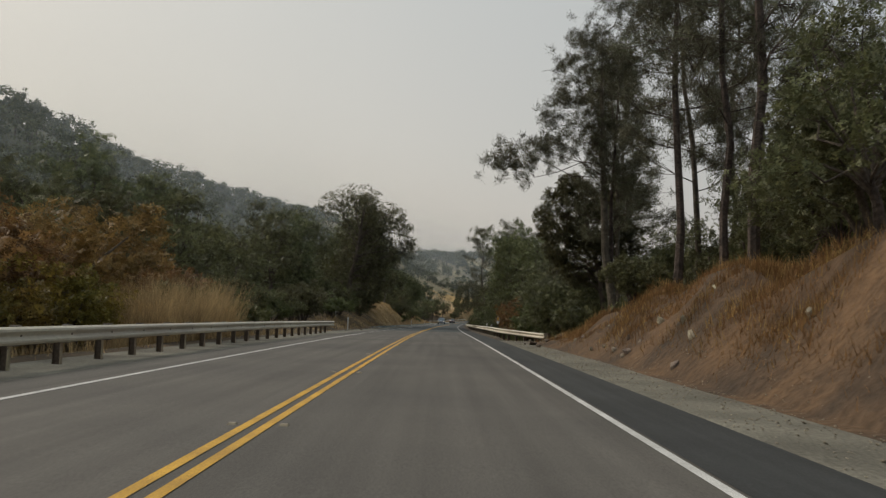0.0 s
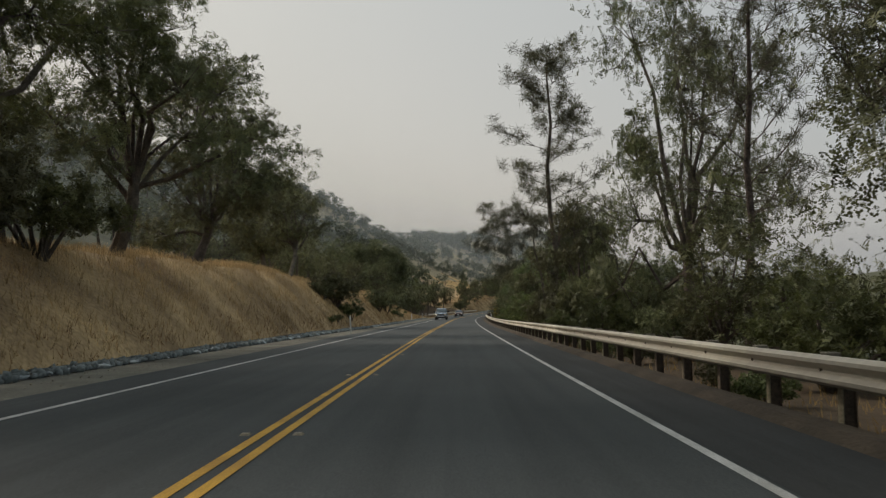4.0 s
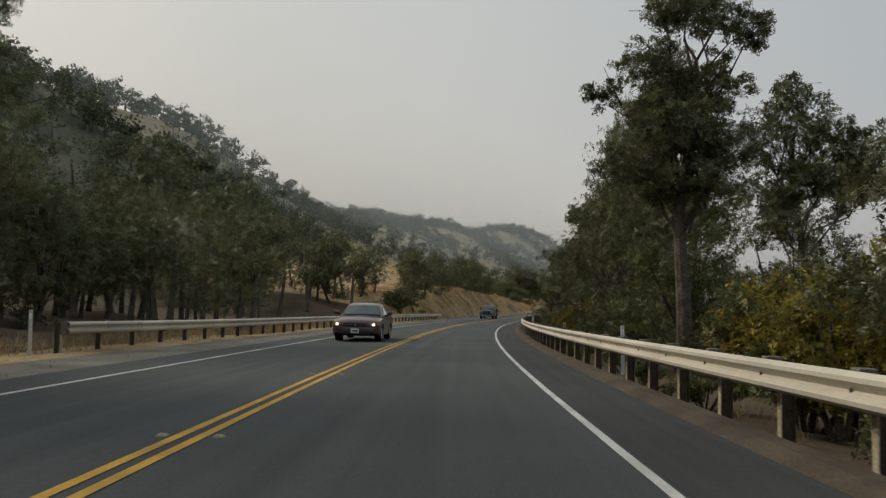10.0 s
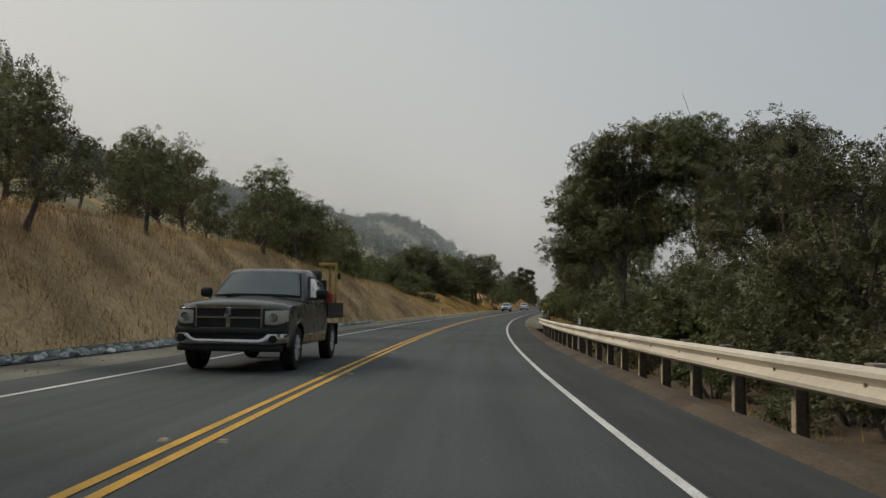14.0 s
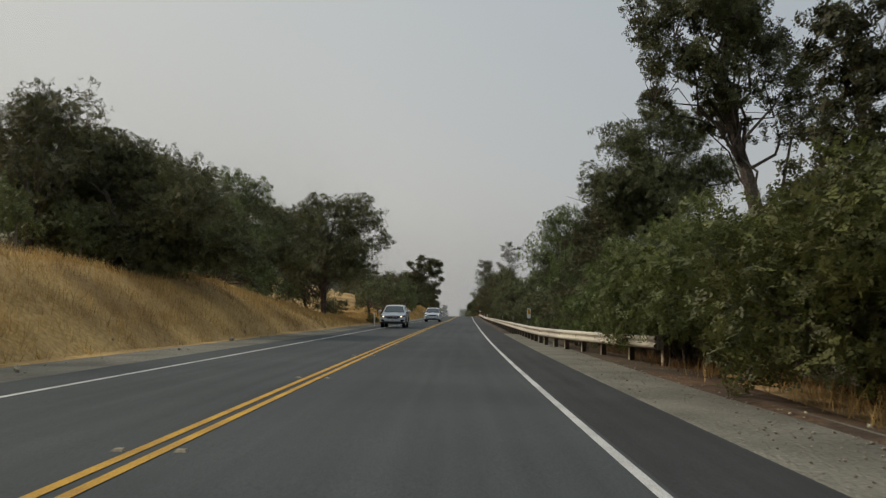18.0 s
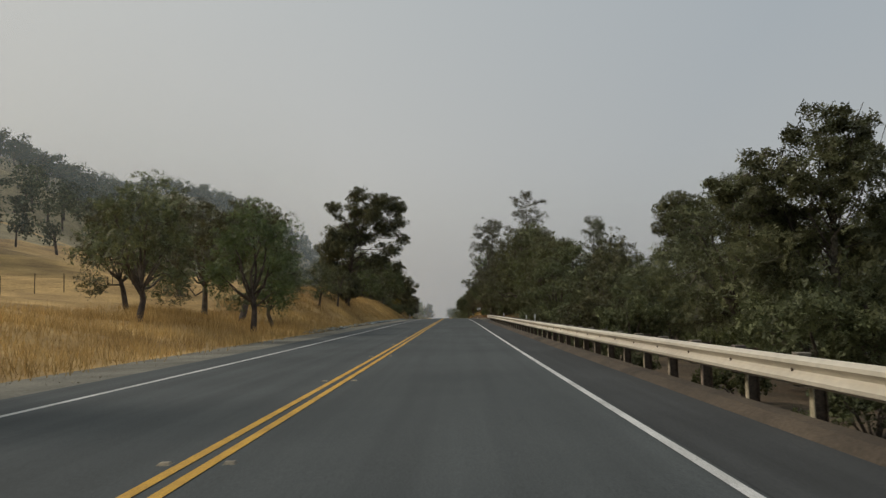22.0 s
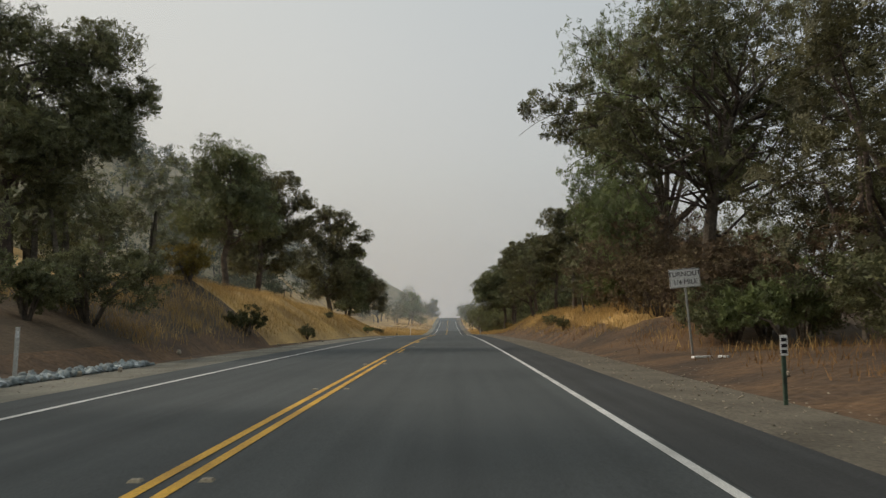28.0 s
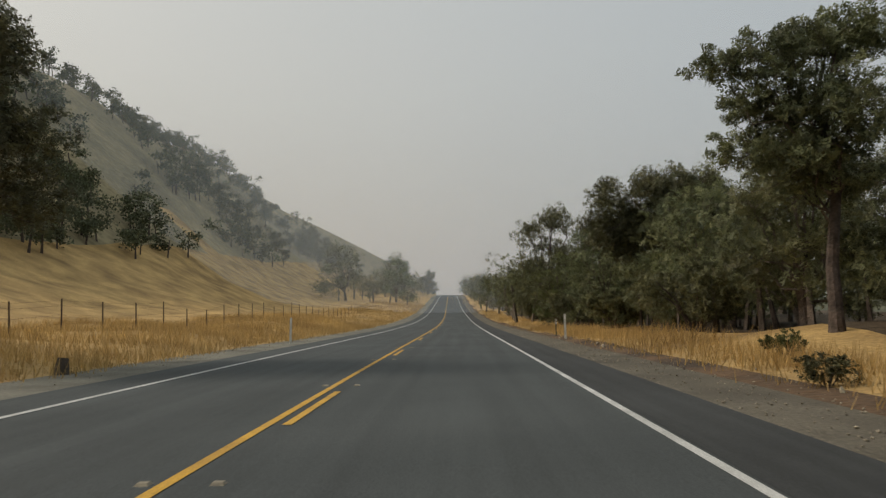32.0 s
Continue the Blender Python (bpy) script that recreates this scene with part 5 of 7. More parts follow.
lobed_tree("dome", 868, 14, [(-3.4, 7.4, 1), (-1.6, 8.2, 1), (0.2, 8.4, 1), (2.2, 8.4, 1), (-4, 6, 1), (-2, 6.4, 1.4), (0.6, 6.6, 1.5), (2.8, 6.6, 1.3), (-3, 5, 1.1), (-0.6, 4.8, 1.4), (2, 4.4, 1.4)], 737)
lobed_tree("pine", 162, 8.3, [(-5, 6.4, 0.6), (-4.2, 6.2, 0.6), (-3.2, 5.8, 0.7), (-4.6, 7.4, 0.4), (-3.8, 8, 0.7), (-4.4, 8.8, 0.6), (-2.8, 7, 0.7), (-2.4, 5, 0.7), (-2.8, 8.6, 0.9), (-1.4, 8.4, 0.9), (-0.2, 8, 0.9), (1.4, 8.2, 0.9), (2.2, 7, 0.7), (1, 6.6, 0.7), (2.4, 6, 0.7), (3.2, 8.4, 0.7), (-3.4, 4.4, 0.5), (-2.2, 6.4, 0.7), (-4, 7.2, 0.7), (-1, 7.2, 0.7), (-3, 7.8, 0.7)], 738)
lobed_tree("oak", 180, 13.8, [(-2.6, 8, 0.6), (-1.4, 8.6, 0.8), (-0.4, 9.6, 0.8), (-1.4, 7.4, 1), (0.6, 8.8, 1.1), (-2.2, 6.6, 0.7), (-1, 5.8, 1.2), (1.2, 7, 1.3), (0.4, 5, 1.3), (-1.8, 5, 1), (-2.6, 5.8, 0.7), (-3, 4.2, 0.8), (-1, 3.6, 1.1)], 741)
lobed_tree("oak", 337, 13.4, [(-2.8, 11.6, 0.7), (-3.2, 10.8, 0.6), (-2, 10.4, 0.9), (-1.2, 11.8, 1), (0, 10.8, 1.1), (1.2, 11.6, 1.1), (-2, 8.8, 0.9), (-3.2, 7.8, 0.8), (-0.8, 8.8, 1.1), (0.6, 8.8, 1.1), (2, 9.6, 1.1), (-4.8, 6.6, 0.7), (-3.8, 6.8, 0.9), (-2.8, 6.4, 1), (-1.6, 6.8, 1.1), (0, 6.8, 1.1), (2, 7, 1.2), (-4.2, 5.4, 0.9), (-2.2, 4.8, 1.2), (0, 4.6, 1.2), (2.2, 4.6, 1.2)], 742)
lobed_tree("oak", 745, 10.1, [(-5, 8.2, 0.5), (-4.4, 8.6, 0.6), (-3.6, 8.2, 0.8), (-2.8, 8, 0.8), (-4.4, 7.4, 0.5), (-3.8, 6.4, 0.7), (-2.8, 6.6, 0.9), (-2, 10.4, 0.9), (-1, 10.6, 1.1), (-2, 9.2, 0.8), (-0.6, 9.4, 1.1), (0.6, 10.2, 1.3), (2.2, 10.6, 1.3), (0.8, 8.4, 1.3), (-1, 7.6, 1.1), (2.4, 8.8, 1.3), (4, 9.8, 1.4), (-0.4, 6, 1.1), (1.6, 6.8, 1.3), (3.8, 7.6, 1.4), (5.4, 9, 1.4), (5.2, 6.4, 1.4)], 739, 0.5)
lobed_tree("oak", 476, 9.5, [(-0.6, 6, 0.4), (0, 6.4, 0.5), (-0.4, 5.2, 0.4), (0.2, 5.4, 0.5), (-0.6, 4.4, 0.4), (0, 4.2, 0.5), (-1, 3.4, 0.5), (-0.2, 3.2, 0.6)], 740)
lobed_tree("oak", 46, 11.3, [(-3.6, 7, 0.6), (-3.4, 6, 0.6), (-3, 8.2, 0.7), (-2, 8.8, 0.9), (-2, 6.6, 0.9), (-0.6, 7.8, 1.1), (0.8, 8.4, 1.1), (-2.8, 5.2, 0.6), (-1, 5.6, 1.1), (0.8, 6.2, 1.1), (-2, 4.2, 0.9), (0, 3.8, 1.1), (1.4, 4.6, 1)], 743)
lobed_tree("dome", 478, -14.7, [(-7.2, 7.6, 1.3), (-5.2, 7, 1.3), (-3.4, 7, 1.3), (-6.2, 5.6, 1.3), (-3.6, 5.2, 1.3), (-1.6, 6.4, 1.3), (-1.8, 4.8, 1.3), (0, 5, 1.5), (0.8, 3.6, 1.3), (2.4, 4.8, 1.3), (2.2, 3, 1.3), (3.8, 2.2, 1.2), (4.4, 1, 0.9), (3, 1, 0.9)], 744)
lobed_tree("dome", 500, -13.8, [(-4.2, 10, 1.2), (-2.2, 9.2, 1.2), (-0.4, 8.6, 1.3), (-5, 8, 1.5), (-2.6, 7.2, 1.7), (0.2, 6.8, 1.5), (-3, 5, 1.7), (-0.2, 4.6, 1.6), (2.4, 7.2, 1.2), (2.6, 5.4, 1.5), (4.8, 6, 1.2), (5.2, 4.4, 1.2), (1.6, 3.4, 1.2)], 745)
lobed_tree("pine", 40, 10.5, [(-5.6, 9.6, 0.8), (-4.6, 8.8, 1), (-3.8, 10.2, 1), (-6.2, 9, 0.7), (-2.8, 12.2, 1), (-2.4, 14, 1.1), (-3.4, 11.4, 0.8), (-1.4, 15.8, 1.3), (-1.6, 12.8, 1.3), (-0.4, 14.6, 1.4), (-2.8, 10, 1.1), (-1, 10.8, 1.4), (0.2, 8.8, 1.4), (0, 17, 1.4)], 746)
lobed_tree("oak", 625, 18.7, [(-1, 8.4, 0.7), (0, 9, 0.8), (1, 8.8, 0.9), (-0.8, 7.2, 0.9), (0.4, 7.4, 1), (1.4, 6.8, 1), (-0.4, 5.6, 1.1), (1, 5.2, 1.2)], 747)


# ---- woods that nobody could count: the hill and the thicket behind the road's edge ----
def woods(name, places, heights, per, size, mat, label, seed):
    """Many small trees as one mesh: each of a few lobes of leaf sprays over a stem."""
    rng = np.random.default_rng(seed)
    cents, spreads, stems = [], [], []
    for p, h in zip(places, heights):
        p = np.array(p)
        for _ in range(6):
            e = p + np.array([rng.normal() * 0.17 * h, rng.normal() * 0.17 * h, h * rng.uniform(0.24, 0.84)])
            cents.append(e)
            spreads.append(h * rng.uniform(0.17, 0.27))
        w, q = 0.03 * h, p + (rng.normal() * 0.05 * h, rng.normal() * 0.05 * h, 0.45 * h)
        stems.append([p + (w, 0, -0.6), p + (-w / 2, w, -0.6), q + (-w / 3, 0, 0), q + (w / 3, 0, 0)])
        stems.append([p + (-w / 2, w, -0.6), p + (-w / 2, -w, -0.6), q + (-w / 3, -w / 3, 0), q + (-w / 3, w / 3, 0)])
        stems.append([p + (-w / 2, -w, -0.6), p + (w, 0, -0.6), q + (w / 3, 0, 0), q + (0, -w / 3, 0)])
    v, f = leaf_sprays(rng, np.array(cents), np.array(spreads), per, size, 0.75)
    root = new(name, mesh_arrays(name, v, f, mat))
    tagged(root, label, "woods", kind="stuff")
    sv = np.array(stems).reshape(-1, 3)
    trunks = new("stems", mesh_arrays("stems", sv, np.arange(len(sv)).reshape(-1, 4), M_BARK))
    trunks.parent = root
    tagged(trunks, kind="stuff")
    return root


def scatter(rng, n, s0, s1, o0, o1, dense, clear=0.0):
    """Places on the ground, kept where a slow noise is above the clearing threshold."""
    out = []
    while len(out) < n:
        s, o = rng.uniform(s0, s1), rng.uniform(min(o0, o1), max(o0, o1))
        if noise.noise((s * dense, o * dense * 1.4, 7.7)) > clear + rng.normal() * 0.12:
            out.append((s, o))
    return out


rng = np.random.default_rng(5)
hill = scatter(rng, 1000, -60, 430, -34, -150, 0.02, -0.5) + scatter(rng, 420, 380, 640, -42, -160, 0.02, -0.15) + scatter(rng, 330, 640, 830, -45, -160, 0.02, -0.1) + scatter(rng, 430, 830, 1300, -50, -165, 0.02, -0.1) + scatter(rng, 130, 845, 1010, -48, -130, 0.02, -0.2)
hill += [(s, -138 + 10 * math.sin(s / 130.0) + rng.normal() * 6) for s in rng.uniform(-100, 1300, 480)]
for near, per, size in ((True, 82, 0.45), (False, 28, 0.75)):
    some = [(s, o) for s, o in hill if (o > -75) == near]
    woods("hill_woods", [ground_at(s, o) for s, o in some], [rng.uniform(5.5, 9.5) for _ in some], per, size, M_HILL_LEAF, "scattered grey-green oaks on the smoky hillside", 6 + near)
thicket = [(s, o) for s, o in scatter(rng, 330, 30, 1100, 16, 34, 0.03, -0.5)]
thicket += scatter(rng, 110, 770, 980, 13.5, 24, 0.03, -0.6) + scatter(rng, 60, 500, 640, 13.5, 22, 0.03, -0.6)
woods("thicket", [ground_at(s, o) for s, o in thicket], [rng.uniform(4, 8) for _ in thicket], 44, 0.57, M_LEAF, "dense dark thicket of oaks behind the roadside trees", 8)
left_thicket = scatter(rng, 130, -30, 118, -15, -42, 0.03, -0.6) + scatter(rng, 120, 258, 352, -13, -40, 0.03, -0.6) + scatter(rng, 70, 195, 262, -19, -45, 0.03, -0.4) + scatter(rng, 45, 704, 765, -13, -20, 0.03, -0.5)
woods("thicket", [ground_at(s, o) for s, o in left_thicket], [rng.uniform(5, 9) for _ in left_thicket], 60, 0.49, M_LEAF, "dense dark thicket of oaks at the foot of the hill", 18)
scrub = scatter(rng, 70, 440, 540, -13.5, -30, 0.03, -0.5)
woods("scrub", [ground_at(s, o) for s, o in scrub], [rng.uniform(2.2, 4.2) for _ in scrub], 70, 0.3, M_LEAF_GREEN, "dense green scrub on top of the grass bank", 19)
under = scatter(rng, 70, 6, 46, 12, 20, 0.03, -0.6) + scatter(rng, 26, 46, 62, 9.8, 14, 0.03, -0.6) + scatter(rng, 60, 440, 478, 10.4, 15, 0.03, -0.6) + scatter(rng, 120, 495, 650, 10.4, 15, 0.03, -0.6) + scatter(rng, 170, 60, 410, 10.4, 14.5, 0.03, -0.6) + scatter(rng, 44, 398, 442, 10.4, 16, 0.03, -0.6) + scatter(rng, 50, 664, 735, 11.5, 16, 0.03, -0.6) + scatter(rng, 70, 838, 905, 11, 17, 0.03, -0.6)
woods("undergrowth", [ground_at(s, o) for s, o in under], [rng.uniform(3, 5.4) for _ in under], 68, 0.35, M_LEAF, "dark undergrowth filling the gaps under the roadside oaks", 20)
withered = scatter(rng, 46, 737, 768, 9.8, 15, 0.03, -0.6)
woods("withered_scrub", [ground_at(s, o) for s, o in withered], [rng.uniform(2.6, 5) for _ in withered], 84, 0.26, M_LEAF_BROWN, "withered brown scrub behind the turnout sign", 21)
far = [(s, o) for s, o in scatter(rng, 70, 1040, 1300, -9, -34, 0.03, -0.3)] + [(s, o) for s, o in scatter(rng, 120, 900, 1300, 8, 18, 0.03, -0.4)]
woods("far_woods", [ground_at(s, o) for s, o in far], [rng.uniform(6, 10) for _ in far], 60, 0.55, M_LEAF, "dark oaks along the far end of the road", 9)


# ---- dry grass ----
def grass(name, zones, label, seed, mat=M_STRAW):
    """Blades of dry grass as thin bent triangles: zones of s0, s1, o0, o1, blades to the square metre, height."""
    rng = np.random.default_rng(seed)
    roots, tall = [], []
    for s0, s1, o0, o1, thick, h in zones:
        n = int((s1 - s0) * abs(o1 - o0) * thick * 2.4)
        c = np.stack([rng.uniform(s0, s1, max(1, n // 14)), rng.uniform(min(o0, o1), max(o0, o1), max(1, n // 14))], 1)
        pick = c[rng.integers(0, len(c), n)] + rng.normal(size=(n, 2)) * 0.3
        roots.append(pick)
        tall.append(h * rng.uniform(0.45, 1.2, n))
    so, hh = np.concatenate(roots), np.concatenate(tall)[:, None]
    p = at(so[:, 0], so[:, 1], rise(so[:, 0], so[:, 1]) - 0.04)
    a = rng.uniform(0, 2 * math.pi, len(p))
    side = np.stack([np.cos(a), np.sin(a), 0 * a], 1) * 0.011
    tip = p + np.stack([rng.normal(size=len(p)) * 0.3, rng.normal(size=len(p)) * 0.3, np.ones(len(p))], 1) * hh
    tri = np.stack([p - side, p + side, tip], 1).reshape(-1, 3)
    ob = new(name, mesh_arrays(name, tri, np.arange(len(tri)).reshape(-1, 3), mat))
    return tagged(ob, label, "grass", kind="stuff")


grass("dry_grass", [(112, 262, -7.5, -16, 24, 0.4), (60, 112, -7.0, -10, 9, 0.5), (265, 350, -7.6, -12, 8, 0.5), (350, 470, -7.15, -16, 23, 0.42), (10, 50, -7, -10, 8, 0.6)], "pale dry grass on the bank beside the road", 31)
grass("dry_grass", [(470, 545, -7.25, -13, 27, 0.42), (545, 640, -6.4, -16, 24, 0.5), (640, 720, -7.15, -15, 24, 0.5), (745, 830, -7.7, -15, 24, 0.45), (820, 900, -6.2, -18, 22, 0.5), (900, 1050, -6.2, -20, 5, 0.6)], "golden dry grass on the bank and the meadow", 35, M_GOLD_STRAW)
grass("dry_grass", [(750, 815, 7.7, 17, 30, 0.45), (808, 880, 6.9, 9.5, 22, 0.5), (880, 1000, 6.8, 10, 6, 0.5), (424, 480, 7.4, 9.6, 16, 0.5), (-10, 46, 9.4, 14, 26, 0.4), (2, 30, 7.4, 9, 14, 0.3), (33, 48, 7.6, 10.5, 18, 0.4), (46, 415, 6.6, 9, 3, 0.3), (660, 750, 8.5, 11, 4, 0.35)],
      "golden dry grass on the low bank under the oaks", 32, M_GOLD_STRAW)


grass("dry_grass_mound", [(26, 36, -7.4, -9.0, 150, 2.3)], "pale golden mound of tall dry grass behind the rail", 33)
grass("red_grass", [(100, 262, -7.1, -8.0, 18, 0.28), (368, 420, -7.05, -7.9, 16, 0.28), (378, 400, -8.5, -12, 9, 0.45), (-10, 44, 7.4, 13.5, 90, 0.24), (660, 748, 7.8, 10.5, 10, 0.28), (480, 500, 7.4, 8.6, 12, 0.3), (752, 815, 7.0, 8.2, 12, 0.2)], "sparse rust-brown dry grass on the bare cut", 34, M_RED_STRAW)


# ---- smoke haze, as translucent sheets ----
def haze_sheet_material(name, most, low, high):
    """Haze put on a sheet: pale and see-through, clearing with height and towards its edge near the road."""
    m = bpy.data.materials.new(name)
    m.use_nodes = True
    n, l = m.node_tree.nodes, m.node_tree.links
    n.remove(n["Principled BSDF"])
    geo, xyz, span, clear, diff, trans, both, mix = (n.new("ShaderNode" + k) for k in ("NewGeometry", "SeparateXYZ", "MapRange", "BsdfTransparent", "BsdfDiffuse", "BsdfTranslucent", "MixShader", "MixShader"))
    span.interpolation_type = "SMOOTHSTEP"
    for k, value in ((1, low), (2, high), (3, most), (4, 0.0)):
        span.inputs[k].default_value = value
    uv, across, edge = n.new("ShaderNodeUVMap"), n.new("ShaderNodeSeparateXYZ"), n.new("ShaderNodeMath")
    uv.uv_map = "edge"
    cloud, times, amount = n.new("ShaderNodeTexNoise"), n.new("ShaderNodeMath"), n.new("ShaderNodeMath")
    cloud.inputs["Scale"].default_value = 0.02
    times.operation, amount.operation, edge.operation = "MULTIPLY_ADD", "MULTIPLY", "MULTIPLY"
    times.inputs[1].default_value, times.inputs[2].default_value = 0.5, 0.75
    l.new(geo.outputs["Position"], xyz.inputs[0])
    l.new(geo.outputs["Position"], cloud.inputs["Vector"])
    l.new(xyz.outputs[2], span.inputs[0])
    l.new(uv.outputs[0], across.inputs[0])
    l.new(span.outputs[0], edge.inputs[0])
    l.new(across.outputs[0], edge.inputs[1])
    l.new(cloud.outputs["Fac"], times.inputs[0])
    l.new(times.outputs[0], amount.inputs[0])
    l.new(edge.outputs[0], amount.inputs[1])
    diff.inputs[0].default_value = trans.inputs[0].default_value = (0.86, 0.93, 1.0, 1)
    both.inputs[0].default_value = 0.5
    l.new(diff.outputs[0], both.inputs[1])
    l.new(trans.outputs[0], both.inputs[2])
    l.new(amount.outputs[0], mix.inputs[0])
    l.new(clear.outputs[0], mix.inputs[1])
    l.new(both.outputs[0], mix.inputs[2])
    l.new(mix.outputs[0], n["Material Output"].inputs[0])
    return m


def haze_sheet(points, mat, label):
    """An upright see-through sheet in place of haze, along a line of s, o and how dense it is there."""
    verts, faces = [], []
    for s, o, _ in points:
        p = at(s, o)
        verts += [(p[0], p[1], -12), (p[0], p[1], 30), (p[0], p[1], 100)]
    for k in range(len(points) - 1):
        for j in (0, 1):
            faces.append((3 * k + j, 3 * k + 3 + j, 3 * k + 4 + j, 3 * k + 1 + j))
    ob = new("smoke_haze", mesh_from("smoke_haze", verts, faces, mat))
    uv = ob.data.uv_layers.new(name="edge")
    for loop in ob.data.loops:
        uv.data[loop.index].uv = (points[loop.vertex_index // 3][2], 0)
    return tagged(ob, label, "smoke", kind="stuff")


# Sheets added across the valley to stand in for smoke haze in the air.
M_HAZE_SHEET = haze_sheet_material("thin_smoke", 0.21, 10, 95)
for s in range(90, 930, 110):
    haze_sheet([(s, o, min(1.0, max(0.0, (-o - 24) / 40))) for o in range(-24, -250, -15)], M_HAZE_SHEET, "pale translucent sheet standing in for smoke haze before the hill")
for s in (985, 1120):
    haze_sheet([(s, o, 1.0) for o in range(-250, 301, 15)], M_HAZE_SHEET, "pale translucent sheet standing in for smoke haze over the far road")


# ---- raised road markers beside the centre lines ----
def marker_mesh():
    bm = bmesh.new()
    bmesh.ops.create_cube(bm, size=1)
    bmesh.ops.scale(bm, vec=(0.1, 0.1, 0.02), verts=bm.verts)
    for v in bm.verts:
        if v.co.z > 0:
            v.co.x *= 0.7
            v.co.y *= 0.6
    me = bpy.data.meshes.new("road_marker")
    bm.to_mesh(me)
    bm.free()
    me.materials.append(material("marker_ceramic", (0.32, 0.27, 0.18), 0.5, dark=(0.2, 0.175, 0.13), scale=8, detail=40, bump=0.1))
    return me


MARKER = marker_mesh()
for k in range(128):
    for o in (-0.25, 0.25):
        s = 7.9 + 7.32 * k
        ob = new("road_marker", MARKER)
        ob.matrix_world = Matrix.Translation(at(s, o, 0.028)) @ Matrix.Rotation(yaw_at(s), 4, "Z")
        tagged(ob, "small worn yellow raised reflective road marker", "road marker", "road markers")


# ---- broken rock in the gutter at the foot of the banks ----
M_ROCK = material("broken_blue_grey_rock", (0.33, 0.37, 0.375), 0.85, dark=(0.18, 0.205, 0.21), scale=3, detail=18, bump=0.5, vary=0.4, island=0.35)
M_PALE_STONE = material("pale_stone", (0.30, 0.26, 0.20), 0.9, dark=(0.17, 0.14, 0.11), scale=5, detail=22, bump=0.5, vary=0.3, island=0.35)


def rock_mesh(seed, mat, size=1.0):
    rng = np.random.default_rng(seed)
    bm = bmesh.new()
    bmesh.ops.create_icosphere(bm, subdivisions=1, radius=0.5)
    for v in bm.verts:
        v.co *= rng.uniform(0.6, 1.25)
    bmesh.ops.scale(bm, vec=(size * rng.uniform(0.8, 1.3), size * rng.uniform(0.7, 1.1), size * rng.uniform(0.55, 0.85)), verts=bm.verts)
    me = bpy.data.meshes.new("stone")
    bm.to_mesh(me)
    bm.free()
    me.materials.append(mat)
    return me


ROCKS = [rock_mesh(k, M_ROCK) for k in range(7)]
STONES = [rock_mesh(k + 20, M_PALE_STONE) for k in range(4)]


def riprap(s0, s1, o0, o1, singles, rest, label, seed):
    """A band of broken rock: the stones by the lane as pieces, those behind as one heap."""
    rng = np.random.default_rng(seed)
    root = thing("riprap", label, "rocks", where=Matrix.Translation(ground_at((s0 + s1) / 2, (o0 + o1) / 2)))
    inv = root.matrix_world.inverted()
    for k in range(singles):
        s, o, q = rng.uniform(s0, s1), o0 + (o1 - o0) * rng.random() * 0.55, rng.uniform(0.14, 0.34)
        ob = new("stone", ROCKS[k % 7])
        ob.parent, ob.matrix_parent_inverse = root, inv
        ob.matrix_world = Matrix.Translation(ground_at(s, o, q * 0.06)) @ Euler((rng.uniform(-0.4, 0.4), rng.uniform(-0.4, 0.4), rng.uniform(0, 6))).to_matrix().to_4x4() @ Matrix.Diagonal((q * 1.2, q * 1.2, q * 0.8, 1))
    verts, faces = [], []
    shapes = [(np.array([v.co[:] for v in m.vertices]), np.array([p.vertices[:] for p in m.polygons])) for m in ROCKS]
    for k in range(rest):
        s, o, q = rng.uniform(s0, s1), rng.uniform(min(o0, o1), max(o0, o1)), rng.uniform(0.1, 0.3)
        v, f = shapes[k % 7]
        turn = np.array(Euler(rng.uniform(0, 6, 3)).to_matrix())
        faces.append(f + len(v) * k)
        verts.append(v @ turn.T * q + ground_at(s, o, q * 0.1))
    rest_ = part("rubble", mesh_arrays("rubble", np.concatenate(verts), np.concatenate(faces), M_ROCK), None, root)
    rest_.matrix_parent_inverse = inv
    tagged(rest_, kind="stuff")
    return root


M_BED = material("dark_gravel_bed", (0.11, 0.125, 0.13), 0.95, dark=(0.06, 0.068, 0.072), scale=1.2, detail=16, bump=0.9, depth=0.06)
for s0, s1 in ((96, 262), (368, 420), (612, 700), (722, 742)):
    strip("gutter_bed", s0, s1, (-7.25, -6.8, -6.3), (0.012, 0.012, 0.006), M_BED, 2.5, label="dark gravel bed of the gutter under broken rock", category="gutter", follow=True)
riprap(96, 262, -6.3, -7.12, 290, 4200, "blue-grey broken rock lining the gutter below the grass bank", 1)
riprap(368, 420, -6.35, -7.1, 130, 900, "blue-grey broken rock in the gutter by the bank", 2)
riprap(612, 700, -6.35, -7.05, 130, 1500, "blue-grey broken rock lining the gutter below golden grass", 3)
riprap(722, 742, -6.3, -7.1, 60, 380, "short run of broken rock by a marker post", 4)


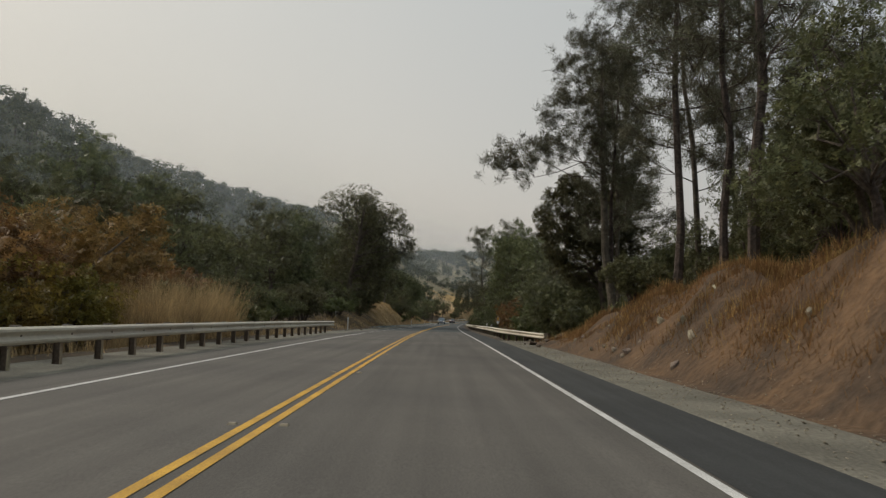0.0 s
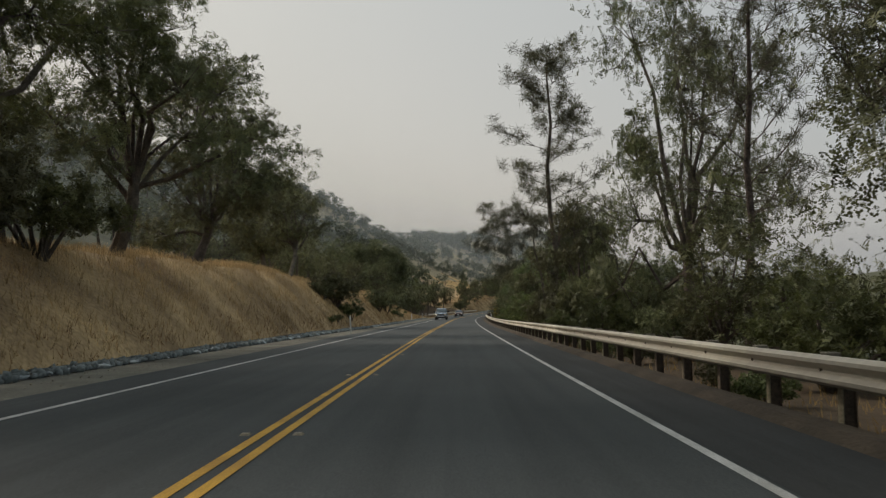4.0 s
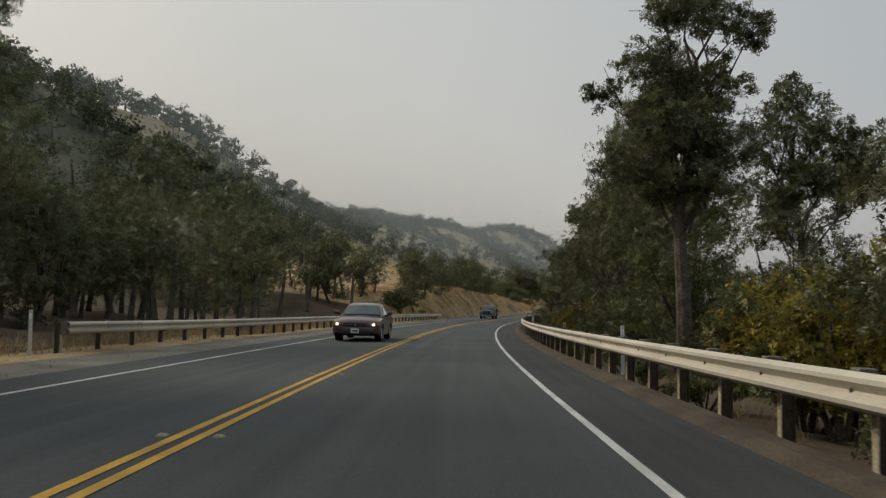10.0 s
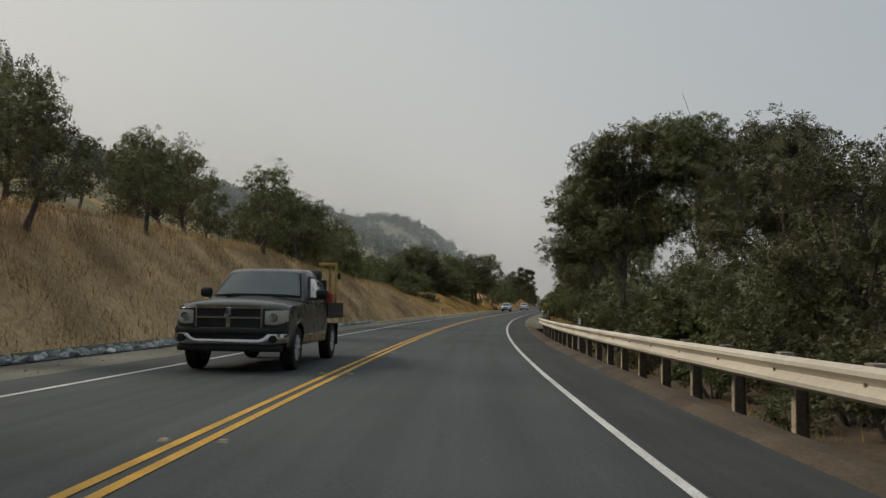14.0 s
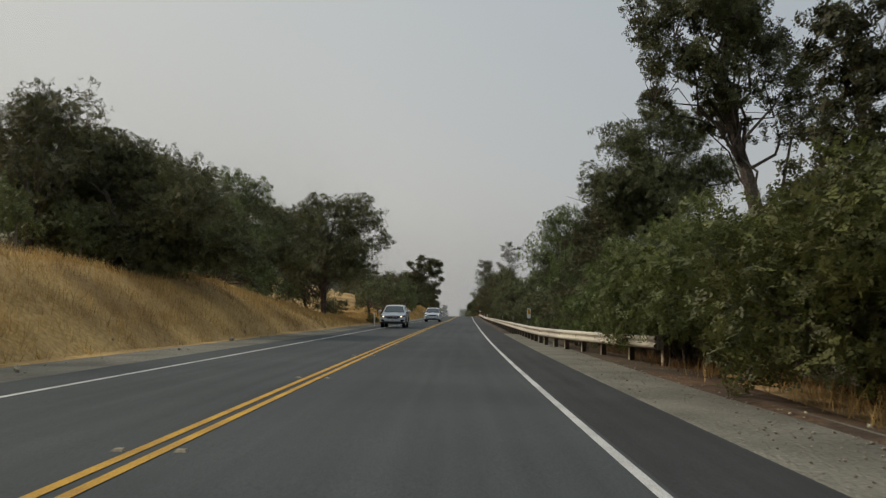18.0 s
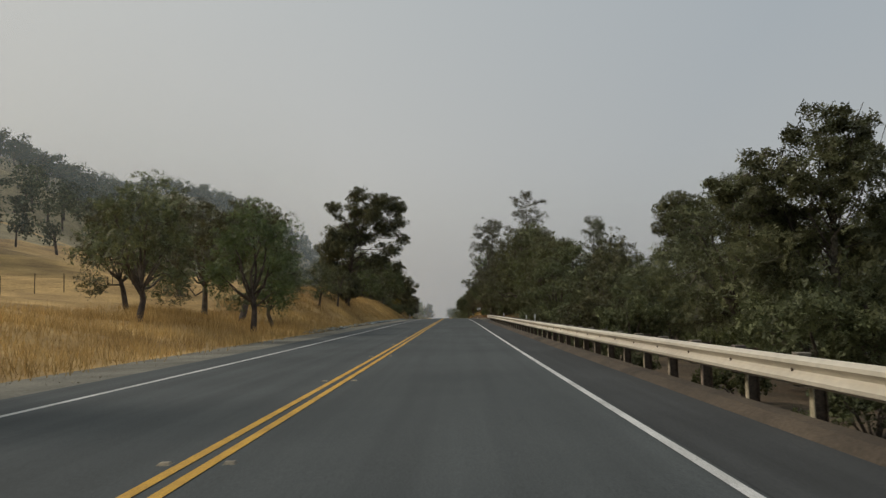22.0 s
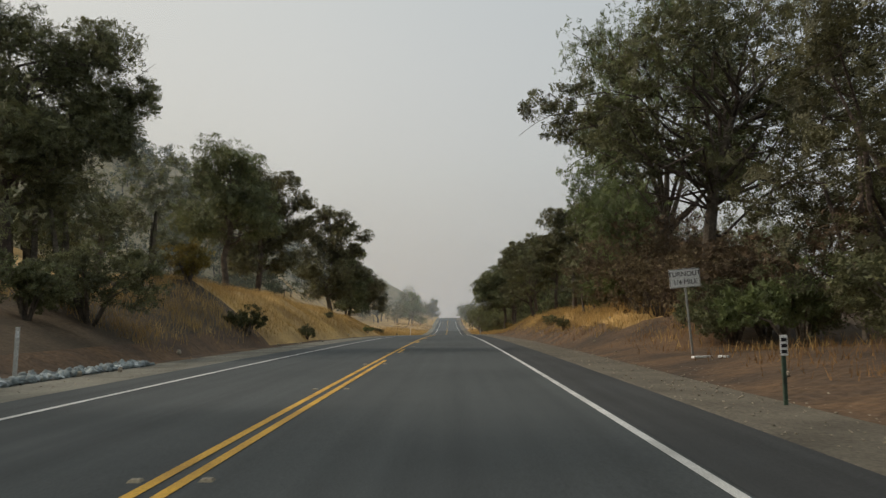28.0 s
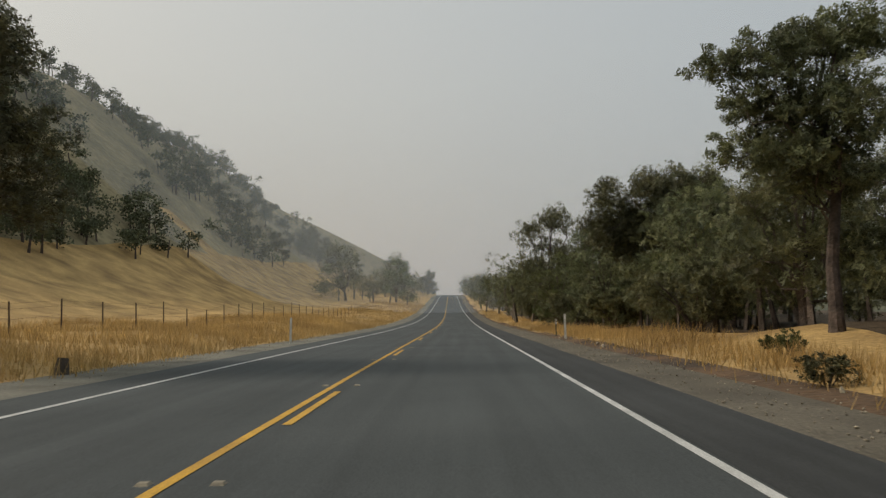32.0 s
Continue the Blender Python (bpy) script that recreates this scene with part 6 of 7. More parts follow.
def gravel(zones, label, seed):
    """Countless small stones as one mesh of blunt octahedra."""
    rng = np.random.default_rng(seed)
    so = np.concatenate([np.stack([rng.uniform(a, b, n), rng.uniform(c, d, n)], 1) for a, b, c, d, n in zones])
    p = at(so[:, 0], so[:, 1], rise(so[:, 0], so[:, 1]) - 0.008)
    n = len(p)
    size = rng.uniform(0.008, 0.02, (n, 1)) * rng.uniform(0.6, 1.5, (n, 1))
    a = rng.uniform(0, 6.28, n)
    x, y, z = np.stack([np.cos(a), np.sin(a), 0.3 * np.sin(3 * a)], 1), np.stack([-np.sin(a), np.cos(a), 0.3 * np.cos(2 * a)], 1), np.array([[0.2, 0.1, 1.0]])
    k = [size * rng.uniform(0.6, 1.3, (n, 1)) for _ in range(3)]
    v = np.stack([p + x * k[0], p + y * k[1], p - x * k[0], p - y * k[1], p + z * k[2] * 0.8, p - z * k[2] * 0.5], 1)
    f = np.array([(0, 1, 4), (1, 2, 4), (2, 3, 4), (3, 0, 4), (1, 0, 5), (2, 1, 5), (3, 2, 5), (0, 3, 5)])
    ob = new("gravel_stones", mesh_arrays("gravel_stones", v.reshape(-1, 3), (f[None] + 6 * np.arange(n)[:, None, None]).reshape(-1, 3), M_PALE_STONE))
    return tagged(ob, label, "gravel", kind="stuff")


gravel([(-2, 46, 5.05, 7.2, 2600), (418, 484, 5.05, 7.2, 2600), (668, 880, 5.05, 7.0, 6300), (47, 416, 5.65, 6.2, 1800), (484, 645, 5.65, 6.2, 1000), (60, 870, -6.4, -4.8, 6500), (5, 40, 7.0, 9.5, 700), (752, 812, 7.0, 8.6, 900)], "small tan gravel scattered along the shoulders", 77)


def loose_stones(zones, seed):
    rng = np.random.default_rng(seed)
    for s0, s1, o0, o1, n, a, b in zones:
        for k in range(n):
            s, o, q = rng.uniform(s0, s1), rng.uniform(o0, o1), rng.uniform(a, b)
            ob = new("stone", STONES[k % 4])
            ob.matrix_world = Matrix.Translation(ground_at(s, o, q * 0.15)) @ Euler(rng.uniform(0, 6, 3)).to_matrix().to_4x4() @ Matrix.Diagonal((q, q, q, 1))
            tagged(ob, "loose tan stone lying on the dirt shoulder", "stone", "loose stones on the shoulder")


loose_stones([(0, 46, 6.6, 8.6, 46, 0.1, 0.34), (418, 480, 6.4, 7.8, 14, 0.05, 0.12), (668, 830, 6.6, 8.6, 44, 0.05, 0.16), (440, 530, -7.6, -5.6, 22, 0.08, 0.25), (700, 830, -7.4, -5.4, 30, 0.08, 0.22), (827, 860, 6.2, 7.4, 14, 0.08, 0.2), (60, 95, -6.6, -5.2, 30, 0.08, 0.25)], 3)


M_DARK_ROCK = material("dark_brown_rock", (0.10, 0.08, 0.062), 0.9, dark=(0.05, 0.042, 0.035), scale=4, detail=20, bump=0.6)
for k, (s, o, q, mat) in enumerate(((37.3, 6.1, 0.34, M_DARK_ROCK), (34.6, 6.0, 0.24, M_DARK_ROCK), (33.7, 5.9, 0.16, M_DARK_ROCK), (40.3, 7.9, 0.62, M_PALE_STONE), (37.6, 5.75, 0.14, M_DARK_ROCK), (39.2, 7.5, 0.4, M_DARK_ROCK))):
    ob = new("rock", rock_mesh(60 + k, mat, q))
    ob.matrix_world = stand(s, o, q * 0.12, turn=k * 1.3)
    tagged(ob, "dark fallen rock at the foot of the red cut" if mat is M_DARK_ROCK else "pale boulder leaning on the red cut", "rock", "fallen rocks")
for k, (s, o, ln) in enumerate(((325.2, 5.3, 0.34), (324.2, 5.28, 0.2), (321.0, 5.3, 0.4), (331.5, 5.3, 0.25))):
    twig = limb_path(np.random.default_rng(90 + k), (0, 0, 0.012), (1, 0.4, 0.05), ln, 0.5, 5, 0.0)
    ob = new("fallen_twig", mesh_from("fallen_twig", *tube(twig, [0.018, 0.016, 0.014, 0.012, 0.009, 0.005], 5), M_DARK_ROCK))
    ob.matrix_world = Matrix.Translation(at(s, o, 0.125)) @ Matrix.Rotation(k * 1.9, 4, "Z")
    tagged(ob, "dark fallen twig lying on the asphalt berm", "twig", "fallen twigs")
stump = new("stump", mesh_from("stump", *tube([(0, 0, -0.1), (0, 0, 0.03), (0.02, 0, 0.2), (0.03, 0.02, 0.32)], [0.2, 0.16, 0.13, 0.12], 9), M_DARK_ROCK))
stump.matrix_world = stand(839, -6.4)
tagged(stump, "short dark stump in the dry grass by the road", "stump")


# ---- markers and signs ----
M_POST_WHITE = material("white_plastic", (0.68, 0.68, 0.64), 0.6, dark=(0.55, 0.54, 0.5), scale=4, detail=30, bump=0.1)
M_SIGN_WHITE = material("white_sign_face", (0.86, 0.87, 0.86), 0.4, dark=(0.8, 0.81, 0.8), scale=6, detail=40, bump=0.05)
M_SIGN_BLACK = material("black_sign_paint", (0.02, 0.02, 0.022), 0.6, scale=8, detail=40, bump=0)
M_AMBER = material("amber_reflector", (0.68, 0.36, 0.03), 0.4, dark=(0.55, 0.28, 0.02), scale=8, detail=40, bump=0.05)
M_STEEL = material("galvanised_steel", (0.42, 0.43, 0.42), 0.5, metal=0.5, dark=(0.3, 0.3, 0.29), scale=6, detail=30, bump=0.1)
M_GREEN_POST = material("green_painted_steel", (0.05, 0.085, 0.06), 0.6, dark=(0.035, 0.05, 0.04), scale=6, detail=30, bump=0.1)


def box_bm(sx, sy, sz, at_=(0, 0, 0), bevel=0.0, bm=None):
    own = bm or bmesh.new()
    made = bmesh.ops.create_cube(own, size=1, matrix=Matrix.Translation(at_) @ Matrix.Diagonal((sx, sy, sz, 1)))
    if bevel:
        edges = {e for v in made["verts"] for e in v.link_edges}
        bmesh.ops.bevel(own, geom=list(edges), offset=bevel, segments=2, profile=0.5, affect="EDGES")
    return own


def shared(name, bm, mat):
    me = bpy.data.meshes.new(name)
    bm.to_mesh(me)
    bm.free()
    me.materials.append(mat)
    return me


DEL_BLADE = shared("blade", box_bm(0.095, 0.016, 1.15, (0, 0, 0.52), 0.006), M_POST_WHITE)
DEL_BAND = shared("reflector", box_bm(0.075, 0.006, 0.14, (0, -0.012, 0.95), 0.002), M_SIGN_WHITE)


def delineator(s, o, lean=0.0, dz=0.0):
    root = thing("delineator_post", "slim white plastic delineator post at the road's edge", "marker post", "delineator posts")
    root.matrix_world = stand(s, o, dz) @ Matrix.Rotation(lean, 4, "Y")
    part("blade", DEL_BLADE, None, root)
    part("reflector", DEL_BAND, None, root)


for s, o in [(69, -6.3), (85, -9.6), (155, -5.2), (234, -6.8), (262, -7.2), (276, -7.9), (330, -7.6), (398, -6.9), (453, -5.3), (532, -5.2), (542, -5.4), (736, -7.0), (857, -5.4), (83, 6.3), (242, 6.4), (276, 6.2), (316, 6.2), (349, 6.2), (390, 6.2), (455, 7.2), (610, 6.3), (618, 6.5), (858, 6.6), (640, 6.4)]:
    delineator(s, o, lean=0.05 * math.sin(s), dz=0.25 if 44 < s < 657 and o > 6 else 0.0)


def object_marker(s, o, amber=True):
    """A narrow upright marker panel on a post behind the rail."""
    root = thing("object_marker", "white marker panel with an amber reflector patch" if amber else "small white marker panel with rows of black characters", "road sign", "small roadside markers")
    root.matrix_world = Matrix.Translation(at(s, o)) @ Matrix.Rotation(yaw_at(s), 4, "Z")
    top = 1.5 if amber else 0.86
    part("post", box_bm(0.05, 0.04, top + 0.75, (0, 0.03, top / 2 - 0.39), 0.006), M_GREEN_POST, root)
    h = 0.62 if amber else 0.26
    part("panel", box_bm(0.22 if amber else 0.095, 0.008, h, (0, 0, top - h / 2), 0.003), M_SIGN_WHITE, root)
    if amber:
        part("reflector", box_bm(0.165, 0.006, 0.33, (0, -0.008, 1.3), 0.002), M_AMBER, root)
    else:
        for k in range(3):
            part("character_bar", box_bm(0.07, 0.004, 0.045, (0, -0.007, 0.80 - 0.075 * k)), M_SIGN_BLACK, root)


object_marker(70.5, 6.7)
object_marker(514.5, 6.8)
object_marker(75.5, 6.9)
object_marker(80.6, 6.7, False)
object_marker(292.9, 6.7, False)
object_marker(534, 6.9, False)
object_marker(549.6, 6.6, False)
object_marker(729.8, 6.15, False)
object_marker(863, 6.8, False)


def lettering(text, size, mat, parent, place):
    cu = bpy.data.curves.new("lettering", "FONT")
    cu.body, cu.size, cu.extrude, cu.align_x, cu.align_y = text, size, 0.002, "CENTER", "CENTER"
    ob = new("lettering", cu)
    bpy.context.view_layer.update()
    me = bpy.data.meshes.new_from_object(ob.evaluated_get(bpy.context.evaluated_depsgraph_get()))
    bpy.data.objects.remove(ob)
    me.materials.clear()
    me.materials.append(mat)
    ob = new("lettering", me)
    ob.parent = parent
    ob.matrix_local = Matrix.Translation(place) @ Matrix.Rotation(radians(90), 4, "X")
    return ob


turnout = thing("turnout_sign", "white turnout sign with black lettering on a thin leaning post", "road sign")
turnout.matrix_world = Matrix.Translation(at(740, 8.05)) @ Matrix.Rotation(yaw_at(740), 4, "Z") @ Matrix.Rotation(radians(-4), 4, "Y")
part("post", box_bm(0.05, 0.05, 2.7, (0, 0.035, 1.0), 0.008), M_STEEL, turnout)
part("panel", box_bm(0.79, 0.01, 0.48, (0, 0, 2.09), 0.004), M_SIGN_WHITE, turnout)
for x, z, sx, sz in ((0, 2.318, 0.77, 0.012), (0, 1.862, 0.77, 0.012), (-0.38, 2.09, 0.012, 0.45), (0.38, 2.09, 0.012, 0.45)):
    part("border", box_bm(sx, 0.004, sz, (x, -0.008, z)), M_SIGN_BLACK, turnout)
lettering("TURNOUT", 0.172, M_SIGN_BLACK, turnout, (0, -0.009, 2.195))
lettering("1/4 MILE", 0.172, M_SIGN_BLACK, turnout, (0, -0.009, 1.99))

# Debris by the sign.
for s, o, ln in ((738.2, 7.7, 0.5), (737.3, 7.9, 0.22)):
    scrap = new("scrap_board", shared("scrap_board", box_bm(ln, 0.12, 0.05, (0, 0, 0.03), 0.01), M_SIGN_WHITE))
    scrap.matrix_world = stand(s, o, turn=0.4 + s)
    tagged(scrap, "pale scrap of board lying on the dirt", "debris", "scraps by the sign")


# ---- wire fence on the meadow ----
M_FENCE = material("rusty_steel_stake", (0.12, 0.085, 0.06), 0.8, dark=(0.07, 0.05, 0.04), scale=8, detail=30, bump=0.2)


def fence(s0, s1, o, step, label):
    root = thing("wire_fence", label, "fence", where=Matrix.Translation(ground_at(s0, o)))
    inv = root.matrix_world.inverted()
    stake = shared("stake", box_bm(0.05, 0.05, 1.45, (0, 0, 0.6), 0.006), M_FENCE)
    n = int((s1 - s0) / step)
    tops = []
    for k in range(n + 1):
        s = s0 + k * step
        ob = new("stake", stake)
        ob.parent, ob.matrix_parent_inverse = root, inv
        ob.matrix_world = stand(s, o) @ Matrix.Rotation(random.uniform(-0.06, 0.06), 4, "X")
        tops.append(Vector(ground_at(s, o)))
    for h in (0.35, 0.7, 1.05, 1.25):
        ob = part("wire", mesh_from("wire", *tube([p + Vector((0, 0, h)) for p in tops], [0.004] * len(tops), 3), M_FENCE), None, root)
        ob.matrix_parent_inverse = inv


fence(828, 990, -13.5, 3.6, "sagging barbed wire fence on thin stakes in dry grass")
fence(546, 640, -26, 4.0, "thin wire fence crossing the dry meadow")


# ---- vehicles in the oncoming lane ----
def paint(name, colour, rough=0.28, metal=0.0, coat=0.6, spec=0.5):
    """Smooth lacquer or glass with a faint film of road dust."""
    m = bpy.data.materials.new(name)
    m.use_nodes = True
    n, l = m.node_tree.nodes, m.node_tree.links
    b = n["Principled BSDF"]
    b.inputs["Metallic"].default_value, b.inputs["Coat Weight"].default_value, b.inputs["Specular IOR Level"].default_value = metal, coat, spec
    b.inputs["Coat Roughness"].default_value = 0.08
    dust, mix, gloss, place = n.new("ShaderNodeTexNoise"), n.new("ShaderNodeMix"), n.new("ShaderNodeMapRange"), n.new("ShaderNodeTexCoord")
    dust.inputs["Scale"].default_value, dust.inputs["Detail"].default_value = 1.2, 6
    mix.data_type = "RGBA"
    mix.inputs[6].default_value, mix.inputs[7].default_value = (*colour, 1), (*(0.88 * c + 0.012 for c in colour), 1)
    gloss.inputs[3].default_value, gloss.inputs[4].default_value = rough, rough + 0.12
    l.new(place.outputs["Object"], dust.inputs["Vector"])
    l.new(dust.outputs["Fac"], mix.inputs[0])
    l.new(dust.outputs["Fac"], gloss.inputs[0])
    l.new(mix.outputs[2], b.inputs["Base Color"])
    l.new(gloss.outputs[0], b.inputs["Roughness"])
    return m


P_SILVER = paint("silver_blue_paint", (0.25, 0.32, 0.385), 0.2, 0.55, 0.9)
P_MAROON = paint("dark_maroon_paint", (0.06, 0.022, 0.024))
P_CHARCOAL = paint("dark_grey_green_paint", (0.012, 0.014, 0.013), 0.22, 0.0, 0.2, 0.35)
P_WHITE = paint("pale_white_paint", (0.50, 0.555, 0.63))
M_GLASS = paint("tinted_glass", (0.085, 0.13, 0.155), 0.03, 0.0, 0.8, 1.0)
M_CHROME = paint("chrome", (0.42, 0.43, 0.44), 0.14, 1.0, 0.0)
M_RIM = paint("silver_alloy", (0.52, 0.53, 0.54), 0.3, 0.4, 0.4)
M_BLACK = material("black_plastic", (0.018, 0.018, 0.019), 0.6, scale=5, detail=40, bump=0.05)
M_TYRE = material("tyre_rubber", (0.02, 0.02, 0.02), 0.9, scale=8, detail=60, bump=0.3)
M_LENS = paint("lamp_lens", (0.15, 0.15, 0.14), 0.05, 0.3, 1.0)
M_CLOUDED = paint("clouded_lamp_lens", (0.42, 0.41, 0.37), 0.2, 0.1, 0.6)
M_ORANGE = paint("amber_lens", (0.6, 0.2, 0.03), 0.2, 0.0, 1.0)
M_TAIL = paint("red_lens", (0.3, 0.02, 0.02), 0.2, 0.0, 1.0)
M_RED = material("red_enamel", (0.4, 0.05, 0.03), 0.5, scale=5, detail=30, bump=0.1)
M_YELLOW_STEEL = material("yellow_enamel", (0.42, 0.3, 0.08), 0.5, scale=5, detail=30, bump=0.1)
M_LIT = bpy.data.materials.new("lit_headlamp")
M_LIT.use_nodes = True
M_LIT.node_tree.nodes["Principled BSDF"].inputs["Emission Color"].default_value = (1.0, 0.85, 0.6, 1)
M_LIT.node_tree.nodes["Principled BSDF"].inputs["Emission Strength"].default_value = 2.6


def skin(bm, mat, name, parent, label="", angle=35):
    ob = part(name, bm, mat, parent, label)
    for poly in ob.data.polygons:
        poly.use_smooth = True
    ob.data.set_sharp_from_angle(angle=radians(angle))
    return ob


def prism(points, offset, mat, name, parent, label=""):
    """A flat pane through points, given some thickness along offset."""
    bm = bmesh.new()
    a = [bm.verts.new(p) for p in points]
    b = [bm.verts.new(Vector(p) + Vector(offset)) for p in points]
    bm.faces.new(a)
    bm.faces.new(b[::-1])
    for k in range(len(a)):
        q = (k + 1) % len(a)
        bm.faces.new((a[k], b[k], b[q], a[q]))
    bmesh.ops.recalc_face_normals(bm, faces=bm.faces)
    return part(name, bm, mat, parent, label)


def disc(radius, depth, place, segments=28, hollow=0.0):
    """A wheel-like solid whose axle lies along x."""
    bm = bmesh.new()
    prof = [(hollow, -depth / 2), (radius - 0.03, -depth / 2), (radius, -depth / 2 + 0.035), (radius, depth / 2 - 0.035), (radius - 0.03, depth / 2), (hollow, depth / 2)]
    rings = []
    for k in range(segments):
        t = 2 * math.pi * k / segments
        rings.append([bm.verts.new((place[0] + x, place[1] + math.cos(t) * r, place[2] + math.sin(t) * r)) for r, x in prof])
    for k in range(segments):
        a, b = rings[k], rings[(k + 1) % segments]
        for j in range(len(prof)):
            q = (j + 1) % len(prof)
            bm.faces.new((a[j], a[q], b[q], b[j]))
    bmesh.ops.recalc_face_normals(bm, faces=bm.faces)
    return bm


def wheel(root, x, y, r, width):
    side = 1 if x > 0 else -1
    holder = skin(disc(r, width, (x, y, r), hollow=r * 0.6), M_TYRE, "wheel", root)
    skin(disc(r * 0.64, width * 0.96, (x, y, r), hollow=r * 0.54), M_RIM, "rim", holder, "polished alloy rim")
    for k in range(9):
        t = 2 * math.pi * k / 9 + 0.3
        bm = box_bm(0.03, r * 0.58, 0.055, (0, r * 0.29, 0), 0.01)
        bmesh.ops.transform(bm, matrix=Matrix.Translation((x + side * width * 0.44, y, r)) @ Matrix.Rotation(t, 4, "X"), verts=bm.verts)
        part("spoke", bm, M_RIM, holder)
    part("brake", disc(r * 0.5, 0.04, (x + side * width * 0.1, y, r), 18), M_BLACK, holder)
    part("hub", disc(r * 0.14, 0.05, (x + side * width * 0.44, y, r), 14), M_RIM, holder)
    return holder


class Shape:
    """A vehicle's outline: front curve in plan, side tuck, wheel arches, and the line of its hood and belt."""

    def __init__(self, spec):
        self.length, self.height, self.hood, self.belt, self.climb, self.low = spec["length"], spec["height"], spec["hood"], spec["belt"], spec["climb"], spec["low"]
        self.wheel, self.axles, self.roof_drop, self.cowl, self.wind, self.roof_end = spec["wheel"], spec["axles"], spec["roof_drop"], spec["cowl"], spec["wind"], spec["roof_end"]
        self.rear, self.deck, self.tumble, self.tailglass, self.windows = spec["rear"], spec["deck"], spec["tumble"], spec["tailglass"], spec["windows"]
        self.w, self.f, self.b = spec["width"] / 2, spec["length"] / 2, -spec["length"] / 2

    def back(self, u, k=1.0):
        """How far the nose curves back at a share u of the half width."""
        u = abs(u)
        return k * (0.07 * u * u + 3.4 * max(0.0, u - 0.76) ** 2)

    def side(self, z):
        """Half width at a height: tucked in below and towards the belt."""
        mid = self.low + 0.5 * (self.belt - self.low)
        if z < mid:
            return self.w * (1 - 0.055 * ((mid - z) / (mid - self.low)) ** 2)
        return self.w * (1 - 0.035 * ((z - mid) / (self.belt - mid)) ** 2)

    def bottom(self, y):
        """Lower edge of the side, lifted over the wheels."""
        z = self.low + (0.10 if y < self.b + 0.3 or y > self.f - 0.2 else 0.0)
        for a in self.axles:
            d = (self.wheel + 0.075) ** 2 - (y - a) ** 2
            if d > 0:
                z = max(z, self.wheel + math.sqrt(d))
        return z

    def top(self, y):
        """Height of hood, belt and deck along the side."""
        if y > self.cowl:
            q = (y - self.cowl) / (self.f - self.cowl)
            return self.belt - (self.belt - self.hood) * q ** 1.6 - 0.07 * max(0.0, q - 0.86) / 0.14
        if y > self.rear:
            return self.belt + self.climb * (self.cowl - y) / (self.cowl - self.rear)
        return self.deck - 0.05 * max(0.0, 1 - (y - self.b) / 0.12)


ACROSS = (1.0, 0.95, 0.86, 0.62, 0.3, 0.0)
UPWARD = (0.0, 0.12, 0.3, 0.5, 0.68, 0.84, 0.95, 1.0)


def body_shell(sh, finish, root, stop=None):
    """The painted body: rings along its length with real wheel openings, closed by a curved nose."""
    stop = sh.b if stop is None else stop
    marks = {sh.f, sh.f - 0.02, sh.f - 0.06, sh.f - 0.14, sh.cowl, sh.rear + 0.01, sh.rear - 0.01, stop, stop + 0.03, stop + 0.1, stop + 0.25}
    for a in sh.axles:
        R = sh.wheel + 0.075
        marks |= {a + R * math.cos(math.pi * k / 16) for k in range(17)} | {a + R + 0.004, a - R - 0.004}
    marks |= {stop + (sh.f - stop) * k / 18 for k in range(19)}
    ys = sorted((y for y in marks if stop <= y <= sh.f), reverse=True)
    bm = bmesh.new()
    rings = []
    for y in ys:
        low, high = sh.bottom(y), sh.top(y)
        near = min(1.0, max(0.0, (y - (sh.f - 0.75)) / 0.75)) ** 2
        tail = max(0.0, 1 - (y - sh.b) / 0.3) ** 2 * 0.06
        sink = 0.05 * max(0.0, 1 - (sh.f - y) / 0.05)
        half = []
        for t in UPWARD:
            z = low + (high - 0.06 - low) * t
            half.append((sh.side(z) * (1 - tail), z))
        xs = half[-1][0]
        crown = 0.05 if y > sh.cowl else 0.0
        half += [(xs * u, high - (0.045, 0.018, 0.006, 0, 0)[j] + crown * (1 - u * u) * (1 - sink / 0.05)) for j, u in enumerate(ACROSS[1:])]
        pts = [(x, z) for x, z in half] + [(-x, z) for x, z in half[-2::-1]]
        rings.append([bm.verts.new((x, y - sh.back(x / sh.w, near), z)) for x, z in pts])
    for a, b in zip(rings, rings[1:]):
        for k in range(len(a)):
            q = (k + 1) % len(a)
            face = bm.faces.new((a[k], a[q], b[q], b[k]))
            face.material_index = 1 if q == 0 else 0
    bm.faces.new(rings[-1])
    # The nose, as rows across between the two sides of the first ring.
    first = rings[0]
    n = len(first)
    rows = []
    for i in range(len(UPWARD)):
        a, b = first[i], first[n - 1 - i]
        mids = []
        for u in ACROSS[1:-1] + tuple(-v for v in ACROSS[:0:-1]):
            x = a.co.x * u
            if i == len(UPWARD) - 1:
                break
            mids.append(bm.verts.new((x, sh.f - sh.back(x / sh.w), a.co.z)))
        rows.append([a] + mids + [b] if mids else first[i:n - i])
    for a, b in zip(rows, rows[1:]):
        for k in range(min(len(a), len(b)) - 1):
            bm.faces.new((a[k], b[k], b[k + 1], a[k + 1]))
    bmesh.ops.recalc_face_normals(bm, faces=bm.faces)
    ob = skin(bm, finish, "body", root, angle=38)
    ob.data.materials.append(M_BLACK)
    return ob


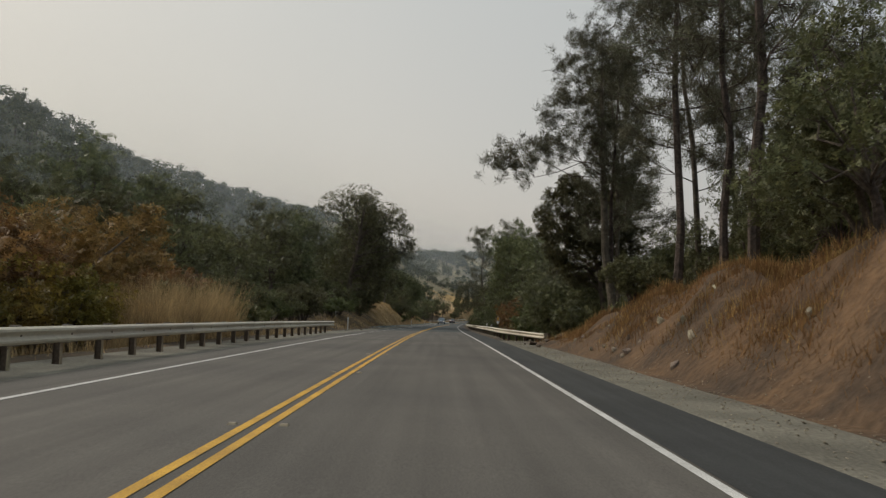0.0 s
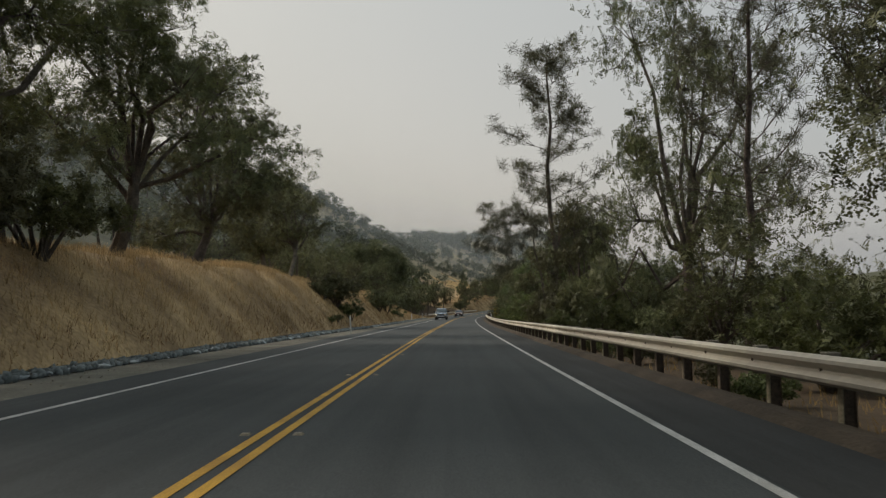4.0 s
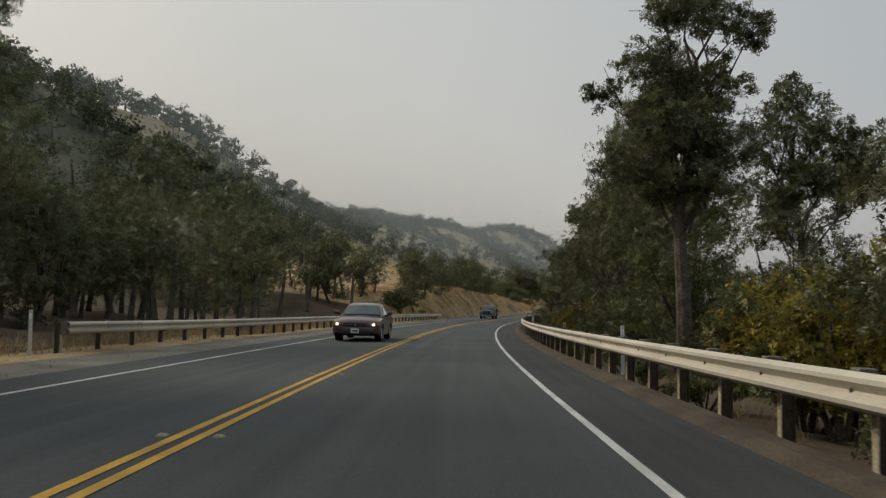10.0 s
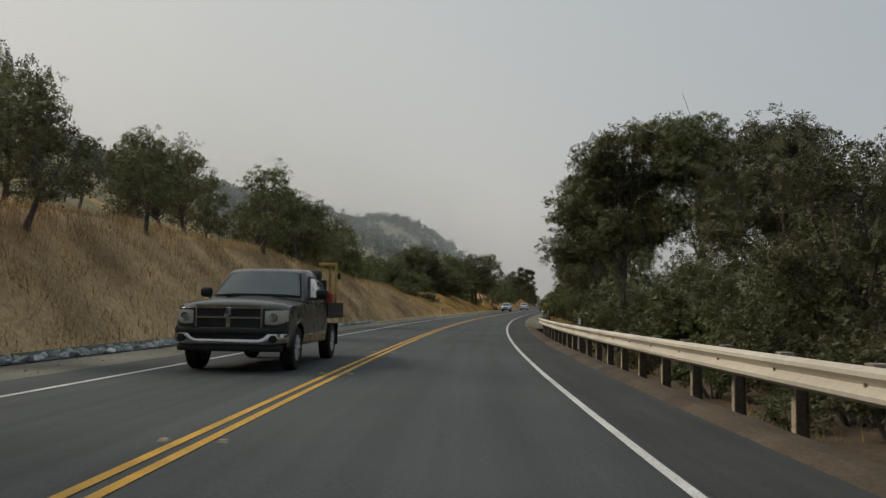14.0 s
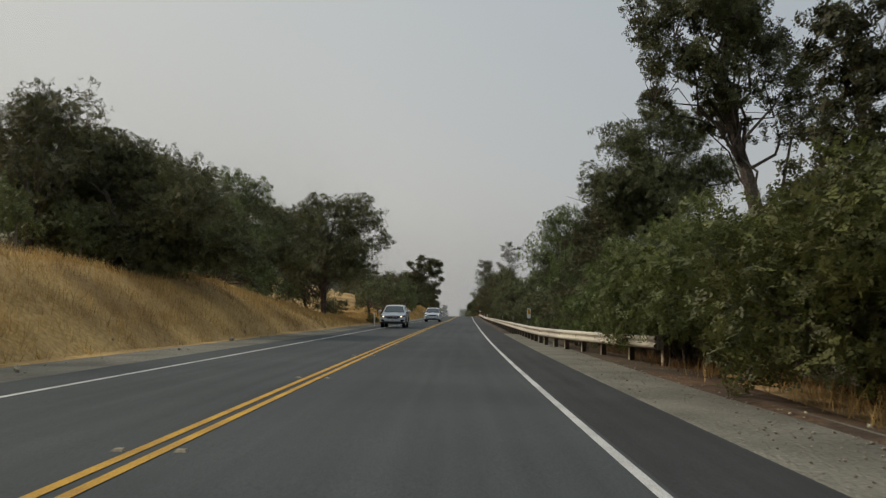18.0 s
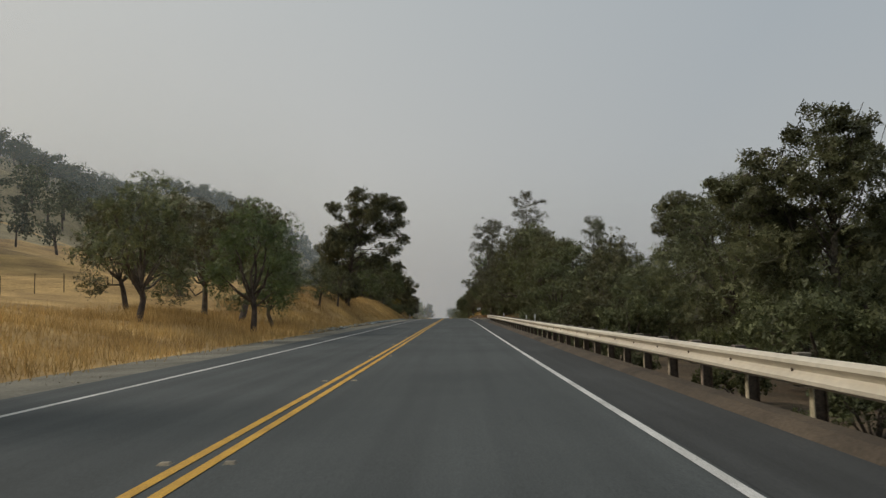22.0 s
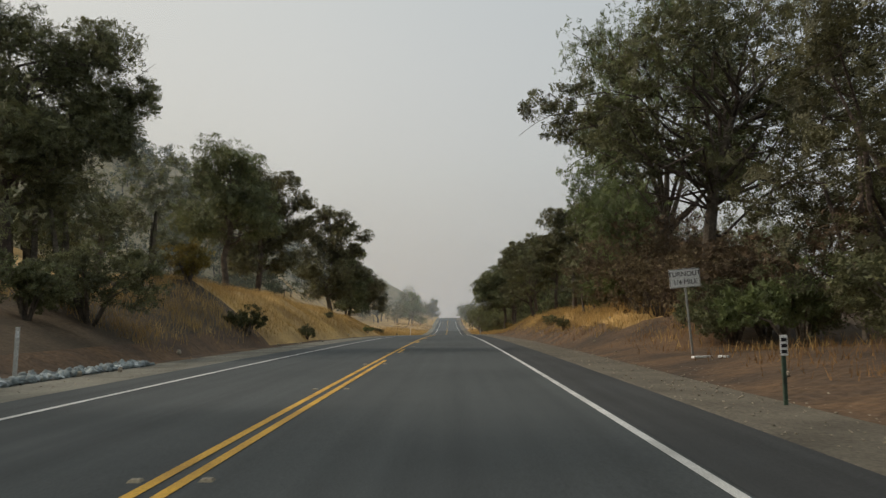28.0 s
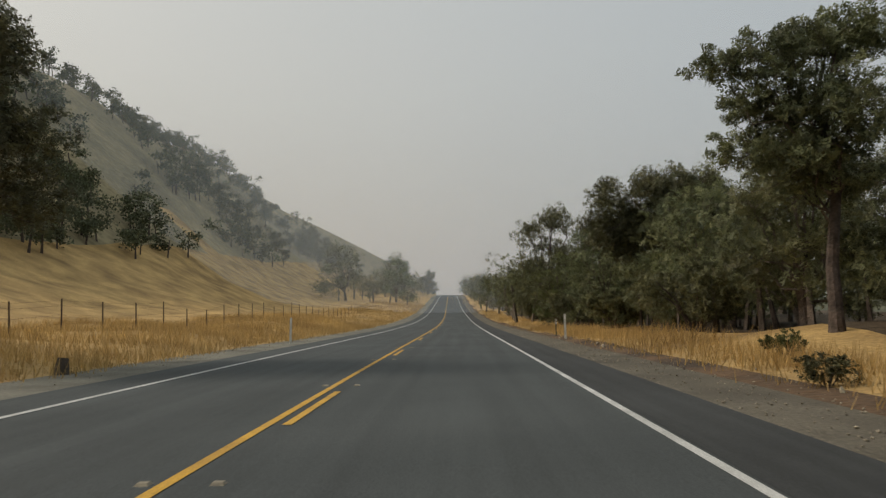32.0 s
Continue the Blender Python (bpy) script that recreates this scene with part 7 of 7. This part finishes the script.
def cabin_shell(sh, finish, root):
    """Roof and pillars, with the windscreen's side bowed forward in the middle."""
    wb, wt = sh.w - 0.045, sh.w - sh.tumble
    belt0, belt1 = sh.belt - 0.04, sh.belt + sh.climb - 0.04
    mid = (sh.wind + sh.roof_end) / 2
    tilt = sh.roof_drop
    plan = sh.plan = [(sh.cowl + 0.02, wb - 0.02, wb - 0.05, belt0, belt0 + 0.05, 1.0), (sh.wind + 0.05, wb, wt - 0.01, belt0, sh.height - 0.1, 0.8), (sh.wind - 0.1, wb, wt, belt0, sh.height - 0.045, 0.5), (sh.wind - 0.4, wb, wt, belt0, sh.height - 0.012, 0.1), (mid, wb, wt, (belt0 + belt1) / 2, sh.height, 0.0),
            (sh.roof_end + 0.4, wb, wt - 0.01, belt1, sh.height - 0.3 * tilt, 0.0), (sh.roof_end, wb - 0.01, wt - 0.03, belt1, sh.height - tilt, 0.0), (sh.roof_end - 0.06, wb - 0.015, wt - 0.05, belt1, sh.height - tilt - 0.05, -0.3), (sh.rear, wb - 0.03, wb - 0.09, belt1, belt1 + sh.tailglass, -0.5)]
    bm = bmesh.new()
    rings = []
    for y, w0, w1, z0, z1, bow in plan:
        right = [(w0, z0), (w0 * 0.985, z0 + 0.25 * (z1 - z0)), (w1 + 0.035, z0 + 0.8 * (z1 - z0)), (w1, z1 - 0.03), (w1 - 0.05, z1), (w1 * 0.7, z1 + 0.015), (w1 * 0.35, z1 + 0.025), (0, z1 + 0.028)]
        rings.append([bm.verts.new((x, y + bow * 0.13 * (1 - (x / wb) ** 2), z)) for x, z in right + [(-x, z) for x, z in right[-2::-1]]])
    for a, b in zip(rings, rings[1:]):
        for k in range(len(a)):
            q = (k + 1) % len(a)
            bm.faces.new((a[k], a[q], b[q], b[k]))
    bm.faces.new(rings[0][::-1])
    bm.faces.new(rings[-1])
    bmesh.ops.recalc_face_normals(bm, faces=bm.faces)
    skin(bm, finish, "cabin", root, angle=42)

    # The windscreen: a bowed pane on a black rim, proud of the shell.
    for name, mat, edge, proud in (("windscreen_seal", M_BLACK, 0.0, 0.012), ("windscreen", M_GLASS, 0.035, 0.02)):
        bm = bmesh.new()
        grid = []
        for i in range(7):
            q = 0.08 + edge + (0.95 - 1.6 * edge - 0.08) * i / 6
            y, z = sh.cowl + 0.02 + (sh.wind + 0.03 - sh.cowl) * q, belt0 + 0.05 + (sh.height - 0.1 - belt0 - 0.05) * q
            half = (wb - 0.075) + (wt - 0.075 - wb + 0.07) * q - edge
            grid.append([bm.verts.new((half * u, y + 0.118 * (1 - 0.2 * q) * (1 - (half * u / wb) ** 2) + proud * 0.6, z + proud + 0.03 * (1 - u ** 4))) for u in np.linspace(-1, 1, 11)])
        for a, b in zip(grid, grid[1:]):
            for k in range(10):
                bm.faces.new((a[k], a[k + 1], b[k + 1], b[k]))
        bmesh.ops.solidify(bm, geom=bm.faces[:], thickness=0.008)
        bmesh.ops.recalc_face_normals(bm, faces=bm.faces)
        skin(bm, mat, name, root, "blue-grey tinted windscreen" if edge else "")


def side_panes(sh, root, side):
    """Side windows that follow the cabin's slope, each on a black frame."""
    z0, z1 = sh.belt + 0.035, sh.height - 0.15
    rows = sorted(sh.plan)

    def place(y, q, out):
        zb = z0 + sh.climb * (sh.cowl - y) / (sh.cowl - sh.rear)
        zt = z1 - sh.roof_drop * max(0.0, min(1.0, (sh.wind - 0.6 - y) / max(0.2, sh.wind - 0.6 - sh.roof_end))) ** 2
        z = zb + (zt - zb) * q
        w0, w1, base, roof = (float(np.interp(y, [r[0] for r in rows], [r[k] for r in rows])) for k in (1, 2, 3, 4))
        x = float(np.interp(z, [base, base + 0.25 * (roof - base), base + 0.8 * (roof - base), roof - 0.03], [w0, w0 * 0.985, w1 + 0.035, w1]))
        return (side * (x + out), y, z)

    for y0, y1, t0, t1 in sh.windows:
        for name, mat, g, out in (("window_frame", M_BLACK, 0.0, 0.018), ("side_window", M_GLASS, 0.03, 0.024)):
            lo, hi = g / 0.45, 1 - g / 0.45
            pts = [(y0 - g * 1.6, lo), (y1 + g, lo), (y1 + g + (t1 - y1) * 0.85, hi - 0.14), (t1 + g + 0.03, hi), (t0 - g - 0.03, hi), (t0 - g + (y0 - t0) * 0.15, hi - 0.12)]
            prism([place(y, q, out) for y, q in pts], (-side * 0.03, 0, 0), mat, name, root)


def band(sh, name, samples, mat, root, proud=0.02, depth=0.05, label="", mirror=0, soft=0.0):
    """A piece lying on the curved nose: samples of x, lower and upper height; mirror gives the side."""
    bm = bmesh.new()
    xs = np.array([q[0] for q in samples])
    steps = np.linspace(xs[0], xs[-1], max(6, int(abs(xs[-1] - xs[0]) / 0.07)))
    front, rear = [], []
    for x in steps:
        z0, z1 = (float(np.interp(x, xs, [q[k] for q in samples])) for k in (1, 2))
        sx = -x if mirror < 0 else x
        y = sh.f - sh.back(x / sh.w) + proud
        zm = (z0 + z1) / 2
        front.append([bm.verts.new((sx, y - soft, z0)), bm.verts.new((sx, y, z0 + 0.25 * (z1 - z0))), bm.verts.new((sx, y, zm)), bm.verts.new((sx, y - soft * 0.2, z1 - 0.25 * (z1 - z0))), bm.verts.new((sx, y - soft, z1))])
        rear.append([bm.verts.new((sx * 0.99, y - depth, z0)), bm.verts.new((sx * 0.99, y - depth, z1))])
    for k in range(len(steps) - 1):
        for j in range(4):
            bm.faces.new((front[k][j], front[k][j + 1], front[k + 1][j + 1], front[k + 1][j]))
        bm.faces.new((front[k][4], rear[k][1], rear[k + 1][1], front[k + 1][4]))
        bm.faces.new((front[k][0], front[k + 1][0], rear[k + 1][0], rear[k][0]))
        bm.faces.new((rear[k][0], rear[k + 1][0], rear[k + 1][1], rear[k][1]))
    for k in (0, -1):
        bm.faces.new(front[k] + rear[k][::-1])
    bmesh.ops.recalc_face_normals(bm, faces=bm.faces)
    return skin(bm, mat, name, root, label, 40)


def arch_lip(sh, y, side, mat, root, width=0.05):
    """A rounded lip round a wheel opening."""
    bm = bmesh.new()
    R = sh.wheel + 0.075
    rows = []
    low = math.asin(max(-0.9, min(0.0, (sh.low + 0.06 - sh.wheel) / R)))
    for k in range(19):
        a = low + (math.pi - 2 * low) * k / 18
        ring = []
        for d, out in ((-0.012, -0.03), (-0.012, 0.012), (width * 0.5, 0.02), (width, 0.004), (width, -0.03)):
            z = sh.wheel + (R + d) * math.sin(a)
            ring.append(bm.verts.new((side * (sh.side(z) + out), y + (R + d) * math.cos(a), z)))
        rows.append(ring)
    for a, b in zip(rows, rows[1:]):
        for k in range(4):
            bm.faces.new((a[k], a[k + 1], b[k + 1], b[k]))
    bmesh.ops.recalc_face_normals(bm, faces=bm.faces)
    return skin(bm, mat, "wheel_arch", root, angle=50)


def rocker(sh, y0, y1, z0, z1, side, mat, root, name, out=0.012):
    """A long moulding on the body's side between two heights."""
    bm = bmesh.new()
    rows = []
    for y in np.linspace(y0, y1, 7):
        zm = (z0 + z1) / 2
        rows.append([bm.verts.new((side * (sh.side(z) + d), y, z)) for z, d in ((z0, -0.03), (z0, out * 0.6), (zm, out), (z1, out * 0.6), (z1, -0.03))])
    for a, b in zip(rows, rows[1:]):
        for k in range(4):
            bm.faces.new((a[k], a[k + 1], b[k + 1], b[k]))
    bm.faces.new(rows[0])
    bm.faces.new(rows[-1][::-1])
    bmesh.ops.recalc_face_normals(bm, faces=bm.faces)
    return skin(bm, mat, name, root, angle=50)


def facing(sh, name, radius, depth, x, z, mat, root, proud=0.03, label=""):
    """A round piece set in the nose, facing ahead."""
    ob = part(name, disc(radius, depth, (0, 0, 0), 18), mat, root, label)
    ob.matrix_local = Matrix.Translation((x, sh.f - sh.back(x / sh.w) + proud, z)) @ Matrix.Rotation(radians(90), 4, "Z")
    return ob


def vehicle(name, label, s, o, spec, finish, turn=0.0):
    """A road vehicle from its main measures; it faces along +y of its own frame."""
    sh = Shape(spec)
    root = thing(name, label, "vehicle", "oncoming traffic")
    root.matrix_world = Matrix.Translation(at(s, o, 0.012)) @ Matrix.Rotation(yaw_at(s) + math.pi + turn, 4, "Z")
    flat = spec.get("flatbed")
    body_shell(sh, finish, root, sh.rear if flat else None)
    cabin_shell(sh, finish, root)
    cladding = spec.get("cladding", finish)
    for side in (1, -1):
        side_panes(sh, root, side)
        for y in spec["handles"]:
            part("door_handle", box_bm(0.035, 0.19, 0.035, (side * (sh.side(sh.belt - 0.1) + 0.008), y, sh.belt - 0.1 + sh.climb * 0.4), 0.012), spec.get("handle_mat", finish), root)
        for y in spec["seams"]:
            rocker(sh, y - 0.005, y + 0.005, sh.low + 0.1, sh.belt - 0.03, side, M_BLACK, root, "door_seam", 0.0025)
        house = skin(box_bm(spec.get("mirror_w", 0.24), 0.15, spec["mirror"], (side * (sh.w + 0.17), sh.cowl - 0.5, sh.belt + 0.15), 0.06), spec.get("mirror_mat", M_BLACK), "mirror", root, angle=60)
        part("mirror_arm", box_bm(0.22, 0.06, 0.05, (side * (sh.w + 0.0), sh.cowl - 0.46, sh.belt + 0.05), 0.015), M_BLACK, house)
        if not flat:
            part("tail_light", box_bm(0.14, 0.16, spec.get("tail", 0.3), (side * (sh.w * 0.9), sh.b + 0.09, sh.deck - 0.24), 0.03), M_TAIL, root)
        for y in sh.axles:
            if not (flat and y == sh.axles[1]):
                arch_lip(sh, y, side, cladding, root, spec.get("lip", 0.016))
            wheel(root, side * (sh.w - 0.14), y, sh.wheel, 0.25)
        run = (sh.axles[0] - sh.wheel - 0.12, sh.axles[1] + sh.wheel + 0.12 if not flat else sh.rear)
        rocker(sh, *run, sh.low - 0.01, sh.low + spec.get("sill_h", 0.09), side, cladding, root, "sill")
        if "moulding" in spec:
            rocker(sh, *run, spec["moulding"], spec["moulding"] + 0.035, side, M_CHROME, root, "moulding")
        lamp = band(sh, "headlight", spec["lamp"], spec.get("lens", M_LENS), root, 0.012, 0.12, "clear headlight lens", side, 0.012)
        x, z = spec["bulb"]
        facing(sh, "reflector", 0.075, 0.02, side * x, z, M_CHROME, lamp, 0.012)
        if spec.get("lit", True):
            facing(sh, "bulb", 0.038, 0.02, side * x, z, M_LIT, lamp, 0.022)
        if "amber" in spec:
            band(sh, "indicator", spec["amber"], M_ORANGE, root, 0.018, 0.05, "", side)
        if "fog" in spec:
            x, z, r = spec["fog"]
            facing(sh, "fog_lamp", r, 0.04, side * x, z, M_BLACK, root, spec.get("fog_out", 0.03), "dark round fog lamp")
        if "corner" in spec:
            band(sh, "bumper_corner", spec["corner"], M_BLACK, root, 0.016, 0.05, "black bumper corner pocket", side)
    band(sh, "grille", spec["grille"], M_BLACK, root, 0.012, 0.06, "black grille mesh")
    for z, hgt, half, mat in spec["bars"]:
        band(sh, "grille_bar", [(-half, z - hgt / 2, z + hgt / 2), (half, z - hgt / 2, z + hgt / 2)], mat, root, 0.03, 0.03)
    facing(sh, "emblem", 0.06, 0.02, 0, spec["emblem"], M_CHROME, root, 0.05)
    for what, samples, mat, proud in spec["lower"]:
        band(sh, what, samples, mat, root, proud, 0.14, soft=0.02)
    if "plate" in spec:
        plate = part("number_plate", box_bm(0.31, 0.012, 0.155, (0, sh.f + 0.085, spec["plate"]), 0.004), M_SIGN_WHITE, root)
        part("plate_bar", box_bm(0.22, 0.004, 0.06, (0, sh.f + 0.093, spec["plate"])), M_SIGN_BLACK, plate)
    part("underbody", box_bm(2 * sh.w * 0.68, sh.length * 0.84, 0.3, (0, 0, sh.low + 0.14), 0.04), M_BLACK, root)
    part("inner_arch", box_bm(2 * sh.w * 0.66, 2.4 * sh.wheel, 2 * sh.wheel - sh.low + 0.02, (0, sh.axles[0], sh.wheel + sh.low / 2 + 0.06)), M_BLACK, root)
    for x in (0.32, -0.34):
        wiper = part("wiper", box_bm(0.56, 0.02, 0.02, (0, 0, 0), 0.004), M_BLACK, root)
        wiper.matrix_local = Matrix.Translation((x, sh.cowl + 0.075, sh.belt + 0.075)) @ Matrix.Rotation(0.05, 4, "Y")
    return root


def even(half, low, high):
    return [(-half, low, high), (half, low, high)]


truck = vehicle("pickup_truck", "silver-blue full-size pickup truck with chrome bumper in the lane", 241.4, -2.2, dict(length=5.8, width=2.03, height=1.93, hood=1.14, belt=1.24, climb=0.0, low=0.42, wheel=0.40, axles=(1.88, -1.80), roof_drop=0.05,
                cowl=1.15, wind=0.35, roof_end=-1.05, rear=-1.25, deck=1.34, tumble=0.22, tailglass=0.4, windows=[(0.72, -0.26, 0.2, -0.26), (-0.36, -1.02, -0.36, -0.96)], handles=(-0.2, -0.92), seams=(0.98, -0.31, -1.22),
                mirror=0.3, mirror_w=0.3, lamp=[(0.56, 0.84, 1.04), (0.75, 0.82, 1.06), (1.0, 0.85, 1.05)], bulb=(0.76, 0.94), amber=[(0.6, 0.97, 1.02), (0.7, 0.97, 1.04)], grille=[(-0.55, 0.84, 1.05), (-0.45, 0.74, 1.06), (0.45, 0.74, 1.06), (0.55, 0.84, 1.05)],
                bars=[(0.98, 0.02, 0.5, M_BLACK), (0.9, 0.05, 0.52, M_RIM), (0.81, 0.02, 0.48, M_BLACK)], emblem=0.9, moulding=0.55, sill_h=0.08, fog=(0.74, 0.6, 0.085), fog_out=0.105, handle_mat=M_BLACK,
                lower=[("front_bumper", [(-1.0, 0.56, 0.74), (-0.6, 0.5, 0.76), (0.6, 0.5, 0.76), (1.0, 0.56, 0.74)], M_CHROME, 0.09), ("valance", even(0.95, 0.36, 0.52), M_BLACK, 0.05), ("air_intake", even(0.4, 0.52, 0.6), M_BLACK, 0.097)]), P_SILVER)
part("bed_floor", box_bm(1.6, 1.45, 0.02, (0, -2.05, 1.35)), M_BLACK, truck)
part("bed_gap", box_bm(1.98, 0.03, 0.8, (0, -1.3, 0.92)), M_BLACK, truck)
vehicle("sedan", "dark maroon sedan with lit amber lamps in the lane", 289.8, -1.75, dict(length=4.85, width=1.83, height=1.47, hood=0.80, belt=0.95, climb=0.05, low=0.24, wheel=0.33, axles=(1.45, -1.36), roof_drop=0.1,
                cowl=0.95, wind=0.2, roof_end=-1.0, rear=-1.75, deck=1.02, tumble=0.25, tailglass=0.05, windows=[(0.6, -0.3, 0.08, -0.3), (-0.36, -1.3, -0.36, -0.98)], handles=(-0.22, -1.1), seams=(0.75, -0.33),
                mirror=0.15, lamp=[(0.5, 0.62, 0.72), (0.72, 0.6, 0.76), (0.9, 0.66, 0.78)], bulb=(0.7, 0.68), amber=[(0.82, 0.64, 0.76), (0.9, 0.66, 0.77)], grille=even(0.42, 0.6, 0.72), bars=[(0.66, 0.02, 0.42, M_CHROME)], emblem=0.69, plate=0.44, tail=0.2,
                fog=(0.66, 0.38, 0.06), lower=[("front_bumper", even(0.88, 0.34, 0.58), P_MAROON, 0.06), ("air_intake", even(0.5, 0.28, 0.38), M_BLACK, 0.065)], mirror_mat=P_MAROON), P_MAROON)
flatbed = vehicle("flatbed_pickup", "dark grey-green flatbed pickup carrying tools and red tanks", 376.6, -1.85, dict(flatbed=True, length=5.9, width=2.02, height=1.95, hood=1.2, belt=1.29, climb=0.0, low=0.46, wheel=0.41, axles=(1.9, -1.75), roof_drop=0.05,
                cowl=1.15, wind=0.4, roof_end=-0.75, rear=-0.95, deck=1.2, tumble=0.22, tailglass=0.5, windows=[(0.75, -0.3, 0.24, -0.3), (-0.36, -0.74, -0.36, -0.71)], handles=(-0.22,), seams=(0.98, -0.33), lit=False, lens=M_CLOUDED,
                mirror=0.2, lamp=[(0.63, 0.86, 1.08), (0.8, 0.84, 1.1), (1.0, 0.9, 1.1)], bulb=(0.78, 0.97), grille=[(-0.6, 0.86, 1.1), (-0.5, 0.78, 1.14), (0.5, 0.78, 1.14), (0.6, 0.86, 1.1)],
                bars=[(1.15, 0.06, 0.58, M_CHROME), (0.965, 0.035, 0.57, M_CHROME), (0.77, 0.04, 0.5, M_CHROME)], emblem=1.02, moulding=0.62, sill_h=0.08, fog=(0.8, 0.6, 0.07), fog_out=0.115,
                lower=[("upper_bumper", [(-1.0, 0.68, 0.8), (-0.6, 0.66, 0.78), (0.6, 0.66, 0.78), (1.0, 0.68, 0.8)], M_BLACK, 0.075), ("front_bumper", [(-1.0, 0.54, 0.69), (-0.7, 0.5, 0.69), (-0.6, 0.5, 0.59), (0.6, 0.5, 0.59), (0.7, 0.5, 0.69), (1.0, 0.54, 0.69)], M_CHROME, 0.1), ("valance", even(0.92, 0.38, 0.5), M_BLACK, 0.06)]), P_CHARCOAL)
for x in (-0.575, 0.0, 0.575):
    part("grille_divider", box_bm(0.085 if x == 0 else 0.04, 0.05, 0.36, (x, 2.96 - (0.03 if x else 0), 0.965), 0.015), M_CHROME, flatbed)
part("flat_deck", box_bm(2.05, 2.1, 0.09, (0, -2.0, 0.98), 0.01), M_BLACK, flatbed)
part("headboard", box_bm(1.9, 0.06, 0.75, (0, -1.05, 1.4), 0.01), M_BLACK, flatbed)
for side in (1, -1):
    part("side_board", box_bm(0.04, 2.05, 0.28, (side * 1.0, -2.0, 1.15), 0.01), M_BLACK, flatbed)
    part("mud_flap", box_bm(0.3, 0.02, 0.5, (side * 0.86, -2.35, 0.55), 0.005), M_BLACK, flatbed)
part("chassis", box_bm(0.9, 2.1, 0.2, (0, -1.95, 0.8), 0.02), M_BLACK, flatbed)
part("red_tank", box_bm(0.32, 0.4, 0.5, (-0.86, -1.55, 1.28), 0.05), M_RED, flatbed)
part("red_tank", box_bm(0.32, 0.4, 0.42, (-0.5, -1.55, 1.24), 0.05), M_RED, flatbed)
part("white_drum", disc(0.22, 0.6, (-0.45, -1.5, 1.68)), M_POST_WHITE, flatbed)
part("hose_reel", disc(0.17, 0.3, (-0.62, -1.3, 1.84)), M_BLACK, flatbed)
for x in (-0.98, -0.8):
    part("boom_post", box_bm(0.06, 0.07, 1.2, (x, -2.1 if x < -0.9 else -2.3, 1.6), 0.01), M_YELLOW_STEEL, flatbed)
part("boom_arm", box_bm(0.42, 0.09, 0.07, (-0.76, -2.2, 2.2), 0.01), M_YELLOW_STEEL, flatbed)
part("boom_head", box_bm(0.08, 0.16, 0.14, (-1.02, -2.25, 1.92), 0.02), M_BLACK, flatbed)
suv = vehicle("suv", "pale silver-white compact SUV with alloy wheels in the lane", 522.9, -2.6, dict(length=4.52, width=1.84, height=1.69, hood=0.94, belt=1.06, climb=0.13, low=0.32, wheel=0.35, axles=(1.36, -1.33), roof_drop=0.1,
                cowl=1.05, wind=0.25, roof_end=-1.75, rear=-2.02, deck=1.1, tumble=0.25, tailglass=0.08, windows=[(0.66, -0.22, 0.12, -0.22), (-0.3, -1.04, -0.3, -0.98), (-1.1, -1.72, -1.06, -1.42)], handles=(-0.14, -0.95), seams=(0.8, -0.26, -1.08),
                cladding=M_BLACK, lip=0.07, sill_h=0.14, mirror=0.17, lamp=[(0.46, 0.74, 0.83), (0.68, 0.73, 0.88), (0.92, 0.8, 0.93)], bulb=(0.66, 0.8), grille=[(-0.46, 0.72, 0.84), (-0.36, 0.64, 0.86), (0.36, 0.64, 0.86), (0.46, 0.72, 0.84)], bars=[(0.82, 0.018, 0.43, M_RIM), (0.755, 0.014, 0.43, M_RIM), (0.69, 0.014, 0.4, M_RIM)], emblem=0.76, plate=0.55,
                corner=[(0.58, 0.46, 0.56), (0.7, 0.44, 0.6), (0.86, 0.5, 0.58)], lower=[("front_bumper", even(0.9, 0.4, 0.63), P_WHITE, 0.008), ("valance", [(-0.9, 0.33, 0.41), (-0.5, 0.28, 0.46), (0.5, 0.28, 0.46), (0.9, 0.33, 0.41)], M_BLACK, 0.03)], mirror_mat=P_WHITE), P_WHITE)
for side in (0.6, -0.6):
    part("roof_rail", box_bm(0.03, 1.6, 0.03, (side, -0.75, 1.71), 0.01), M_BLACK, suv)
vehicle("minivan", "white minivan with bright headlights far along the lane", 564.0, -1.55, dict(length=5.08, width=1.98, height=1.76, hood=0.92, belt=1.08, climb=0.04, low=0.26, wheel=0.34, axles=(1.55, -1.48), roof_drop=0.06,
                cowl=1.4, wind=0.45, roof_end=-2.1, rear=-2.38, deck=1.12, tumble=0.25, tailglass=0.1, windows=[(0.95, -0.1, 0.36, -0.1), (-0.2, -1.2, -0.2, -1.15), (-1.3, -2.12, -1.25, -1.9)], handles=(0.0, -0.3), seams=(1.0, -0.15, -1.25),
                mirror=0.18, lamp=[(0.56, 0.68, 0.8), (0.76, 0.68, 0.9), (0.98, 0.8, 0.96)], bulb=(0.76, 0.78), grille=[(-0.5, 0.8, 0.86), (-0.3, 0.72, 0.84), (0.3, 0.72, 0.84), (0.5, 0.8, 0.86)], bars=[(0.79, 0.025, 0.44, M_CHROME)], emblem=0.8, plate=0.5,
                fog=(0.72, 0.44, 0.06), lower=[("front_bumper", even(0.95, 0.34, 0.64), P_WHITE, 0.03), ("air_intake", even(0.55, 0.36, 0.46), M_BLACK, 0.036)], mirror_mat=P_WHITE), P_WHITE)
